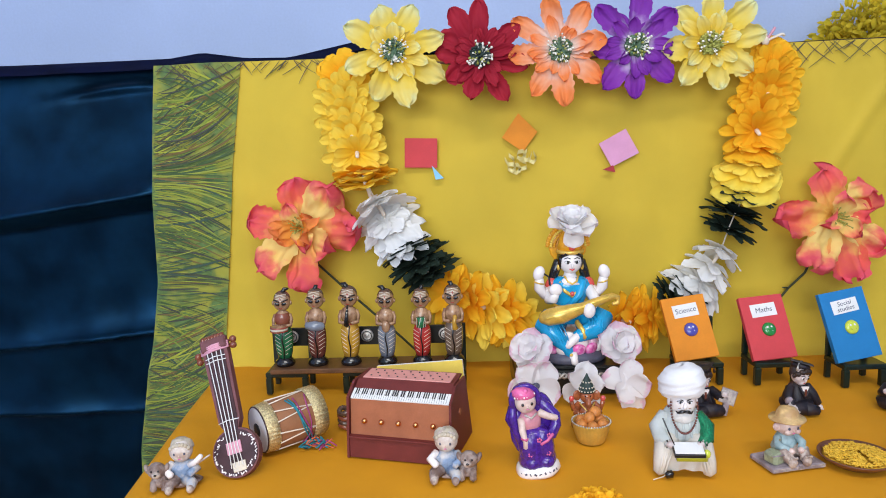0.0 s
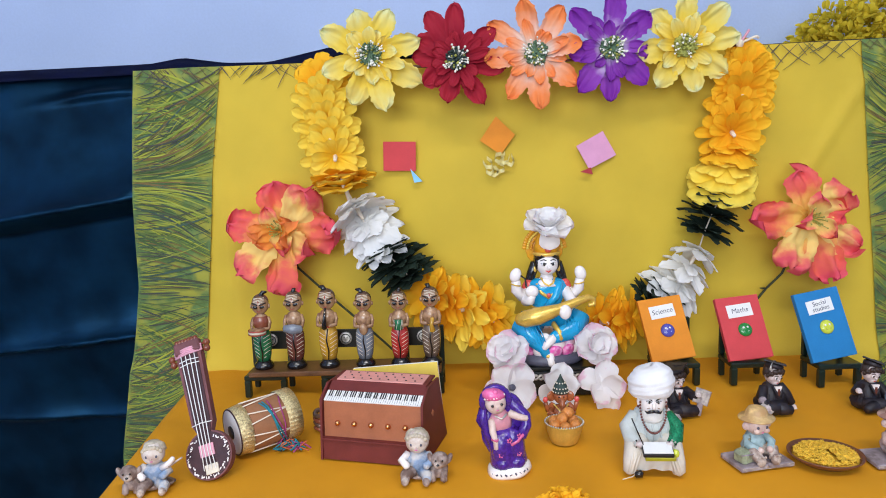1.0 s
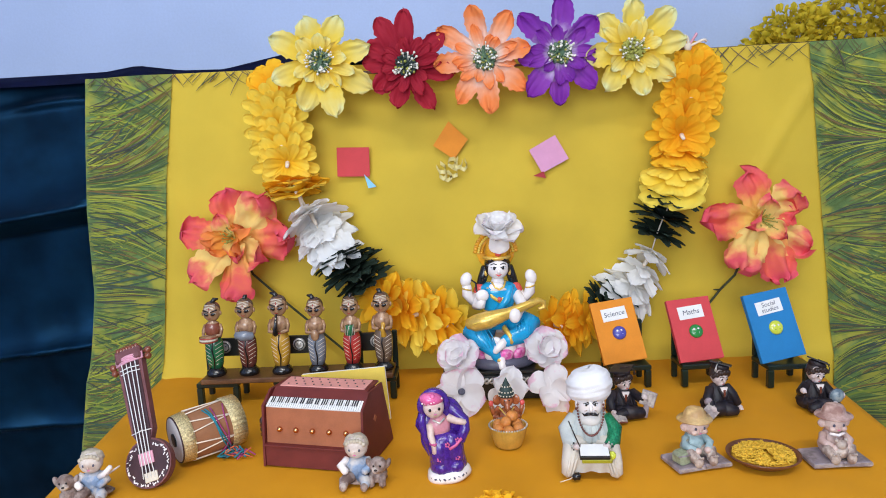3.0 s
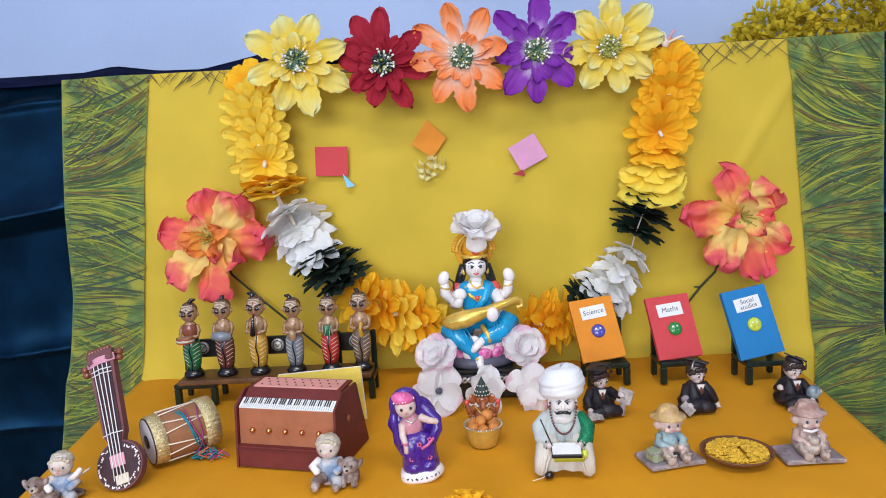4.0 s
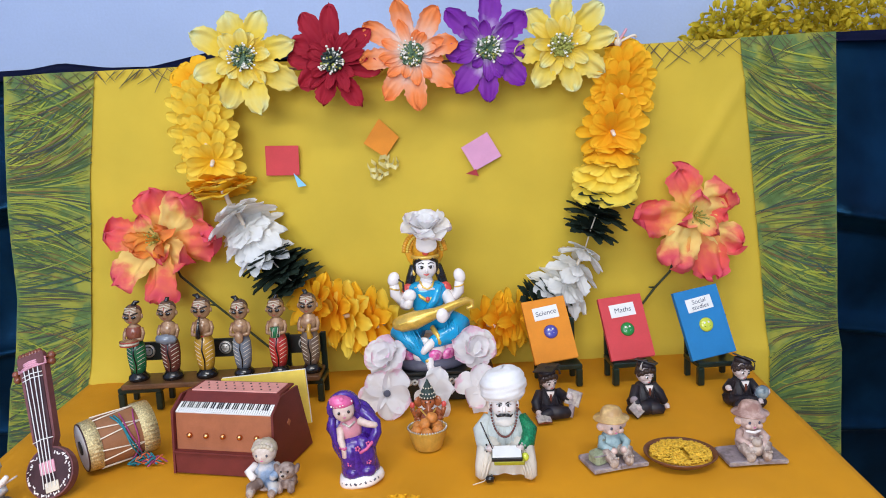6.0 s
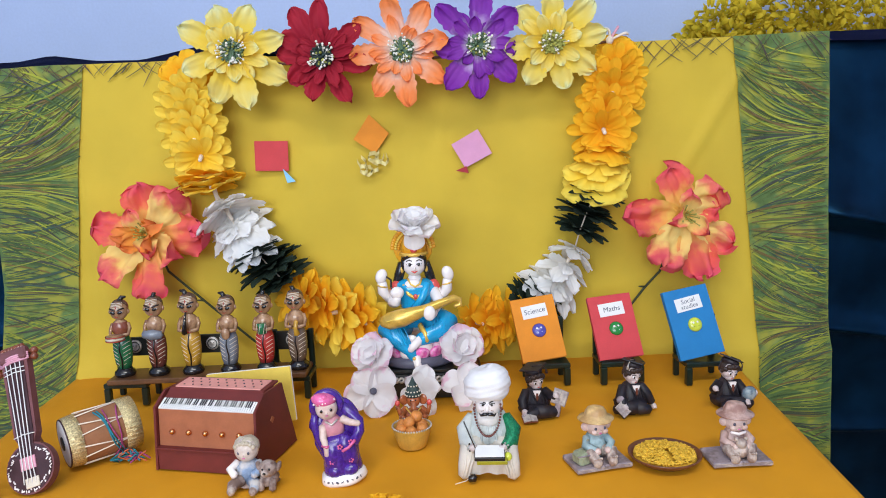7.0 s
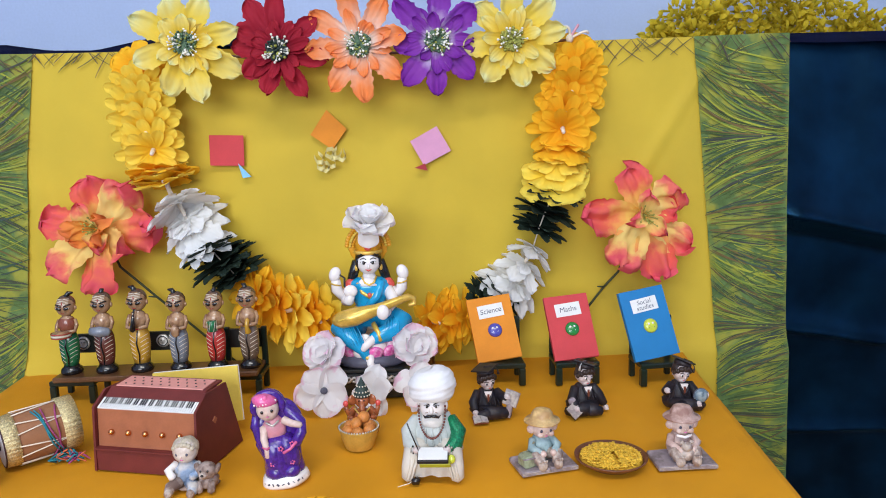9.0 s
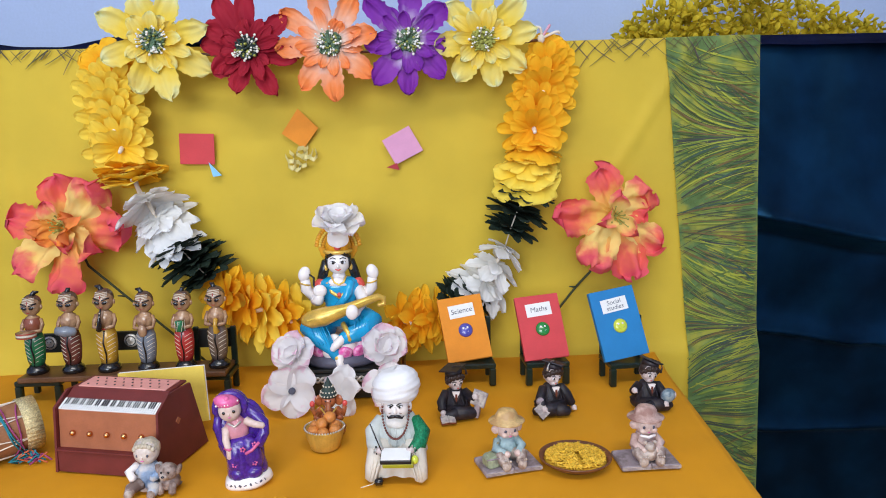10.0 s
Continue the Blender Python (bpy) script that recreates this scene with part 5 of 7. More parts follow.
for x, z in ((-0.024, 0.152), (-0.023, 0.145), (0.023, 0.160), (0.022, 0.153)):
    e = 1 if x > 0 else -1
    peg = Shape().tube([(e * 0.014, 0, z), (x, 0, z)], 0.0016, M_BEADBR, seg=6).ball((x, 0, z), 0.0044, M_BEADBR, seg=10, rings=8)
    peg.make("tuning_peg", head, label="round brown bead tuning peg")
prop = Shape().slab([(-0.010, 0.0), (0.010, 0.0), (0.006, 0.062), (-0.006, 0.062)], -0.001, 0.001, M_KRAFT)
prop.make("prop", sit, M=SITM.inverted() @ pose(-0.267, 0.633, 0.0, 22, 0, -10), label="card prop behind the neck")

# ---- seated goddess statue on its pedestal ----
ped = thing("pedestal", pose(0.200, 0.872, 0), "black wooden pedestal with a silver braid trim", "pedestal")
Shape().box((0, 0, 0.019), (0.190, 0.118, 0.038), M_BLACKW, bev=0.002).make("block", ped)
Shape().box((0, 0, 0.0408), (0.178, 0.106, 0.0056), M_BLACKW, bev=0.0015).make("top_board", ped)
s = Shape()
for k in range(2):
    pts = []
    for i in range(97):
        x = -0.092 + 0.184 * i / 96
        a = i * 0.75 + k * math.pi
        pts.append((x, -0.0608 + 0.0012 * math.sin(a), 0.0310 + 0.0034 * math.cos(a)))
    s.tube(pts, 0.0021, M_SILVER, seg=6)
s.make("braid", ped, label="twisted silver braid")


def statue():
    s = Shape()
    s.lathe([(0.054, 0), (0.058, 0.004), (0.057, 0.011), (0.052, 0.016)], (0, 0, 0), M_SLATE, seg=40, squash=0.86)
    # lotus seat
    for ring, (r, z, n, m) in enumerate(((0.048, 0.016, 13, M_MAGENTA), (0.045, 0.025, 12, M_BLUSH), (0.042, 0.032, 11, M_SKINW))):
        for i in range(n):
            a = 2 * math.pi * i / n + ring * 0.25
            s.ball((r * math.cos(a), r * 0.82 * math.sin(a), z + 0.006), (0.0120, 0.0060, 0.0115), m if i % 3 else M_SKINW, rot=(22, 0, math.degrees(a) + 90), seg=12, rings=9)
    s.lathe([(0.044, 0.016), (0.042, 0.040)], (0, 0, 0), M_BLUSH, seg=30, squash=0.80)
    # folded legs in the sari
    s.tube([(-0.018, 0.004, 0.055), (-0.036, -0.016, 0.058), (-0.045, -0.026, 0.056), (-0.030, -0.036, 0.044), (-0.012, -0.038, 0.028), (-0.006, -0.040, 0.014)], [0.018, 0.018, 0.016, 0.013, 0.010, 0.007], M_SARI, seg=14)
    s.tube([(0.018, 0.004, 0.056), (0.036, -0.014, 0.061), (0.047, -0.024, 0.060), (0.036, -0.034, 0.051), (0.012, -0.040, 0.046), (0.000, -0.042, 0.042)], [0.018, 0.018, 0.016, 0.013, 0.010, 0.007], M_SARI, seg=14)
    s.tube([(-0.004, -0.041, 0.018), (-0.002, -0.045, 0.008), (-0.001, -0.050, 0.004)], [0.0075, 0.007, 0.005], M_SKINW, seg=10)
    s.tube([(0.004, -0.043, 0.044), (-0.008, -0.046, 0.036), (-0.013, -0.047, 0.030)], [0.0065, 0.006, 0.0045], M_SKINW, seg=10)
    s.tube([(-0.012, -0.0395, 0.016), (-0.006, -0.0475, 0.0175), (0.001, -0.043, 0.016)], 0.0030, M_GOLDP, seg=7)
    s.tube([(0.004, -0.034, 0.060), (0.012, -0.046, 0.050), (0.014, -0.048, 0.042)], [0.004, 0.004, 0.003], M_GOLDP, seg=9)
    for k in range(5):
        s.tube([(0.020 + 0.005 * k, -0.030, 0.074 - 0.002 * k), (0.022 + 0.005 * k, -0.044, 0.062), (0.022 + 0.005 * k, -0.046, 0.050)], 0.0009, M_SARI, seg=5)
        s.tube([(-0.044 + 0.005 * k, -0.036, 0.064), (-0.040 + 0.006 * k, -0.046, 0.052), (-0.030 + 0.005 * k, -0.049, 0.038)], 0.0009, M_SARI, seg=5)
    # trunk
    s.lathe([(0.024, 0.052), (0.0235, 0.066), (0.0190, 0.080), (0.0245, 0.094), (0.0285, 0.108), (0.0240, 0.116), (0.0150, 0.1205)], (0, 0, 0), M_SARI, seg=26, squash=0.70, M=Matrix.Diagonal((1.14, 1.1, 1.03, 1)))
    s.lathe([(0.0230, 0.114), (0.0170, 0.121), (0.0100, 0.125), (0.0085, 0.130), (0.0085, 0.140)], (0, -0.0020, 0), M_SKINW, seg=18, squash=0.9)
    s.ball((-0.003, -0.0135, 0.116), (0.0130, 0.0065, 0.010), M_SKINW, seg=14, rings=8)
    s.tube([(-0.010, -0.0135, 0.127), (-0.006, -0.0190, 0.119), (0.000, -0.0215, 0.1155), (0.007, -0.0190, 0.119), (0.010, -0.0135, 0.127)], 0.0016, M_GOLDP, seg=6)
    s.tube([(-0.016, -0.013, 0.118), (-0.010, -0.0185, 0.104), (0.0, -0.020, 0.096), (0.010, -0.0185, 0.104), (0.016, -0.013, 0.118)], 0.0030, M_GOLDP, seg=7)
    s.tube([(0.017, -0.014, 0.119), (0.010, -0.0200, 0.098), (-0.004, -0.0190, 0.080)], [0.006, 0.0065, 0.005], M_SARI, seg=9)
    s.ball((0, -0.0215, 0.100), (0.0035, 0.003, 0.0040), M_CORAL, seg=8, rings=6)
    s.tube([(0.0215 * math.cos(a), 0.016 * math.sin(a), 0.077) for a in [i * 0.449 for i in range(14)]], 0.0034, M_GOLDP, seg=7, closed=True)
    # head, hair, crown
    body, s = s, Shape()
    s.ball((0, -0.004, 0.1480), (0.0142, 0.0135, 0.0150), M_SKINW, seg=22, rings=16)
    s.ball((0, -0.017, 0.1445), (0.0018, 0.0028, 0.0032), M_SKINW, seg=8, rings=6)
    s.tube([(-0.0036, -0.0146, 0.1408), (0, -0.0164, 0.1392), (0.0036, -0.0146, 0.1408)], [0.0006, 0.0012, 0.0006], M_CORAL, seg=7)
    s.ball((0, 0.004, 0.151), (0.0158, 0.0135, 0.0175), M_HAIR, seg=18, rings=12)
    for e in (-1, 1):
        s.ball((e * 0.0056, -0.0160, 0.1488), (0.0036, 0.0012, 0.0022), M_TURBAN, seg=10, rings=6)
        s.ball((e * 0.0054, -0.0168, 0.1488), (0.0019, 0.0010, 0.0020), M_HAIR, seg=8, rings=6)
        s.tube([(e * 0.0024, -0.0170, 0.1493), (e * 0.0056, -0.0172, 0.1508), (e * 0.0092, -0.0146, 0.1494)], 0.0006, M_HAIR, seg=5)
        s.ball((e * 0.0122, -0.0030, 0.1500), (0.0040, 0.0080, 0.0105), M_HAIR, seg=10, rings=8)
        s.tube([(0, -0.0148, 0.1606), (e * 0.0070, -0.0132, 0.1592), (e * 0.0125, -0.0080, 0.1550)], [0.0016, 0.0030, 0.0030], M_HAIR, seg=8)
        s.tube([(e * 0.0024, -0.0166, 0.1532), (e * 0.0058, -0.0158, 0.1547), (e * 0.0094, -0.0132, 0.1528)], 0.0006, M_HAIR, seg=5)
        s.tube([(e * 0.0140, 0.002, 0.148), (e * 0.0185, 0.004, 0.134), (e * 0.0235, 0.004, 0.118), (e * 0.0255, 0.000, 0.104)], [0.006, 0.0062, 0.005, 0.0028], M_HAIR, seg=9)
        s.ball((e * 0.0148, -0.003, 0.141), (0.0022, 0.002, 0.0042), M_GOLDP, seg=8, rings=6)
        body.ball((e * 0.0255, -0.001, 0.110), (0.0115, 0.0100, 0.0120), M_CORAL, seg=12, rings=9)
    head, s = s, body
    for e in (-1, 1):
        # sleeves
        s.ball((e * 0.0265, -0.001, 0.112), (0.0095, 0.0090, 0.0110), M_CORAL, seg=12, rings=9)
        # raised rear arms
        s.tube([(e * 0.028, 0.000, 0.106), (e * 0.041, -0.006, 0.098), (e * 0.046, -0.010, 0.108), (e * 0.047, -0.014, 0.124)], [0.0085, 0.0090, 0.0082, 0.0066], M_SKINW, seg=11)
        s.ball((e * 0.0475, -0.016, 0.1330), (0.0085, 0.0062, 0.0118), M_SKINW, rot=(0, -e * 16, 0), seg=12, rings=9)
        s.tube([(e * 0.047 + 0.0068 * math.cos(a), -0.0130 + 0.0065 * math.sin(a), 0.1175 + e * 0.002 * math.cos(a)) for a in [i * 0.6283 for i in range(10)]], 0.0014, M_GOLDP, seg=5, closed=True)
    # front arms: one raised, one on the strings
    s.tube([(-0.026, -0.006, 0.106), (-0.033, -0.018, 0.090), (-0.029, -0.028, 0.094), (-0.026, -0.031, 0.104)], [0.0085, 0.0085, 0.0072, 0.006], M_SKINW, seg=11)
    s.ball((-0.026, -0.032, 0.1095), (0.0098, 0.006, 0.0098), M_SKINW, seg=12, rings=9)
    s.tube([(0.026, -0.006, 0.106), (0.035, -0.020, 0.088), (0.026, -0.036, 0.080)], [0.0085, 0.0085, 0.0066], M_SKINW, seg=11)
    s.ball((0.021, -0.040, 0.0785), (0.0108, 0.0062, 0.0105), M_SKINW, seg=12, rings=9)
    s.tube([(-0.041, -0.018, 0.133), (-0.034, -0.022, 0.128), (-0.034, -0.030, 0.118), (-0.030, -0.034, 0.112)], 0.0015, M_HAIR, seg=6)
    # crown and halo
    body, s = s, head
    s.tube([(0.0150 * math.cos(a), -0.001 + 0.0145 * math.sin(a), 0.1605) for a in [i * 0.449 for i in range(14)]], 0.0026, M_GOLDP, seg=7, closed=True)
    s.lathe([(0.0140, 0.160), (0.0150, 0.168), (0.0125, 0.178), (0.0080, 0.186), (0.0030, 0.192)], (0, 0, 0), M_HALO, seg=20, flutes=8, amp=0.05)
    s.ball((0, -0.0150, 0.1665), (0.0042, 0.003, 0.0036), M_CORAL, seg=8, rings=6)
    for ring, (r, n, q, m) in enumerate(((0.0258, 25, 0.0024, M_HALO), (0.0218, 25, 0.0016, M_YCARD), (0.0180, 21, 0.0016, M_HALO))):
        for i in range(n):
            a = radians(6 + i * 168 / (n - 1))
            s.ball((r * math.cos(a), 0.0125 - 0.0018 * ring, 0.163 + r * 1.10 * math.sin(a)), (q * 1.25, 0.0016, q), m, rot=(0, -math.degrees(a), 0), seg=10, rings=6)
    s.lathe([(0.0010, 0), (0.0235, 0.0), (0.0240, 0.0015), (0.0225, 0.003), (0.0010, 0.003)], (0, 0, 0), M_HALO, seg=57, flutes=19, amp=0.02, M=frame_of((0, 0.0155, 0.165), (0, -1, 0)))
    HM = Matrix.Translation((0, -0.002, 0.1335)) @ Matrix.Scale(1.26, 4) @ Matrix.Translation((0, 0, -0.130))
    body.v = [(x * (1 + 0.07 * max(0, min(1, (z - 0.07) / 0.03))), y, z + 0.0075 * max(0, min(1, (z - 0.036) / 0.03))) for x, y, z in body.v]
    lap = Matrix.Translation((0, 0, 0.0055))
    for k, m in enumerate(s.mats):
        body.add(s.v, [f for f, q in zip(s.f, s.m) if q == k], m, M=HM)
    s = body
    # lute across the lap
    s.tube([(-0.052, -0.040, 0.070), (-0.042, -0.046, 0.072), (-0.022, -0.050, 0.077), (0.010, -0.049, 0.086), (0.040, -0.044, 0.096), (0.058, -0.040, 0.101), (0.066, -0.039, 0.098), (0.066, -0.040, 0.090), (0.058, -0.042, 0.089)], [0.008, 0.0130, 0.0140, 0.0085, 0.0062, 0.0054, 0.0044, 0.0038, 0.0028], M_GOLDP, seg=12, M=lap)
    s.tube([(-0.046, -0.060, 0.074), (0.0, -0.0590, 0.086), (0.050, -0.048, 0.101)], 0.0009, M_YCARD, seg=5, M=lap)
    s.ball((0.019, -0.056, 0.083), (0.0095, 0.0055, 0.0115), M_SKINW, seg=12, rings=9, M=lap)
    return tagged(s.make("seated_statue", M=pose(0.197, 0.868, 0.0437, 0, 0, 3)), "white porcelain seated goddess statue in a turquoise sari with a lute", "statue")


statue()


def lotus(c, axis, R, m, label, seed, n=7, open_=30, group="lotus flowers"):
    """A soft artificial lotus of two rings of broad cupped petals."""
    rnd = random.Random(seed)
    f = thing("lotus_flower", frame_of(c, axis), label, "artificial flower", group)
    for ring, (k, L, tilt) in enumerate(((n, 1.0, open_), (n - 2, 0.80, open_ + 26), (n - 4, 0.58, open_ + 44))):
        for i in range(k):
            a = 360 / k * i + ring * 26 + rnd.uniform(-9, 9)
            M = pose(0, 0, 0.003 * ring, 0, 0, a) @ pose(0, 0, 0, tilt + rnd.uniform(-10, 10), rnd.uniform(-8, 8), 0)
            Shape().petal(M, R * L, R * 0.95 * (1 - 0.15 * ring), m, cup=0.42, curl=rnd.uniform(-0.15, 0.30), ruffle=0.22, point=0.05, nu=9, nv=10, seed=seed + 10 * ring + i, waist=0.45).make("petal", f)
    return f


lotus((0.133, 0.822, 0.070), (-0.30, -0.80, 0.45), 0.036, P_LOTUS, "blush white cloth lotus lying on the pedestal", 811, n=6, open_=20)
lotus((0.262, 0.824, 0.074), (0.20, -0.80, 0.45), 0.038, P_LOTUS, "blush white cloth lotus lying on the pedestal", 823, n=6, open_=20)
lotus((0.199, 0.868, 0.252), (0.05, -0.45, 1.0), 0.042, P_LOTUSW, "white cloth lotus set on the statue's crown", 839, n=7, open_=14)
s = Shape()
s.petal(frame_of((0.200, 0.840, 0.260), (0.0, -1.0, 0.1)) @ pose(0, 0, 0, 0, 0, 180), 0.036, 0.032, P_LOTUSW, cup=-0.3, curl=-0.15, point=0.1, nu=8, nv=8, waist=0.6)
tagged(s.make("lotus_petal"), "single white petal hanging over the statue's crown", "petal")


def flat_bloom(c, axis, R, m, label, seed, heart):
    rnd = random.Random(seed)
    f = thing("lotus_flower", frame_of(c, axis), label, "artificial flower", "lotus flowers")
    for i in range(5):
        M = pose(0, 0, 0.002 * (i % 2), 0, 0, 72 * i + seed + rnd.uniform(-8, 8)) @ pose(0, 0, 0, rnd.uniform(4, 52), rnd.uniform(-16, 16), 0)
        Shape().petal(M, R * rnd.uniform(0.9, 1.15), R * 1.0, m, cup=0.55, curl=rnd.uniform(-0.40, 0.10), ruffle=0.28, point=0.05, nu=9, nv=9, seed=seed + i, waist=0.35).make("petal", f)
    if heart:
        Shape().lathe([(0.0048, 0.003), (0.0052, 0.008), (0.0035, 0.0125), (0.0012, 0.011)], (0, 0, 0), M_SLATE, seg=14).make("flower_heart", f, label="dark grey stub at the heart")


flat_bloom((0.131, 0.774, 0.029), (0.30, -0.80, 0.30), 0.041, P_LOTUS, "pale pink and white cloth lotus leaning on the pedestal", 901, True)
flat_bloom((0.203, 0.776, 0.025), (0.0, -0.80, 0.35), 0.034, P_LOTUSW, "white cloth lotus leaning on the pedestal", 917, False)
flat_bloom((0.268, 0.776, 0.026), (-0.20, -0.80, 0.35), 0.036, P_LOTUS, "pale pink and white cloth lotus leaning on the pedestal", 929, False)


# ---- books on their chairs ----
def lettering(text, size, m, parent, M):
    cu = bpy.data.curves.new("lettering", "FONT")
    cu.body, cu.size, cu.align_x, cu.align_y, cu.shear, cu.space_line = text, size, "CENTER", "CENTER", 0.12, 0.85
    cu.extrude, cu.offset = 0.0001, -0.00008
    tmp = new("lettering", cu)
    me = bpy.data.meshes.new_from_object(tmp)
    bpy.data.objects.remove(tmp)
    me.materials.clear()
    me.materials.append(m)
    ob = new("lettering", me)
    ob.parent, ob.matrix_basis = parent, M
    ob["label"] = "handwritten dark lettering"


def book(x, y, lean, turn, spin, cover, button, words, size, dx, label, w=0.070, h=0.102):
    """A thin toy book that leans on a small chair. Its face is its local -y."""
    mini_chair(pose(x, y, 0, 0, 0, turn), "dark green miniature chair holding a toy book", "chairs with books", False)
    B = pose(x + dx, y - 0.022, 0.0375, 0, 0, turn) @ pose(0, 0, 0, -lean, 0, 0) @ pose(0, 0, 0, 0, spin, 0)
    b = thing("toy_book", B @ pose(0, 0, abs(math.sin(radians(spin))) * w / 2), label, "toy book", "toy school books")
    Shape().box((0, 0, h / 2), (w, 0.0014, h), cover, bev=0.0004).make("front_cover", b)
    Shape().box((0, 0.0075, h / 2), (w, 0.0014, h), cover, bev=0.0004).make("back_cover", b)
    Shape().box((-w / 2 + 0.0008, 0.0037, h / 2), (0.0016, 0.0080, h), cover, bev=0.0004).make("spine", b)
    Shape().box((0.0005, 0.0037, h / 2), (w - 0.004, 0.0060, h - 0.003), M_WHITE, bev=0.0003).make("page_block", b, label="white paper pages")
    lab = Shape().box((0.0, -0.0011, h * 0.77), (w * 0.58, 0.0006, 0.021), M_WHITE, rot=(0, -2, 0), bev=0.0001)
    tag = lab.make("paper_label", b, label="white paper label")
    lettering(words, size, M_BLUEINK, tag, pose(0.0, -0.0017, h * 0.77, 90, 0, 0) @ pose(0, 0, 0, 0, 0, 3))
    bt = Shape().lathe([(0.0108, 0), (0.0112, 0.001), (0.0098, 0.0032), (0.0060, 0.0046), (0.0010, 0.0051)], (0, 0, 0), button, seg=24)
    bt.ball((-0.0033, 0.0030, 0.0042), (0.0020, 0.0020, 0.0010), M_WHITE, seg=8, rings=6).ball((0.0030, 0.0030, 0.0042), (0.0020, 0.0020, 0.0010), M_WHITE, seg=8, rings=6)
    bt.tube([(-0.0042, -0.0028, 0.0044), (0, -0.0052, 0.0040), (0.0042, -0.0028, 0.0044)], 0.0006, M_WHITE if button is not M_LIMEB else M_BROWNHAIR, seg=5)
    bt.make("round_button", b, M=frame_of((0.001, -0.0008, h * 0.46), (0, -1, 0)), label="glossy round button")


book(0.399, 0.872, 28, 2, -7, M_ORANGE, M_VIOLETB, "Science", 0.0115, -0.003, label="orange toy book with a white handwritten label")
book(0.513, 0.868, 28, 2, -5, M_RED, M_GREENB, "Maths", 0.0115, 0.002, label="red toy book with a white handwritten label")
book(0.638, 0.850, 20, 4, -9, M_BLUE, M_LIMEB, "Social\nstudies", 0.0100, -0.002, label="blue toy book with a white handwritten label", w=0.072, h=0.108)


# ---- small figurines ----
def eyes(s, c, r, m, gap=0.42, drop=0.0, size=0.14):
    """Two painted eye spots and a small mouth on a head of radius r that faces -y."""
    for e in (-1, 1):
        s.ball((c[0] + e * r * gap, c[1] - r * 0.86, c[2] + r * (0.02 - drop)), (r * size, r * 0.09, r * size * 1.1), m, seg=8, rings=6)
    s.ball((c[0], c[1] - r * 0.93, c[2] - r * (0.42 + drop)), (r * 0.16, r * 0.06, r * 0.05), M_ROSE, seg=8, rings=5)
    s.ball((c[0], c[1] - r * 0.99, c[2] - r * (0.16 + drop)), (r * 0.09, r * 0.10, r * 0.10), M_FACE, seg=8, rings=6)


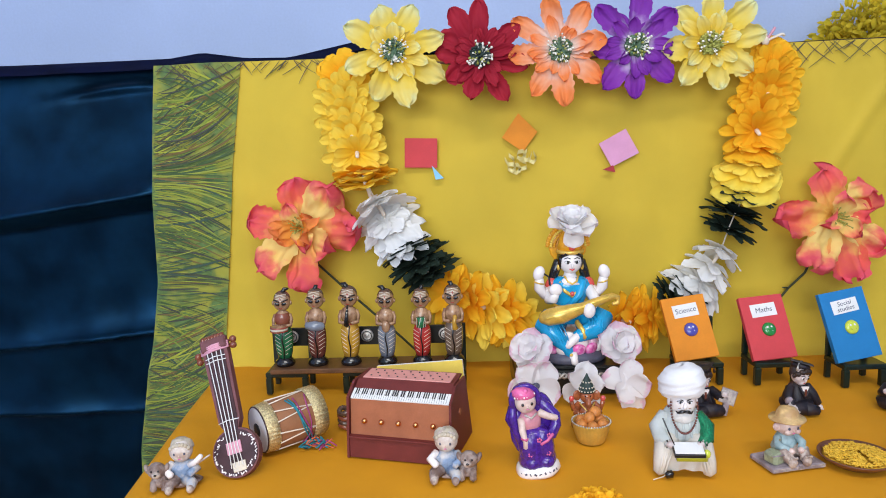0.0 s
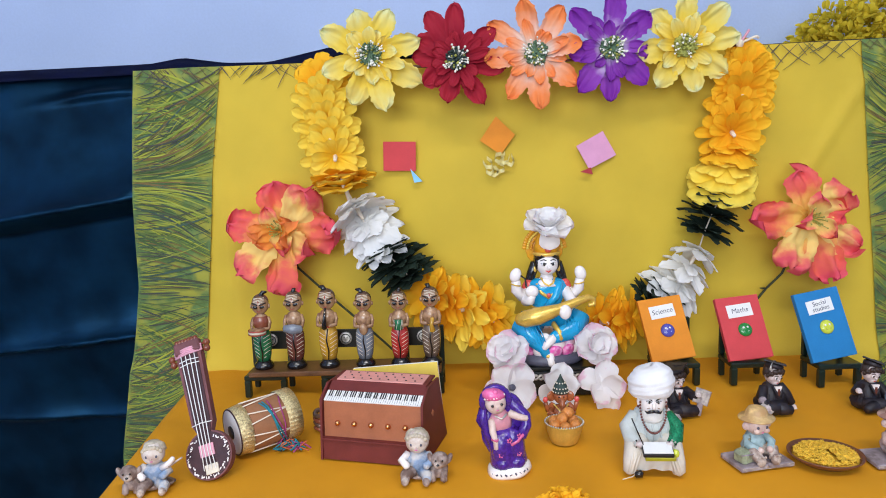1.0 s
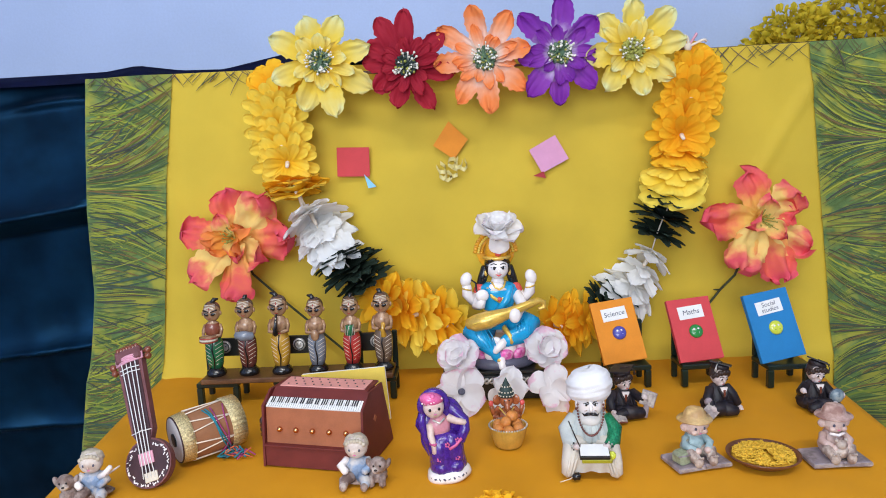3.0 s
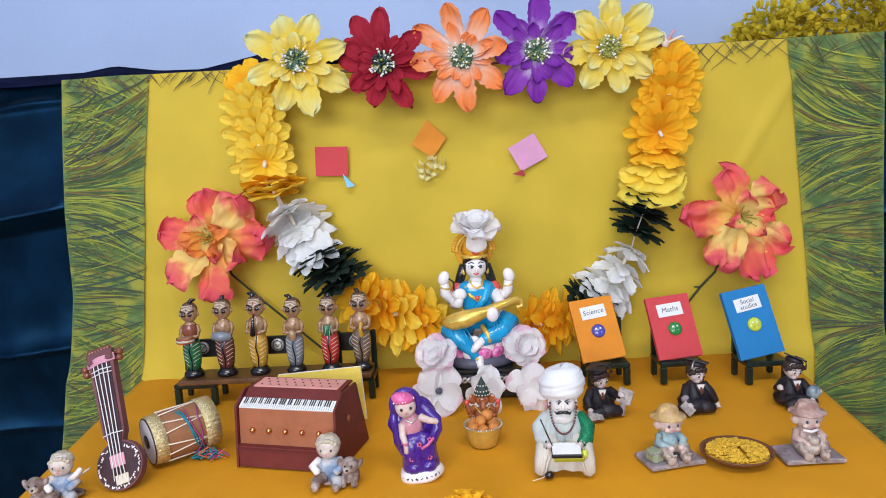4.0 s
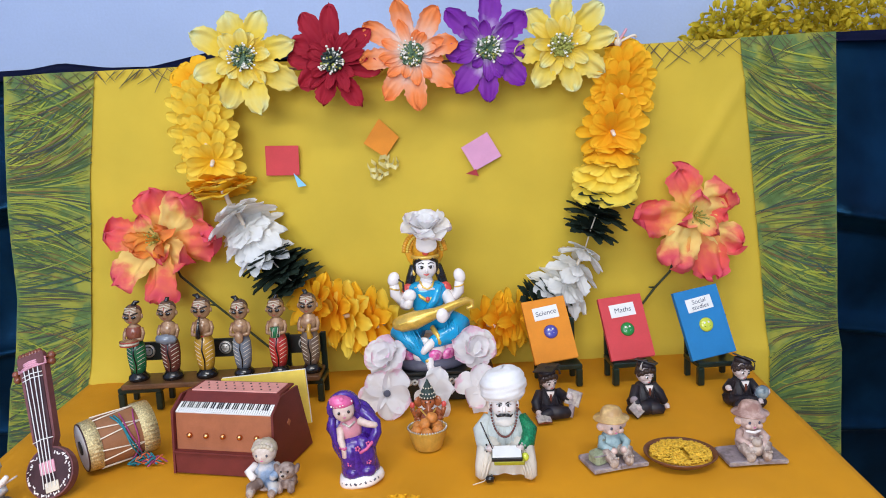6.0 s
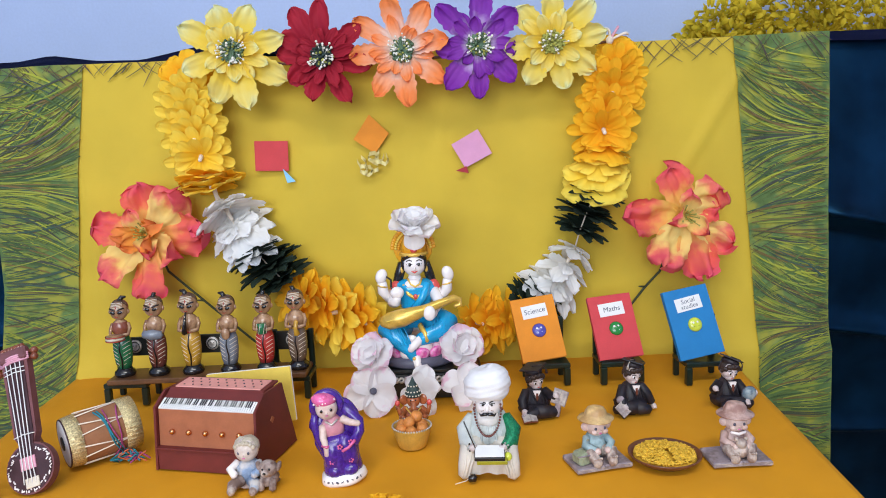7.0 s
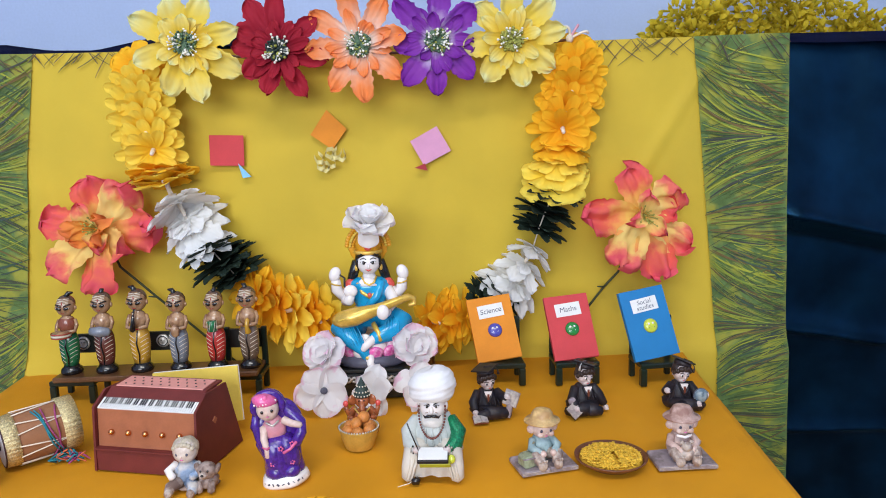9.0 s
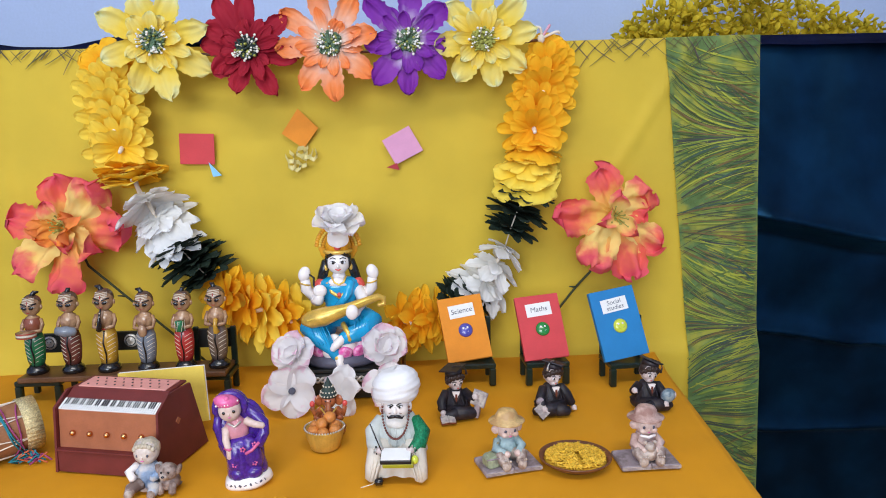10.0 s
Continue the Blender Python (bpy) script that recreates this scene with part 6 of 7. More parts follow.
def veiled_lady():
    s = Shape()
    s.lathe([(0.0265, 0), (0.0275, 0.003), (0.0260, 0.009), (0.0225, 0.012)], (0, 0, 0), M_SKINW, seg=30, flutes=5, amp=0.03, squash=0.85)
    for i in range(9):
        a = radians(-146 + i * 13)
        s.box((0.0268 * math.cos(a), 0.0229 * math.sin(a), 0.0060), (0.0034, 0.0012, 0.0010 + 0.0011 * (i % 2)), M_SLATE, rot=(0, (40, -25, 70)[i % 3], math.degrees(a) + 90), bev=0.0004)
    s.lathe([(0.0225, 0.009), (0.0232, 0.016), (0.0215, 0.028), (0.0225, 0.040), (0.0200, 0.050), (0.0135, 0.058)], (0, 0, 0), M_PURPLE, seg=48, flutes=3, amp=0.05, squash=0.80)
    s.ball((-0.0075, -0.0085, 0.034), (0.0115, 0.0105, 0.0215), M_PURPLE, rot=(4, 6, 0), seg=20, rings=14, wob=0.08)
    s.ball((0.0095, -0.0080, 0.036), (0.0120, 0.0110, 0.0230), M_PURPLE, rot=(4, -5, 0), seg=20, rings=14, wob=0.08)
    s.ball((-0.0075, -0.0120, 0.0165), (0.0100, 0.0080, 0.0085), M_PURPLE, seg=16, rings=10, wob=0.1)
    s.ball((0.0090, -0.0120, 0.0160), (0.0105, 0.0085, 0.0080), M_PURPLE, seg=16, rings=10, wob=0.1)
    s.ball((0.0125, 0.0060, 0.0790), (0.0145, 0.0062, 0.0200), M_PURPLE, rot=(0, -34, 0), seg=18, rings=12, wob=0.08)
    for x, z in ((0.0020, 0.047), (0.0150, 0.049), (-0.0100, 0.030), (0.0120, 0.028)):
        for q in range(5):
            a = q * 1.2566
            s.ball((x + 0.0022 * math.cos(a), -0.0205 + abs(x) * 0.30, z + 0.0022 * math.sin(a)), (0.0013, 0.0012, 0.0013), M_LADYPINK, seg=6, rings=5)
    s.lathe([(0.0125, 0.052), (0.0135, 0.062), (0.0145, 0.070), (0.0085, 0.077), (0.0055, 0.081)], (-0.003, 0, 0), M_BLOUSE, seg=22, squash=0.8)
    s.ball((-0.0065, -0.004, 0.0905), (0.0128, 0.0122, 0.0138), M_FACE, seg=20, rings=14)
    eyes(s, (-0.0065, -0.004, 0.0905), 0.0130, M_HAIR)
    # veil: a hood that falls behind and flares to one side
    hood = []
    for k in range(13):
        a = radians(-25 + k * 19.2)
        hood.append((-0.0060 + 0.0162 * math.cos(a), -0.0015, 0.0915 + 0.0168 * math.sin(a)))
    s.tube(hood, [0.0030] + [0.0042] * 11 + [0.0030], M_PURPLE, seg=9)
    s.ball((-0.0045, 0.0075, 0.091), (0.0185, 0.0105, 0.0190), M_PURPLE, seg=18, rings=12)
    s.ball((-0.001, 0.010, 0.066), (0.0285, 0.0095, 0.0270), M_PURPLE, seg=20, rings=12, wob=0.12)
    s.ball((-0.006, 0.008, 0.046), (0.0220, 0.0100, 0.0260), M_PURPLE, seg=20, rings=12, wob=0.12)
    s.tube([(-0.020, 0.002, 0.086), (-0.0235, 0.001, 0.072), (-0.021, -0.001, 0.056), (-0.018, -0.003, 0.040)], [0.0045, 0.0055, 0.0055, 0.004], M_PURPLE, seg=10)
    s.tube([(0.011, 0.003, 0.088), (0.020, 0.000, 0.077), (0.0285, -0.004, 0.068), (0.027, -0.007, 0.058), (0.018, -0.010, 0.046)], [0.0055, 0.0070, 0.0058, 0.0065, 0.0070], M_PURPLE, seg=11)
    s.ball((0.017, 0.003, 0.066), (0.012, 0.006, 0.019), M_PURPLE, seg=14, rings=10)
    s.ball((-0.016, 0.003, 0.060), (0.010, 0.006, 0.022), M_PURPLE, seg=14, rings=10)
    # headband, arms, trims
    s.ball((-0.0080, -0.0050, 0.1010), (0.0142, 0.0118, 0.0085), M_LADYPINK, rot=(0, 12, 0), seg=20, rings=12, wob=0.14)
    for k in range(8):
        s.ball((-0.0195 + 0.0034 * k, -0.0155 + 0.0008 * abs(k - 3.5) ** 1.6, 0.0985 + 0.0003 * k), 0.0013, M_SKINW, seg=6, rings=5)
    s.ball((-0.0065, -0.0125, 0.1055), (0.0035, 0.003, 0.0035), M_LADYPINK, seg=10, rings=8)
    s.tube([(0.009, -0.004, 0.074), (0.018, -0.009, 0.070), (0.028, -0.011, 0.067)], [0.0050, 0.0042, 0.0034], M_FACE, seg=9)
    s.tube([(-0.014, -0.005, 0.070), (-0.0155, -0.011, 0.058), (-0.0135, -0.014, 0.046), (-0.0145, -0.0155, 0.038)], [0.0048, 0.0042, 0.0036, 0.003], M_FACE, seg=9)
    s.tube([(-0.018, -0.013, 0.050), (-0.013, -0.0175, 0.0485), (-0.009, -0.013, 0.049)], 0.0018, M_LADYPINK, seg=6)
    s.tube([(0.020, -0.0155, 0.050), (0.012, -0.0180, 0.044), (0.004, -0.018, 0.041)], 0.0020, M_LADYPINK, seg=6)
    s.tube([(-0.010, -0.0105, 0.0765), (-0.003, -0.0135, 0.0725), (0.004, -0.0105, 0.0765)], 0.0014, M_SILVER, seg=6)
    return tagged(s.make("lady_figurine", M=pose(0.115, 0.560, 0, 0, -6, 8) @ Matrix.Diagonal((0.98, 0.98, 1.0, 1))), "glossy lady figurine in a purple glitter veil on a white base", "figurine")


veiled_lady()


def seated_scholar():
    s = Shape()
    # cotton wrap over the seat and the knees, hanging to the table
    s.ball((0, 0.008, 0.026), (0.034, 0.028, 0.029), M_CLOTHW, seg=30, rings=18, wob=0.22)
    for e in (-1, 1):
        s.tube([(e * 0.012, -0.002, 0.034), (e * 0.026, -0.020, 0.031), (e * 0.031, -0.026, 0.016), (e * 0.033, -0.028, 0.004)], [0.016, 0.0150, 0.0105, 0.0085], M_CLOTHW, seg=16)
        for k in range(3):
            s.tube([(e * (0.016 + 0.006 * k), -0.031, 0.033), (e * (0.023 + 0.004 * k), -0.0355, 0.020), (e * (0.027 + 0.004 * k), -0.036, 0.006)], [0.0012, 0.0020, 0.0012], M_CLOTHW, seg=7)
    vs, fs, nu, nv = [], [], 22, 10
    for jv in range(nv + 1):
        for iu in range(nu + 1):
            u, v = iu / nu * 2 - 1, jv / nv
            vs.append((u * (0.028 + 0.003 * v), -0.030 - 0.005 * math.cos(u * 1.5) + 0.0022 * math.sin(u * 9 + v * 2) * v, 0.031 - 0.021 * v - 0.006 * v * abs(u) ** 2))
    for jv in range(nv):
        for iu in range(nu):
            a = jv * (nu + 1) + iu
            fs.append((a, a + 1, a + nu + 2, a + nu + 1))
    s.add(vs, fs, M_CLOTHW)
    s.tube([(-0.026, -0.038, 0.004), (-0.018, -0.037, 0.0055)], [0.004, 0.005], M_HAIR, seg=8)
    s.tube([(-0.044, -0.046, 0.0015), (-0.030, -0.040, 0.003), (-0.022, -0.036, 0.008)], 0.0006, M_STRIPE, seg=5)
    # trunk and the wide shawl
    s.lathe([(0.030, 0.026), (0.032, 0.044), (0.029, 0.058), (0.021, 0.071), (0.011, 0.079)], (0, 0.008, 0), M_SHAWL, seg=40, flutes=8, amp=0.035, squash=0.80)
    for k in range(7):
        a = radians(-152 + 20 * k)
        s.tube([(0.014 * math.cos(a), 0.006 + 0.014 * math.sin(a), 0.074), (0.026 * math.cos(a), 0.007 + 0.022 * math.sin(a), 0.058), (0.031 * math.cos(a + 0.08), 0.007 + 0.026 * math.sin(a), 0.040)], [0.0008, 0.0020, 0.0014], M_SHAWL, seg=7)
    for e in (-1, 1):
        s.tube([(e * 0.021, 0.006, 0.063), (e * 0.033, -0.002, 0.050), (e * 0.030, -0.016, 0.042), (e * 0.021, -0.028, 0.039)], [0.010, 0.0115, 0.010, 0.006], M_SEQUIN if e > 0 else M_SHAWL, seg=13)
        s.ball((e * 0.0195, -0.031, 0.0400), (0.0062, 0.005, 0.0045), M_SKINRES, seg=10, rings=8)
        for k in range(9):
            s.ball((e * 0.0215 + 0.0062 * math.cos(k * 0.7), -0.0310 - 0.002 * (k % 2), 0.0405 + 0.0052 * math.sin(k * 0.7)), 0.0014, M_SILVER if k % 3 else M_HAIR, seg=6, rings=5)
    # beads
    for i in range(31):
        a = radians(172 + i * 196 / 30)
        s.ball((0.0175 * math.cos(a), -0.0150 + 0.0090 * math.sin(a), 0.082 + 0.031 * math.sin(a)), 0.0016, M_DBROWN, seg=6, rings=5)
    # head, cotton beard, moustache, brows
    s.ball((0, -0.004, 0.085), (0.0180, 0.0165, 0.0185), M_SKINW, seg=22, rings=16)
    s.ball((0, -0.0090, 0.0685), (0.0150, 0.0100, 0.0110), M_BEARD, seg=20, rings=14, wob=0.16)
    s.ball((0, -0.0205, 0.0835), (0.0028, 0.0042, 0.0048), M_SKINW, seg=9, rings=7)
    for e in (-1, 1):
        s.tube([(e * 0.0004, -0.0222, 0.0772), (e * 0.0048, -0.0218, 0.0770), (e * 0.0088, -0.0195, 0.0748), (e * 0.0112, -0.0170, 0.0765)], [0.0018, 0.0022, 0.0014, 0.0006], M_HAIR, seg=8)
        s.tube([(e * 0.0022, -0.0208, 0.0900), (e * 0.0062, -0.0202, 0.0925), (e * 0.0112, -0.0165, 0.0930)], [0.0006, 0.0010, 0.0005], M_HAIR, seg=6)
        s.ball((e * 0.0064, -0.0196, 0.0880), (0.0030, 0.0010, 0.0019), M_TURBAN, seg=9, rings=6)
        s.ball((e * 0.0060, -0.0204, 0.0880), (0.0016, 0.0008, 0.0017), M_HAIR, seg=8, rings=6)
        s.tube([(e * 0.0030, -0.0205, 0.0884), (e * 0.0064, -0.0206, 0.0902), (e * 0.0100, -0.0180, 0.0888)], 0.0005, M_HAIR, seg=5)
        s.tube([(e * 0.0050, -0.0205, 0.0812), (e * 0.0085, -0.0190, 0.0800)], 0.0004, M_WOODSKIN, seg=5)
        s.ball((e * 0.0178, -0.003, 0.084), (0.0028, 0.004, 0.0060), M_SKINW, seg=9, rings=7)
        s.ball((e * 0.0190, -0.0065, 0.0785), 0.0018, M_DBROWN, seg=7, rings=5)
    # turban: a broad soft dome with slanting wrinkles over a flat brow band
    vs, fs, ns, nr = [], [], 56, 26
    for k in range(nr + 1):
        b = -0.62 + (math.pi / 2 + 0.62) * k / nr
        for q in range(ns):
            a = 2 * math.pi * q / ns
            w = 0.026 * math.sin(9 * b + 2.1 * math.sin(a + 0.6)) + 0.016 * math.sin(21 * b - 3.2 * math.cos(a - 0.4)) + 0.05 * noise.noise(Vector((math.cos(a) * 1.6, math.sin(a) * 1.6, b * 1.4)))
            r = 1 + w * math.cos(b)
            flat = math.cos(b) ** 0.72
            vs.append((0.0318 * flat * r * math.cos(a), 0.002 + 0.0292 * flat * r * math.sin(a), 0.1060 + 0.0225 * math.sin(b) * (1 + 0.5 * w) + 0.0022 * math.cos(a)))
    for k in range(nr):
        for q in range(ns):
            q2 = (q + 1) % ns
            fs.append((k * ns + q, k * ns + q2, (k + 1) * ns + q2, (k + 1) * ns + q))
    fs.append(tuple(nr * ns + q for q in range(ns)))
    s.add(vs, fs, M_TURBAN)
    s.tube([(0.0225 * math.cos(a), 0.0005 + 0.0215 * math.sin(a), 0.0965 + 0.0008 * math.sin(3 * a)) for a in [q * 0.2618 for q in range(24)]], 0.0042, M_TURBAN, seg=9, closed=True)
    # slanting writing board with paper, pen
    B = pose(0.002, -0.039, 0.0365, 16, 0, 2)
    s.box((0, 0, 0), (0.040, 0.024, 0.0050), M_INK, M=B)
    s.box((0.003, -0.001, -0.005), (0.040, 0.022, 0.0055), M_DESK, M=B)
    s.box((0, 0, 0.0031), (0.038, 0.021, 0.0012), M_WHITE, M=B)
    s.ball((0.026, -0.038, 0.0320), 0.0052, M_LIMEB, seg=10, rings=8)
    s.tube([(-0.0165, -0.040, 0.043), (-0.024, -0.037, 0.058), (-0.031, -0.034, 0.073)], [0.0008, 0.0010, 0.0010], M_HAIR, seg=6)
    return tagged(s.make("scholar_doll", M=pose(0.286, 0.567, 0, 0, 0, -6) @ Matrix.Diagonal((0.86, 0.90, 0.98, 1))), "seated writer doll in white cotton and a large white turban", "doll")


seated_scholar()


def crowned_figure():
    s = Shape()
    s.lathe([(0.020, 0), (0.021, 0.004), (0.017, 0.010), (0.016, 0.014)], (0, 0, 0), M_GANESH, seg=22, squash=0.8)
    s.ball((0, -0.002, 0.022), (0.0145, 0.0120, 0.0130), M_GANESH, seg=16, rings=11)
    s.ball((0, -0.003, 0.045), (0.0095, 0.0090, 0.0095), M_GANESH, seg=14, rings=10)
    s.tube([(0, -0.011, 0.045), (0.001, -0.015, 0.036), (0.002, -0.015, 0.027), (-0.004, -0.016, 0.023)], [0.0042, 0.0036, 0.0028, 0.002], M_GANESH, seg=9)
    for e in (-1, 1):
        s.ball((e * 0.0125, 0.000, 0.045), (0.0065, 0.002, 0.0075), M_GANESH, rot=(0, 0, -e * 20), seg=12, rings=8)
        s.tube([(e * 0.010, -0.002, 0.034), (e * 0.019, -0.004, 0.028), (e * 0.021, -0.006, 0.038)], [0.0045, 0.0042, 0.0034], M_GANESH, seg=9)
        s.ball((e * 0.0212, -0.006, 0.0425), (0.0036, 0.003, 0.0042), M_CORAL, seg=9, rings=7)
        s.tube([(e * 0.011, -0.004, 0.030), (e * 0.016, -0.012, 0.024), (e * 0.013, -0.016, 0.027)], [0.0042, 0.004, 0.0034], M_GANESH, seg=9)
        s.tube([(e * 0.006, -0.006, 0.014), (e * 0.017, -0.011, 0.012), (e * 0.008, -0.017, 0.010)], [0.006, 0.0058, 0.004], M_GANESH, seg=9)
        s.ball((e * 0.0032, -0.0112, 0.0475), (0.0012, 0.0008, 0.0012), M_HAIR, seg=6, rings=5)
    s.lathe([(0.0102, 0.051), (0.0108, 0.055), (0.0085, 0.061), (0.0052, 0.067), (0.0022, 0.073), (0.0006, 0.077)], (0, -0.002, 0), M_FDARK, seg=20)
    for ring, (r, z, n) in enumerate(((0.0109, 0.0535, 16), (0.0096, 0.0585, 14), (0.0064, 0.0655, 10))):
        for i in range(n):
            a = 2 * math.pi * i / n
            s.ball((r * math.cos(a), -0.002 + r * math.sin(a), z), 0.00115, M_STRIPE, seg=6, rings=5)
    s.tube([(-0.010, -0.006, 0.036), (0, -0.0145, 0.026), (0.010, -0.006, 0.036)], 0.0012, M_GOLDP, seg=6)
    return tagged(s.make("crowned_idol", M=pose(0.194, 0.690, 0)), "small amber lacquered idol with a pointed green crown", "figurine")


crowned_figure()

cup = thing("gold_cup", pose(0.1925, 0.644, 0), "ridged golden cup heaped with orange sweets", "cup")
Shape().lathe([(0.0165, 0), (0.0180, 0.002), (0.0225, 0.016), (0.0245, 0.025), (0.0252, 0.027), (0.0238, 0.027), (0.0215, 0.016), (0.0165, 0.004), (0.001, 0.004)], (0, 0, 0), M_TIN, seg=96, flutes=32, amp=0.014, cap=False).make("bowl", cup)
s = Shape()
for i in range(44):
    a = 2 * math.pi * i / 44
    s.ball((0.0248 * math.cos(a), 0.0248 * math.sin(a), 0.0274), 0.0014, M_SILVER, seg=6, rings=5)
s.make("beaded_rim", cup, label="row of silver beads on the rim")
for i, (x, y, z) in enumerate(((-0.0135, -0.007, 0.0245), (0.000, -0.0145, 0.0240), (0.0135, -0.007, 0.0245), (0.0125, 0.008, 0.0245), (0.0, 0.0145, 0.0250), (-0.0125, 0.008, 0.0245), (-0.003, -0.003, 0.0325), (0.006, 0.006, 0.0370))):
    sw = Shape().ball((0, 0, 0), (0.0080, 0.0078, 0.0072), M_SWEET, seg=14, rings=10, wob=0.10)
    tagged(sw.make("sweet_ball", M=pose(0.1925 + x, 0.644 + y, z, 30 * i, 50 * i, 0)), "round orange sweet in the golden cup", "sweet", "sweets in the cup")


def graduate(x, y, turn, nod, gaze, cap, prop, label, scale=1.0):
    """A resin graduate sitting with folded legs, in a black gown and mortarboard. nod: the head's lean, gaze: its turn, cap: the board's lean."""
    s = Shape()
    d = -1 if prop == "page" else 1
    # gown spread on the ground, legs folded to one side
    s.ball((0, 0.003, 0.010), (0.023, 0.018, 0.0125), M_GOWN, seg=22, rings=12, wob=0.14)
    s.tube([(-d * 0.010, -0.004, 0.010), (d * 0.006, -0.016, 0.0095), (d * 0.022, -0.014, 0.008), (d * 0.028, -0.008, 0.006)], [0.0105, 0.0100, 0.0080, 0.0055], M_GOWN, seg=12)
    s.tube([(d * 0.008, -0.002, 0.010), (-d * 0.004, -0.019, 0.0085), (-d * 0.016, -0.021, 0.0065)], [0.0095, 0.0088, 0.0060], M_GOWN, seg=12)
    s.tube([(-0.001, 0.005, 0.010), (0.0, 0.004, 0.024), (0.0, 0.002, 0.035), (0.0, 0.001, 0.0395)], [0.0185, 0.0160, 0.0115, 0.0060], M_GOWN, seg=18)
    for k in range(6):
        a = radians(-150 + 24 * k)
        s.tube([(0.0125 * math.cos(a), 0.004 + 0.0115 * math.sin(a), 0.033), (0.0172 * math.cos(a), 0.005 + 0.0160 * math.sin(a), 0.022), (0.0215 * math.cos(a), 0.004 + 0.0175 * math.sin(a), 0.010)], [0.0006, 0.0013, 0.0016], M_GOWN, seg=6)
    # shirt front, lapels, tie
    s.slab([(-0.0052, 0.0385), (0.0052, 0.0385), (0.0, 0.0235)], -0.0148, -0.0115, M_SKINW)
    s.slab([(-0.0013, 0.0355), (0.0013, 0.0355), (0.0018, 0.0265), (0.0, 0.0238), (-0.0018, 0.0265)], -0.0160, -0.0146, M_DBROWN)
    for e in (-1, 1):
        s.tube([(e * 0.0058, -0.0095, 0.0388), (e * 0.0040, -0.0148, 0.0315), (e * 0.0004, -0.0158, 0.0230)], [0.0018, 0.0019, 0.0011], M_GOWN, seg=7)
    # arms
    raised = {"books": 1, "page": 0, "globe": -1}[prop]
    for e in (-1, 1):
        if e == raised:
            arm = [(e * 0.012, 0.001, 0.034), (e * 0.022, -0.005, 0.026), (e * 0.024, -0.013, 0.030)]
        elif prop == "page" and e > 0:
            arm = [(0.012, 0.002, 0.034), (0.021, 0.000, 0.022), (0.027, -0.004, 0.009)]
        else:
            arm = [(e * 0.012, 0.001, 0.034), (e * 0.0195, -0.007, 0.022), (e * 0.0185, -0.016, 0.015)]
        s.tube(arm, [0.0062, 0.0066, 0.0055], M_GOWN, seg=11)
        h = Vector(arm[2]) + (Vector(arm[2]) - Vector(arm[1])).normalized() * 0.005
        s.ball(tuple(h), (0.0042, 0.0042, 0.0040), M_SKINRES, seg=10, rings=8)
        for k in range(3):
            s.ball((h.x - 0.002 + 0.002 * k, h.y - 0.0035, h.z - 0.0015), (0.0011, 0.0022, 0.0012), M_SKINRES, seg=6, rings=5)
    s.tube([(0, 0.0, 0.037), (0, -0.001, 0.043)], 0.0050, M_SKINRES, seg=10)
    # head: oval face with cheeks and chin, drawn eyes, curls, cap
    H = pose(0, -0.001, 0.0500, 0, nod, gaze) @ pose(0, 0, 0, 10, 0, 0)
    s.ball((0, 0, 0.0010), (0.0112, 0.0112, 0.0122), M_SKINRES, seg=22, rings=16, M=H)
    s.ball((0, -0.0040, -0.0058), (0.0072, 0.0064, 0.0062), M_SKINRES, seg=14, rings=10, M=H)
    s.ball((0, -0.0112, -0.0022), (0.0014, 0.0018, 0.0018), M_SKINRES, seg=8, rings=6, M=H)
    s.ball((0, -0.0098, -0.0066), (0.0020, 0.0009, 0.0008), M_CORAL, seg=8, rings=5, M=H)
    for e in (-1, 1):
        s.ball((e * 0.0046, -0.0098, 0.0006), (0.0022, 0.0012, 0.0019), M_SKINW, seg=9, rings=6, M=H)
        s.ball((e * 0.0045, -0.0107, 0.0005), (0.0014, 0.0008, 0.0017), M_HAIR, seg=8, rings=6, M=H)
        s.tube([(e * 0.0022, -0.0110, 0.0034), (e * 0.0048, -0.0105, 0.0042), (e * 0.0075, -0.0088, 0.0034)], 0.0005, M_BROWNHAIR, seg=5, M=H)
        s.ball((e * 0.0112, 0.001, -0.0006), (0.0018, 0.0026, 0.0034), M_SKINRES, seg=8, rings=6, M=H)
    s.ball((0, 0.0038, 0.0040), (0.0124, 0.0106, 0.0112), M_BROWNHAIR, seg=20, rings=14, wob=0.16, M=H)
    for k in range(13):
        a = radians(-172 + 13.6 * k)
        low = 0.0095 - 0.0085 * abs(math.cos(a)) ** 3
        s.ball((0.0112 * math.cos(a), 0.0005 + 0.0104 * math.sin(a), low + 0.0015 * (k % 2)), (0.0033, 0.0030, 0.0036), M_BROWNHAIR, seg=8, rings=6, wob=0.2, M=H)
    C = H @ pose(0, 0.0025, 0.0100, -10, cap, 0)
    s.lathe([(0.0118, 0.0), (0.0120, 0.0050), (0.0090, 0.0072)], (0, 0, 0), M_GOWN, seg=22, M=C)
    s.box((0, 0, 0.0080), (0.0285, 0.0285, 0.0020), M_GOWN, rot=(0, 0, 40), M=C, bev=0.0007)
    s.ball((0, 0, 0.0094), (0.0018, 0.0018, 0.0010), M_GOWN, seg=8, rings=5, M=C)
    e = -1 if prop == "page" else 1
    s.tube([(0, 0, 0.0096), (e * 0.010, -0.005, 0.0098), (e * 0.0150, -0.0075, 0.0040), (e * 0.0150, -0.0080, -0.0030)], [0.0006, 0.0006, 0.0008, 0.0020], M_SILVER if prop == "page" else M_BROWNHAIR, seg=6, M=C)
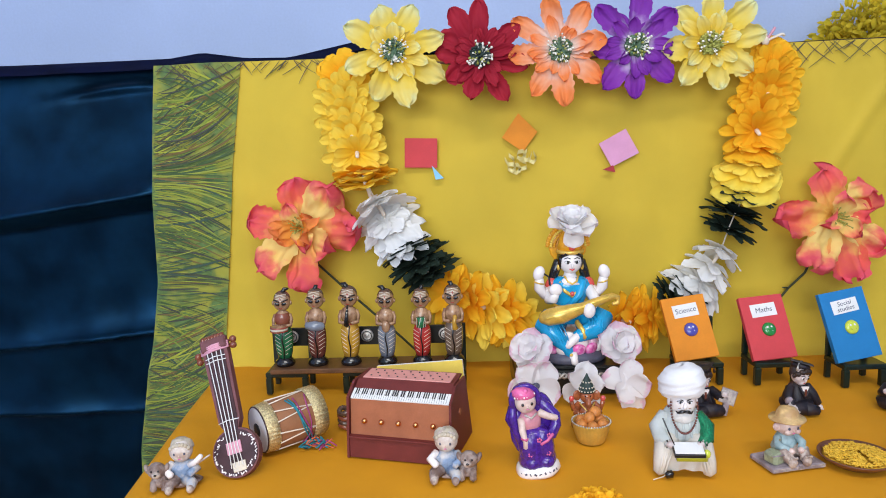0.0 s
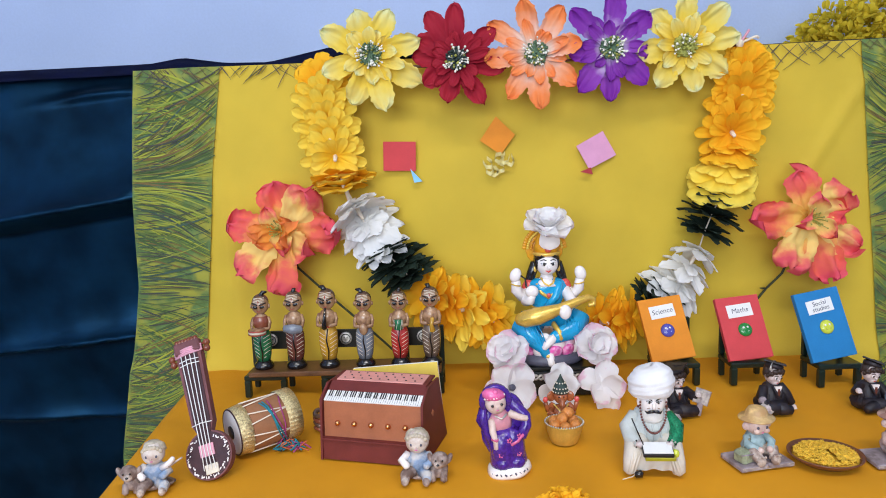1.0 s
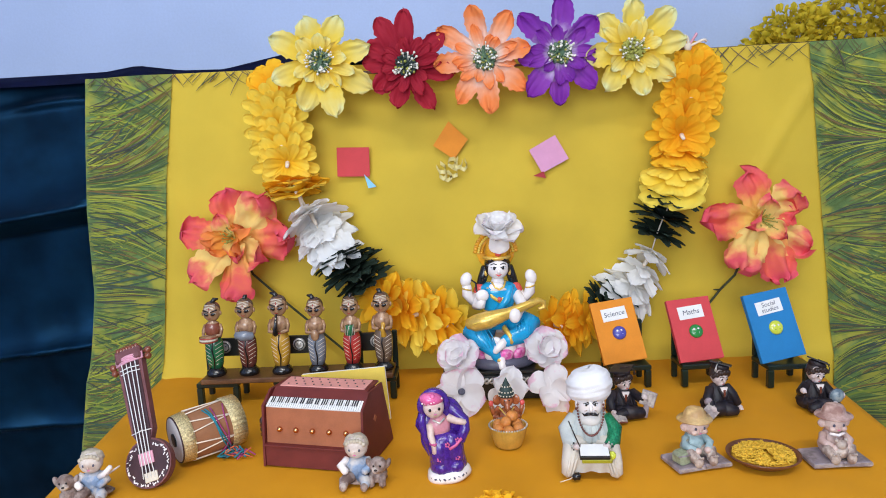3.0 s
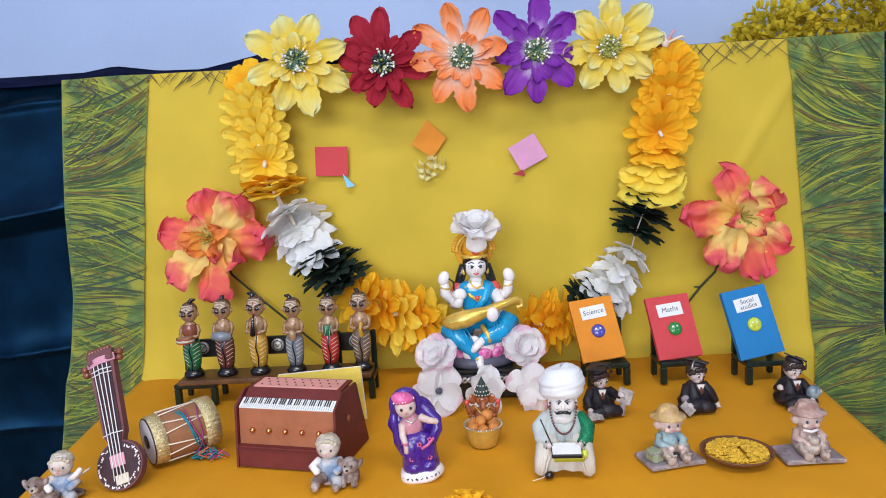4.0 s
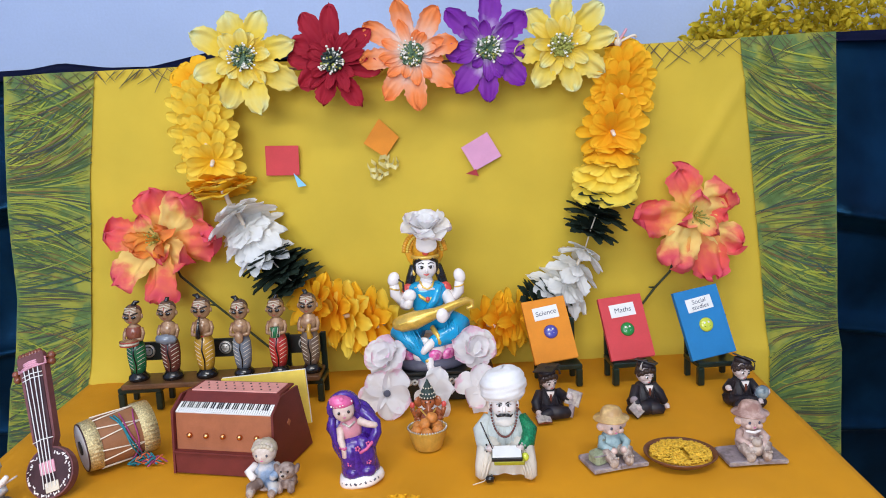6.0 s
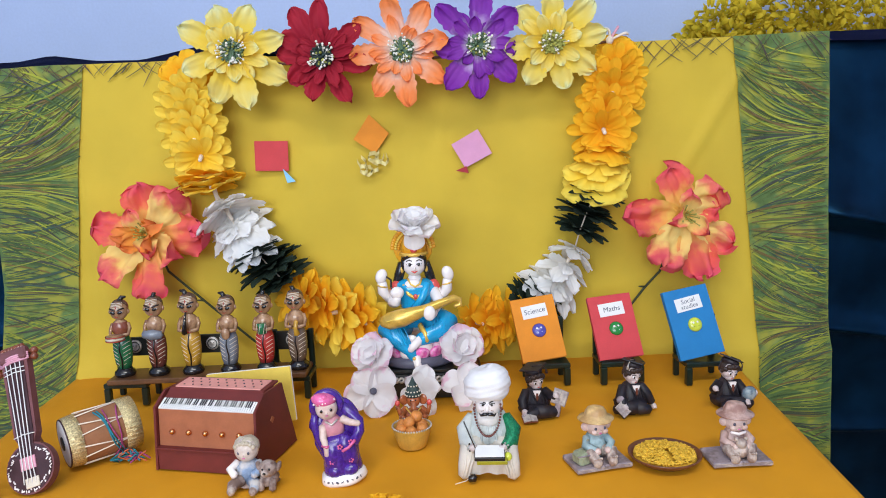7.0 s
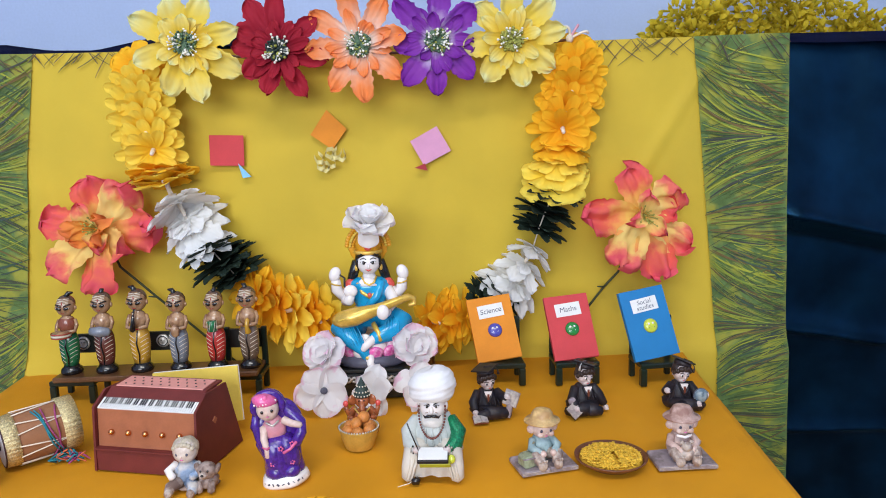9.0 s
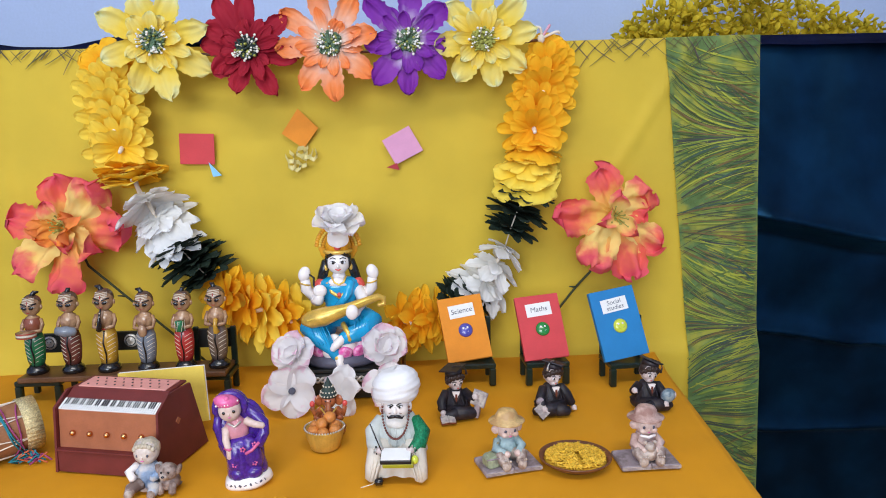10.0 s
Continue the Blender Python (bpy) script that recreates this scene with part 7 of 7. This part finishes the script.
    # what it holds
    if prop == "books":
        B = pose(0.0305, -0.016, 0.0285, -16, 14, -28)
        for e in (-1, 1):
            s.box((e * 0.0050, 0, 0), (0.0100, 0.0022, 0.0200), M_PAGES, rot=(0, 0, -e * 16), M=B)
            s.box((e * 0.0052, 0.0020, 0), (0.0106, 0.0012, 0.0210), M_PLATE, rot=(0, 0, -e * 16), M=B)
        s.box((0.0285, -0.012, 0.0110), (0.0080, 0.0120, 0.0190), M_PLATE, rot=(0, 10, -20))
        B = pose(-0.0125, -0.0290, 0.0062, 26, 0, 8)
        for e in (-1, 1):
            s.box((e * 0.0048, 0, 0.0008), (0.0096, 0.0120, 0.0024), M_PAGES, rot=(0, e * 10, 0), M=B)
        s.box((0, 0, -0.0016), (0.0205, 0.0130, 0.0020), M_BEADBR, M=B)
        s.ball((-0.0190, -0.0235, 0.0065), (0.0040, 0.0052, 0.0044), M_SKINRES, seg=10, rings=8)
    elif prop == "page":
        B = pose(-0.0215, -0.0215, 0.0112, -38, -26, 24)
        s.box((0, 0, 0), (0.0165, 0.0020, 0.0180), M_PAGES, M=B)
        s.box((0, 0.0020, 0), (0.0175, 0.0016, 0.0190), M_BLACKW, M=B)
        s.ball((-0.0210, -0.0120, 0.0200), (0.0060, 0.0050, 0.0058), M_PLATE, seg=12, rings=9, wob=0.1)
    else:
        s.ball((0.0225, -0.0150, 0.0215), (0.0098, 0.0070, 0.0100), M_GLOBE, seg=18, rings=12, wob=0.05)
        s.tube([(0.0225 + 0.0100 * math.cos(a), -0.0150, 0.0215 + 0.0102 * math.sin(a)) for a in [q * 0.5236 for q in range(12)]], 0.0009, M_SLATE, seg=5, closed=True)
        s.ball((0.0320, -0.0130, 0.0215), (0.0030, 0.0040, 0.0050), M_SKINRES, seg=9, rings=7)
    return tagged(s.make("graduate_figurine", M=pose(x, y, 0, 0, 0, turn) @ Matrix.Scale(scale, 4)), label, "figurine", "graduate figurines")


graduate(0.363, 0.732, 2, -7, 16, -3, "books", "seated resin graduate in a black gown holding open books", 1.02)
graduate(0.499, 0.734, 10, 6, 14, 12, "page", "seated resin graduate in a black gown with a silver tassel", 1.04)
graduate(0.635, 0.734, 2, 9, 12, 16, "globe", "seated resin graduate with tilted mortarboard and slate blue globe", 1.02)


def hat_child(x, y, turn, hat, shirt, extra, label):
    """A resin child in a brimmed hat seated on an open book."""
    s = Shape()
    for e in (-1, 1):
        s.box((e * 0.0165, 0, 0.0030), (0.033, 0.044, 0.0060), M_PLATE, rot=(0, e * 2.5, 0), bev=0.0015)
        for k in range(3):
            s.box((e * 0.0165, -0.0222, 0.0016 + 0.0014 * k), (0.0325, 0.0008, 0.0005), M_RESIN, bev=0.0001)
    s.ball((0, 0.006, 0.017), (0.0150, 0.0125, 0.0130), shirt, seg=18, rings=12, wob=0.06)
    s.lathe([(0.0135, 0.014), (0.0128, 0.026), (0.0095, 0.033), (0.0050, 0.036)], (0, 0.006, 0), shirt, seg=20, flutes=6, amp=0.03, squash=0.85)
    for e in (-1, 1):
        s.tube([(e * 0.0060, -0.002, 0.015), (e * 0.0125, -0.012, 0.017), (e * 0.0088, -0.019, 0.011)], [0.0072, 0.0070, 0.0056], M_RESIN, seg=12)
        s.ball((e * 0.0090, -0.0215, 0.0105), (0.0056, 0.0044, 0.0066), M_RESIN, seg=12, rings=9)
        for k in range(4):
            s.ball((e * 0.0090 - 0.0036 + 0.0024 * k, -0.0240, 0.0160), (0.0013, 0.0014, 0.0015), M_RESIN, seg=6, rings=5)
        s.tube([(e * 0.0105, 0.004, 0.030), (e * 0.0155, -0.004, 0.024), (e * 0.0080, -0.013, 0.021)], [0.0048, 0.0048, 0.0040], shirt, seg=9)
        s.ball((e * 0.0060, -0.0150, 0.0205), 0.0040, M_FACE, seg=9, rings=7)
        s.ball((e * 0.0142, 0.001, 0.0440), (0.0044, 0.0022, 0.0050), M_FACE, rot=(0, e * 20, e * 25), seg=10, rings=8)
        s.ball((e * 0.0062, -0.0075, 0.0400), (0.0040, 0.0030, 0.0034), M_FACE, seg=9, rings=7)
    s.ball((0, 0.002, 0.0445), (0.0128, 0.0122, 0.0122), M_FACE, seg=18, rings=13)
    eyes(s, (0, 0.002, 0.0445), 0.0125, M_SLATE, drop=0.06)
    s.ball((0, 0.005, 0.0480), (0.0130, 0.0112, 0.0100), M_BLONDE if hat is M_HATPINK else M_STRAW, seg=14, rings=10, wob=0.1)
    s.lathe([(0.0128, 0.0520), (0.0196, 0.0512), (0.0204, 0.0522), (0.0196, 0.0532), (0.0130, 0.0548), (0.0122, 0.0600), (0.0095, 0.0642), (0.0040, 0.0660), (0.0008, 0.0662)], (0, 0.003, 0), hat, seg=28, flutes=4, amp=0.02)
    if extra == "bag":
        s.box((-0.0200, -0.0060, 0.0125), (0.0190, 0.0190, 0.0150), M_OLIVE, rot=(4, -5, 12), bev=0.0045)
        s.tube([(-0.012, -0.004, 0.031), (-0.018, -0.003, 0.024), (-0.0205, -0.003, 0.019)], 0.0012, M_OLIVE, seg=6)
        s.tube([(-0.0290, -0.0145, 0.0165), (-0.0195, -0.0168, 0.0178), (-0.0105, -0.0145, 0.0175)], 0.0009, M_PLATE, seg=5)
    else:
        s.ball((0.0, -0.015, 0.0170), (0.0085, 0.0070, 0.0090), M_RESIN, seg=12, rings=9)
        s.ball((-0.0015, -0.0190, 0.0260), (0.0060, 0.0055, 0.0055), M_RESIN, seg=12, rings=9)
        for e in (-1, 1):
            s.ball((-0.0015 + e * 0.0052, -0.017, 0.0305), 0.0024, M_RESIN, seg=8, rings=6)
        s.tube([(-0.008, -0.006, 0.034), (0, -0.0085, 0.0325), (0.008, -0.006, 0.034)], 0.0018, M_SKINW, seg=6)
    return tagged(s.make("child_figurine", M=pose(x, y, 0, 0, 0, turn) @ Matrix.Scale(1.05, 4)), label, "figurine", "children in hats")


hat_child(0.414, 0.572, 13, M_STRAW, M_MINT, "bag", "resin child in a straw hat seated on an open book")
hat_child(0.577, 0.567, 1, M_HATPINK, M_PEACH, "bear", "resin child in a pink hat holding a toy bear")


def child_with_puppy(x, y, turn, flip, label, scale):
    s = Shape()
    f = flip
    s.ball((0, 0.004, 0.004), (0.026, 0.016, 0.005), M_PUPPY, seg=20, rings=8, wob=0.15)
    s.ball((-0.006 * f, 0.003, 0.0175), (0.0150, 0.0120, 0.0150), M_BABYBLUE, seg=18, rings=12, wob=0.10)
    s.ball((-0.006 * f, 0.001, 0.0430), (0.0134, 0.0128, 0.0134), M_PALE, seg=20, rings=14)
    eyes(s, (-0.006 * f, 0.001, 0.0425), 0.0128, M_SLATE, size=0.13)
    s.ball((-0.006 * f, 0.0040, 0.0462), (0.0138, 0.0122, 0.0115), M_BLONDE, seg=18, rings=12, wob=0.22)
    for k in range(7):
        s.ball((-0.006 * f - 0.0095 + 0.0032 * k, -0.0075 + 0.0007 * abs(k - 3), 0.0525 - 0.0005 * abs(k - 3) ** 2), (0.0032, 0.0028, 0.0030), M_BLONDE, seg=8, rings=6)
    for e in (-1, 1):
        s.tube([(-0.006 * f + e * 0.011, 0.002, 0.027), (-0.006 * f + e * 0.0175, -0.006, 0.022), (-0.006 * f + e * 0.010, -0.014, 0.019)], [0.0050, 0.0050, 0.0042], M_BABYBLUE if e > 0 else M_SKINW, seg=9)
        s.tube([(-0.006 * f + e * 0.006, -0.006, 0.010), (-0.006 * f + e * 0.013, -0.015, 0.008), (-0.006 * f + e * 0.012, -0.022, 0.006)], [0.0072, 0.0064, 0.0050], M_PUPPY if e < 0 else M_BABYBLUE, seg=10)
        s.ball((-0.006 * f + e * 0.012, -0.0235, 0.0055), (0.0045, 0.0055, 0.0050), M_RESIN, seg=9, rings=7)
    if f < 0:
        s.tube([(0.016, -0.004, 0.026), (0.024, -0.010, 0.032), (0.031, -0.012, 0.040)], [0.0040, 0.0036, 0.0028], M_SKINW, seg=9)
        s.tube([(0.025, -0.012, 0.030), (0.040, -0.008, 0.038)], [0.0016, 0.0012], M_RESIN, seg=6)
    # puppy
    px = 0.0185 * f
    s.ball((px, -0.002, 0.0115), (0.0105, 0.0125, 0.0105), M_PUPPY, seg=14, rings=10, wob=0.12)
    s.ball((px + 0.002 * f, -0.010, 0.0255), (0.0105, 0.0098, 0.0095), M_PUPPY, seg=16, rings=11, wob=0.06)
    s.ball((px + 0.001 * f, -0.0185, 0.0235), (0.0050, 0.0048, 0.0042), M_RESIN, seg=10, rings=8)
    s.ball((px + 0.001 * f, -0.0228, 0.0248), (0.0018, 0.0012, 0.0014), M_HAIR, seg=7, rings=5)
    for e in (-1, 1):
        s.ball((px + 0.002 * f + e * 0.0105, -0.008, 0.0265), (0.0032, 0.0045, 0.0068), M_PUPPY, rot=(0, e * 24, 0), seg=9, rings=7)
        s.ball((px + 0.002 * f + e * 0.0038, -0.0190, 0.0280), (0.0012, 0.0008, 0.0014), M_HAIR, seg=6, rings=5)
        s.tube([(px + e * 0.006, -0.010, 0.012), (px + e * 0.0065, -0.015, 0.003)], [0.0042, 0.0040], M_PUPPY, seg=9)
    return tagged(s.make("child_with_puppy", M=pose(x, y, 0, 0, 0, turn) @ Matrix.Scale(scale, 4)), label, "figurine", "children with puppies")


child_with_puppy(0.012, 0.550, -4, 1, "pale resin child in soft blue beside a brown puppy", 1.04)
child_with_puppy(-0.312, 0.536, 10, -1, "pale resin child playing beside a small grey puppy", 1.0)

# ---- bowl of flakes and plate of sweets ----
bowl = thing("clay_bowl", pose(0.493, 0.567, 0) @ Matrix.Diagonal((0.95, 0.95, 0.66, 1)), "shallow brown clay bowl full of yellow flakes", "bowl")
Shape().lathe([(0.026, 0), (0.030, 0.0015), (0.0405, 0.011), (0.0445, 0.0165), (0.0447, 0.0185), (0.0432, 0.0190), (0.0395, 0.0130), (0.028, 0.0045), (0.001, 0.004)], (0, 0, 0), M_BOWL, seg=56, cap=False).make("dish", bowl)
rnd, s = random.Random(19), Shape()
s.lathe([(0.0395, 0.0120), (0.034, 0.0140), (0.020, 0.0150), (0.0008, 0.0150)], (0, 0, 0), M_RICE, seg=32)
for i in range(1100):
    a, r = rnd.uniform(0, 6.28), 0.0362 * math.sqrt(rnd.random())
    if abs(r * math.cos(a) - 0.002) < 0.0036 and -0.030 < r * math.sin(a) < 0.004:
        continue
    z = 0.0150 + 0.0068 * (1 - (r / 0.04) ** 2) + rnd.uniform(0, 0.003)
    s.ball((r * math.cos(a), r * math.sin(a), z), (0.0040 * rnd.uniform(0.7, 1.2), 0.0013, 0.0009), M_RICE, rot=(rnd.uniform(-35, 35), rnd.uniform(-35, 35), rnd.uniform(0, 180)), seg=5, rings=4)
flakes = s.make("flake_fill", bowl, label="heap of golden yellow flakes")
flakes["kind"] = "stuff"

plate = thing("sweet_plate", pose(0.168, 0.446, 0), "small brown plate heaped with yellow-orange blossoms", "plate")
Shape().lathe([(0.022, 0), (0.025, 0.001), (0.034, 0.006), (0.035, 0.0075), (0.0335, 0.0075), (0.025, 0.003), (0.001, 0.003)], (0, 0, 0), M_BOWL, seg=40, cap=False).make("dish", plate)
s = Shape()
for i in range(90):
    a, r = rnd.uniform(0, 6.28), 0.029 * math.sqrt(rnd.random())
    z = 0.006 + 0.014 * (1 - (r / 0.032) ** 2)
    s.petal(frame_of((r * math.cos(a), r * math.sin(a), z), (math.cos(a) * r * 20, math.sin(a) * r * 20, 1)) @ pose(0, 0, 0, rnd.uniform(10, 50), 0, rnd.uniform(0, 360)), rnd.uniform(0.010, 0.015), 0.010, P_MARI, cup=0.5, curl=0.3, nu=4, nv=4, point=0.1)
s.make("petal_fill", plate, label="heap of marigold petals")["kind"] = "stuff"
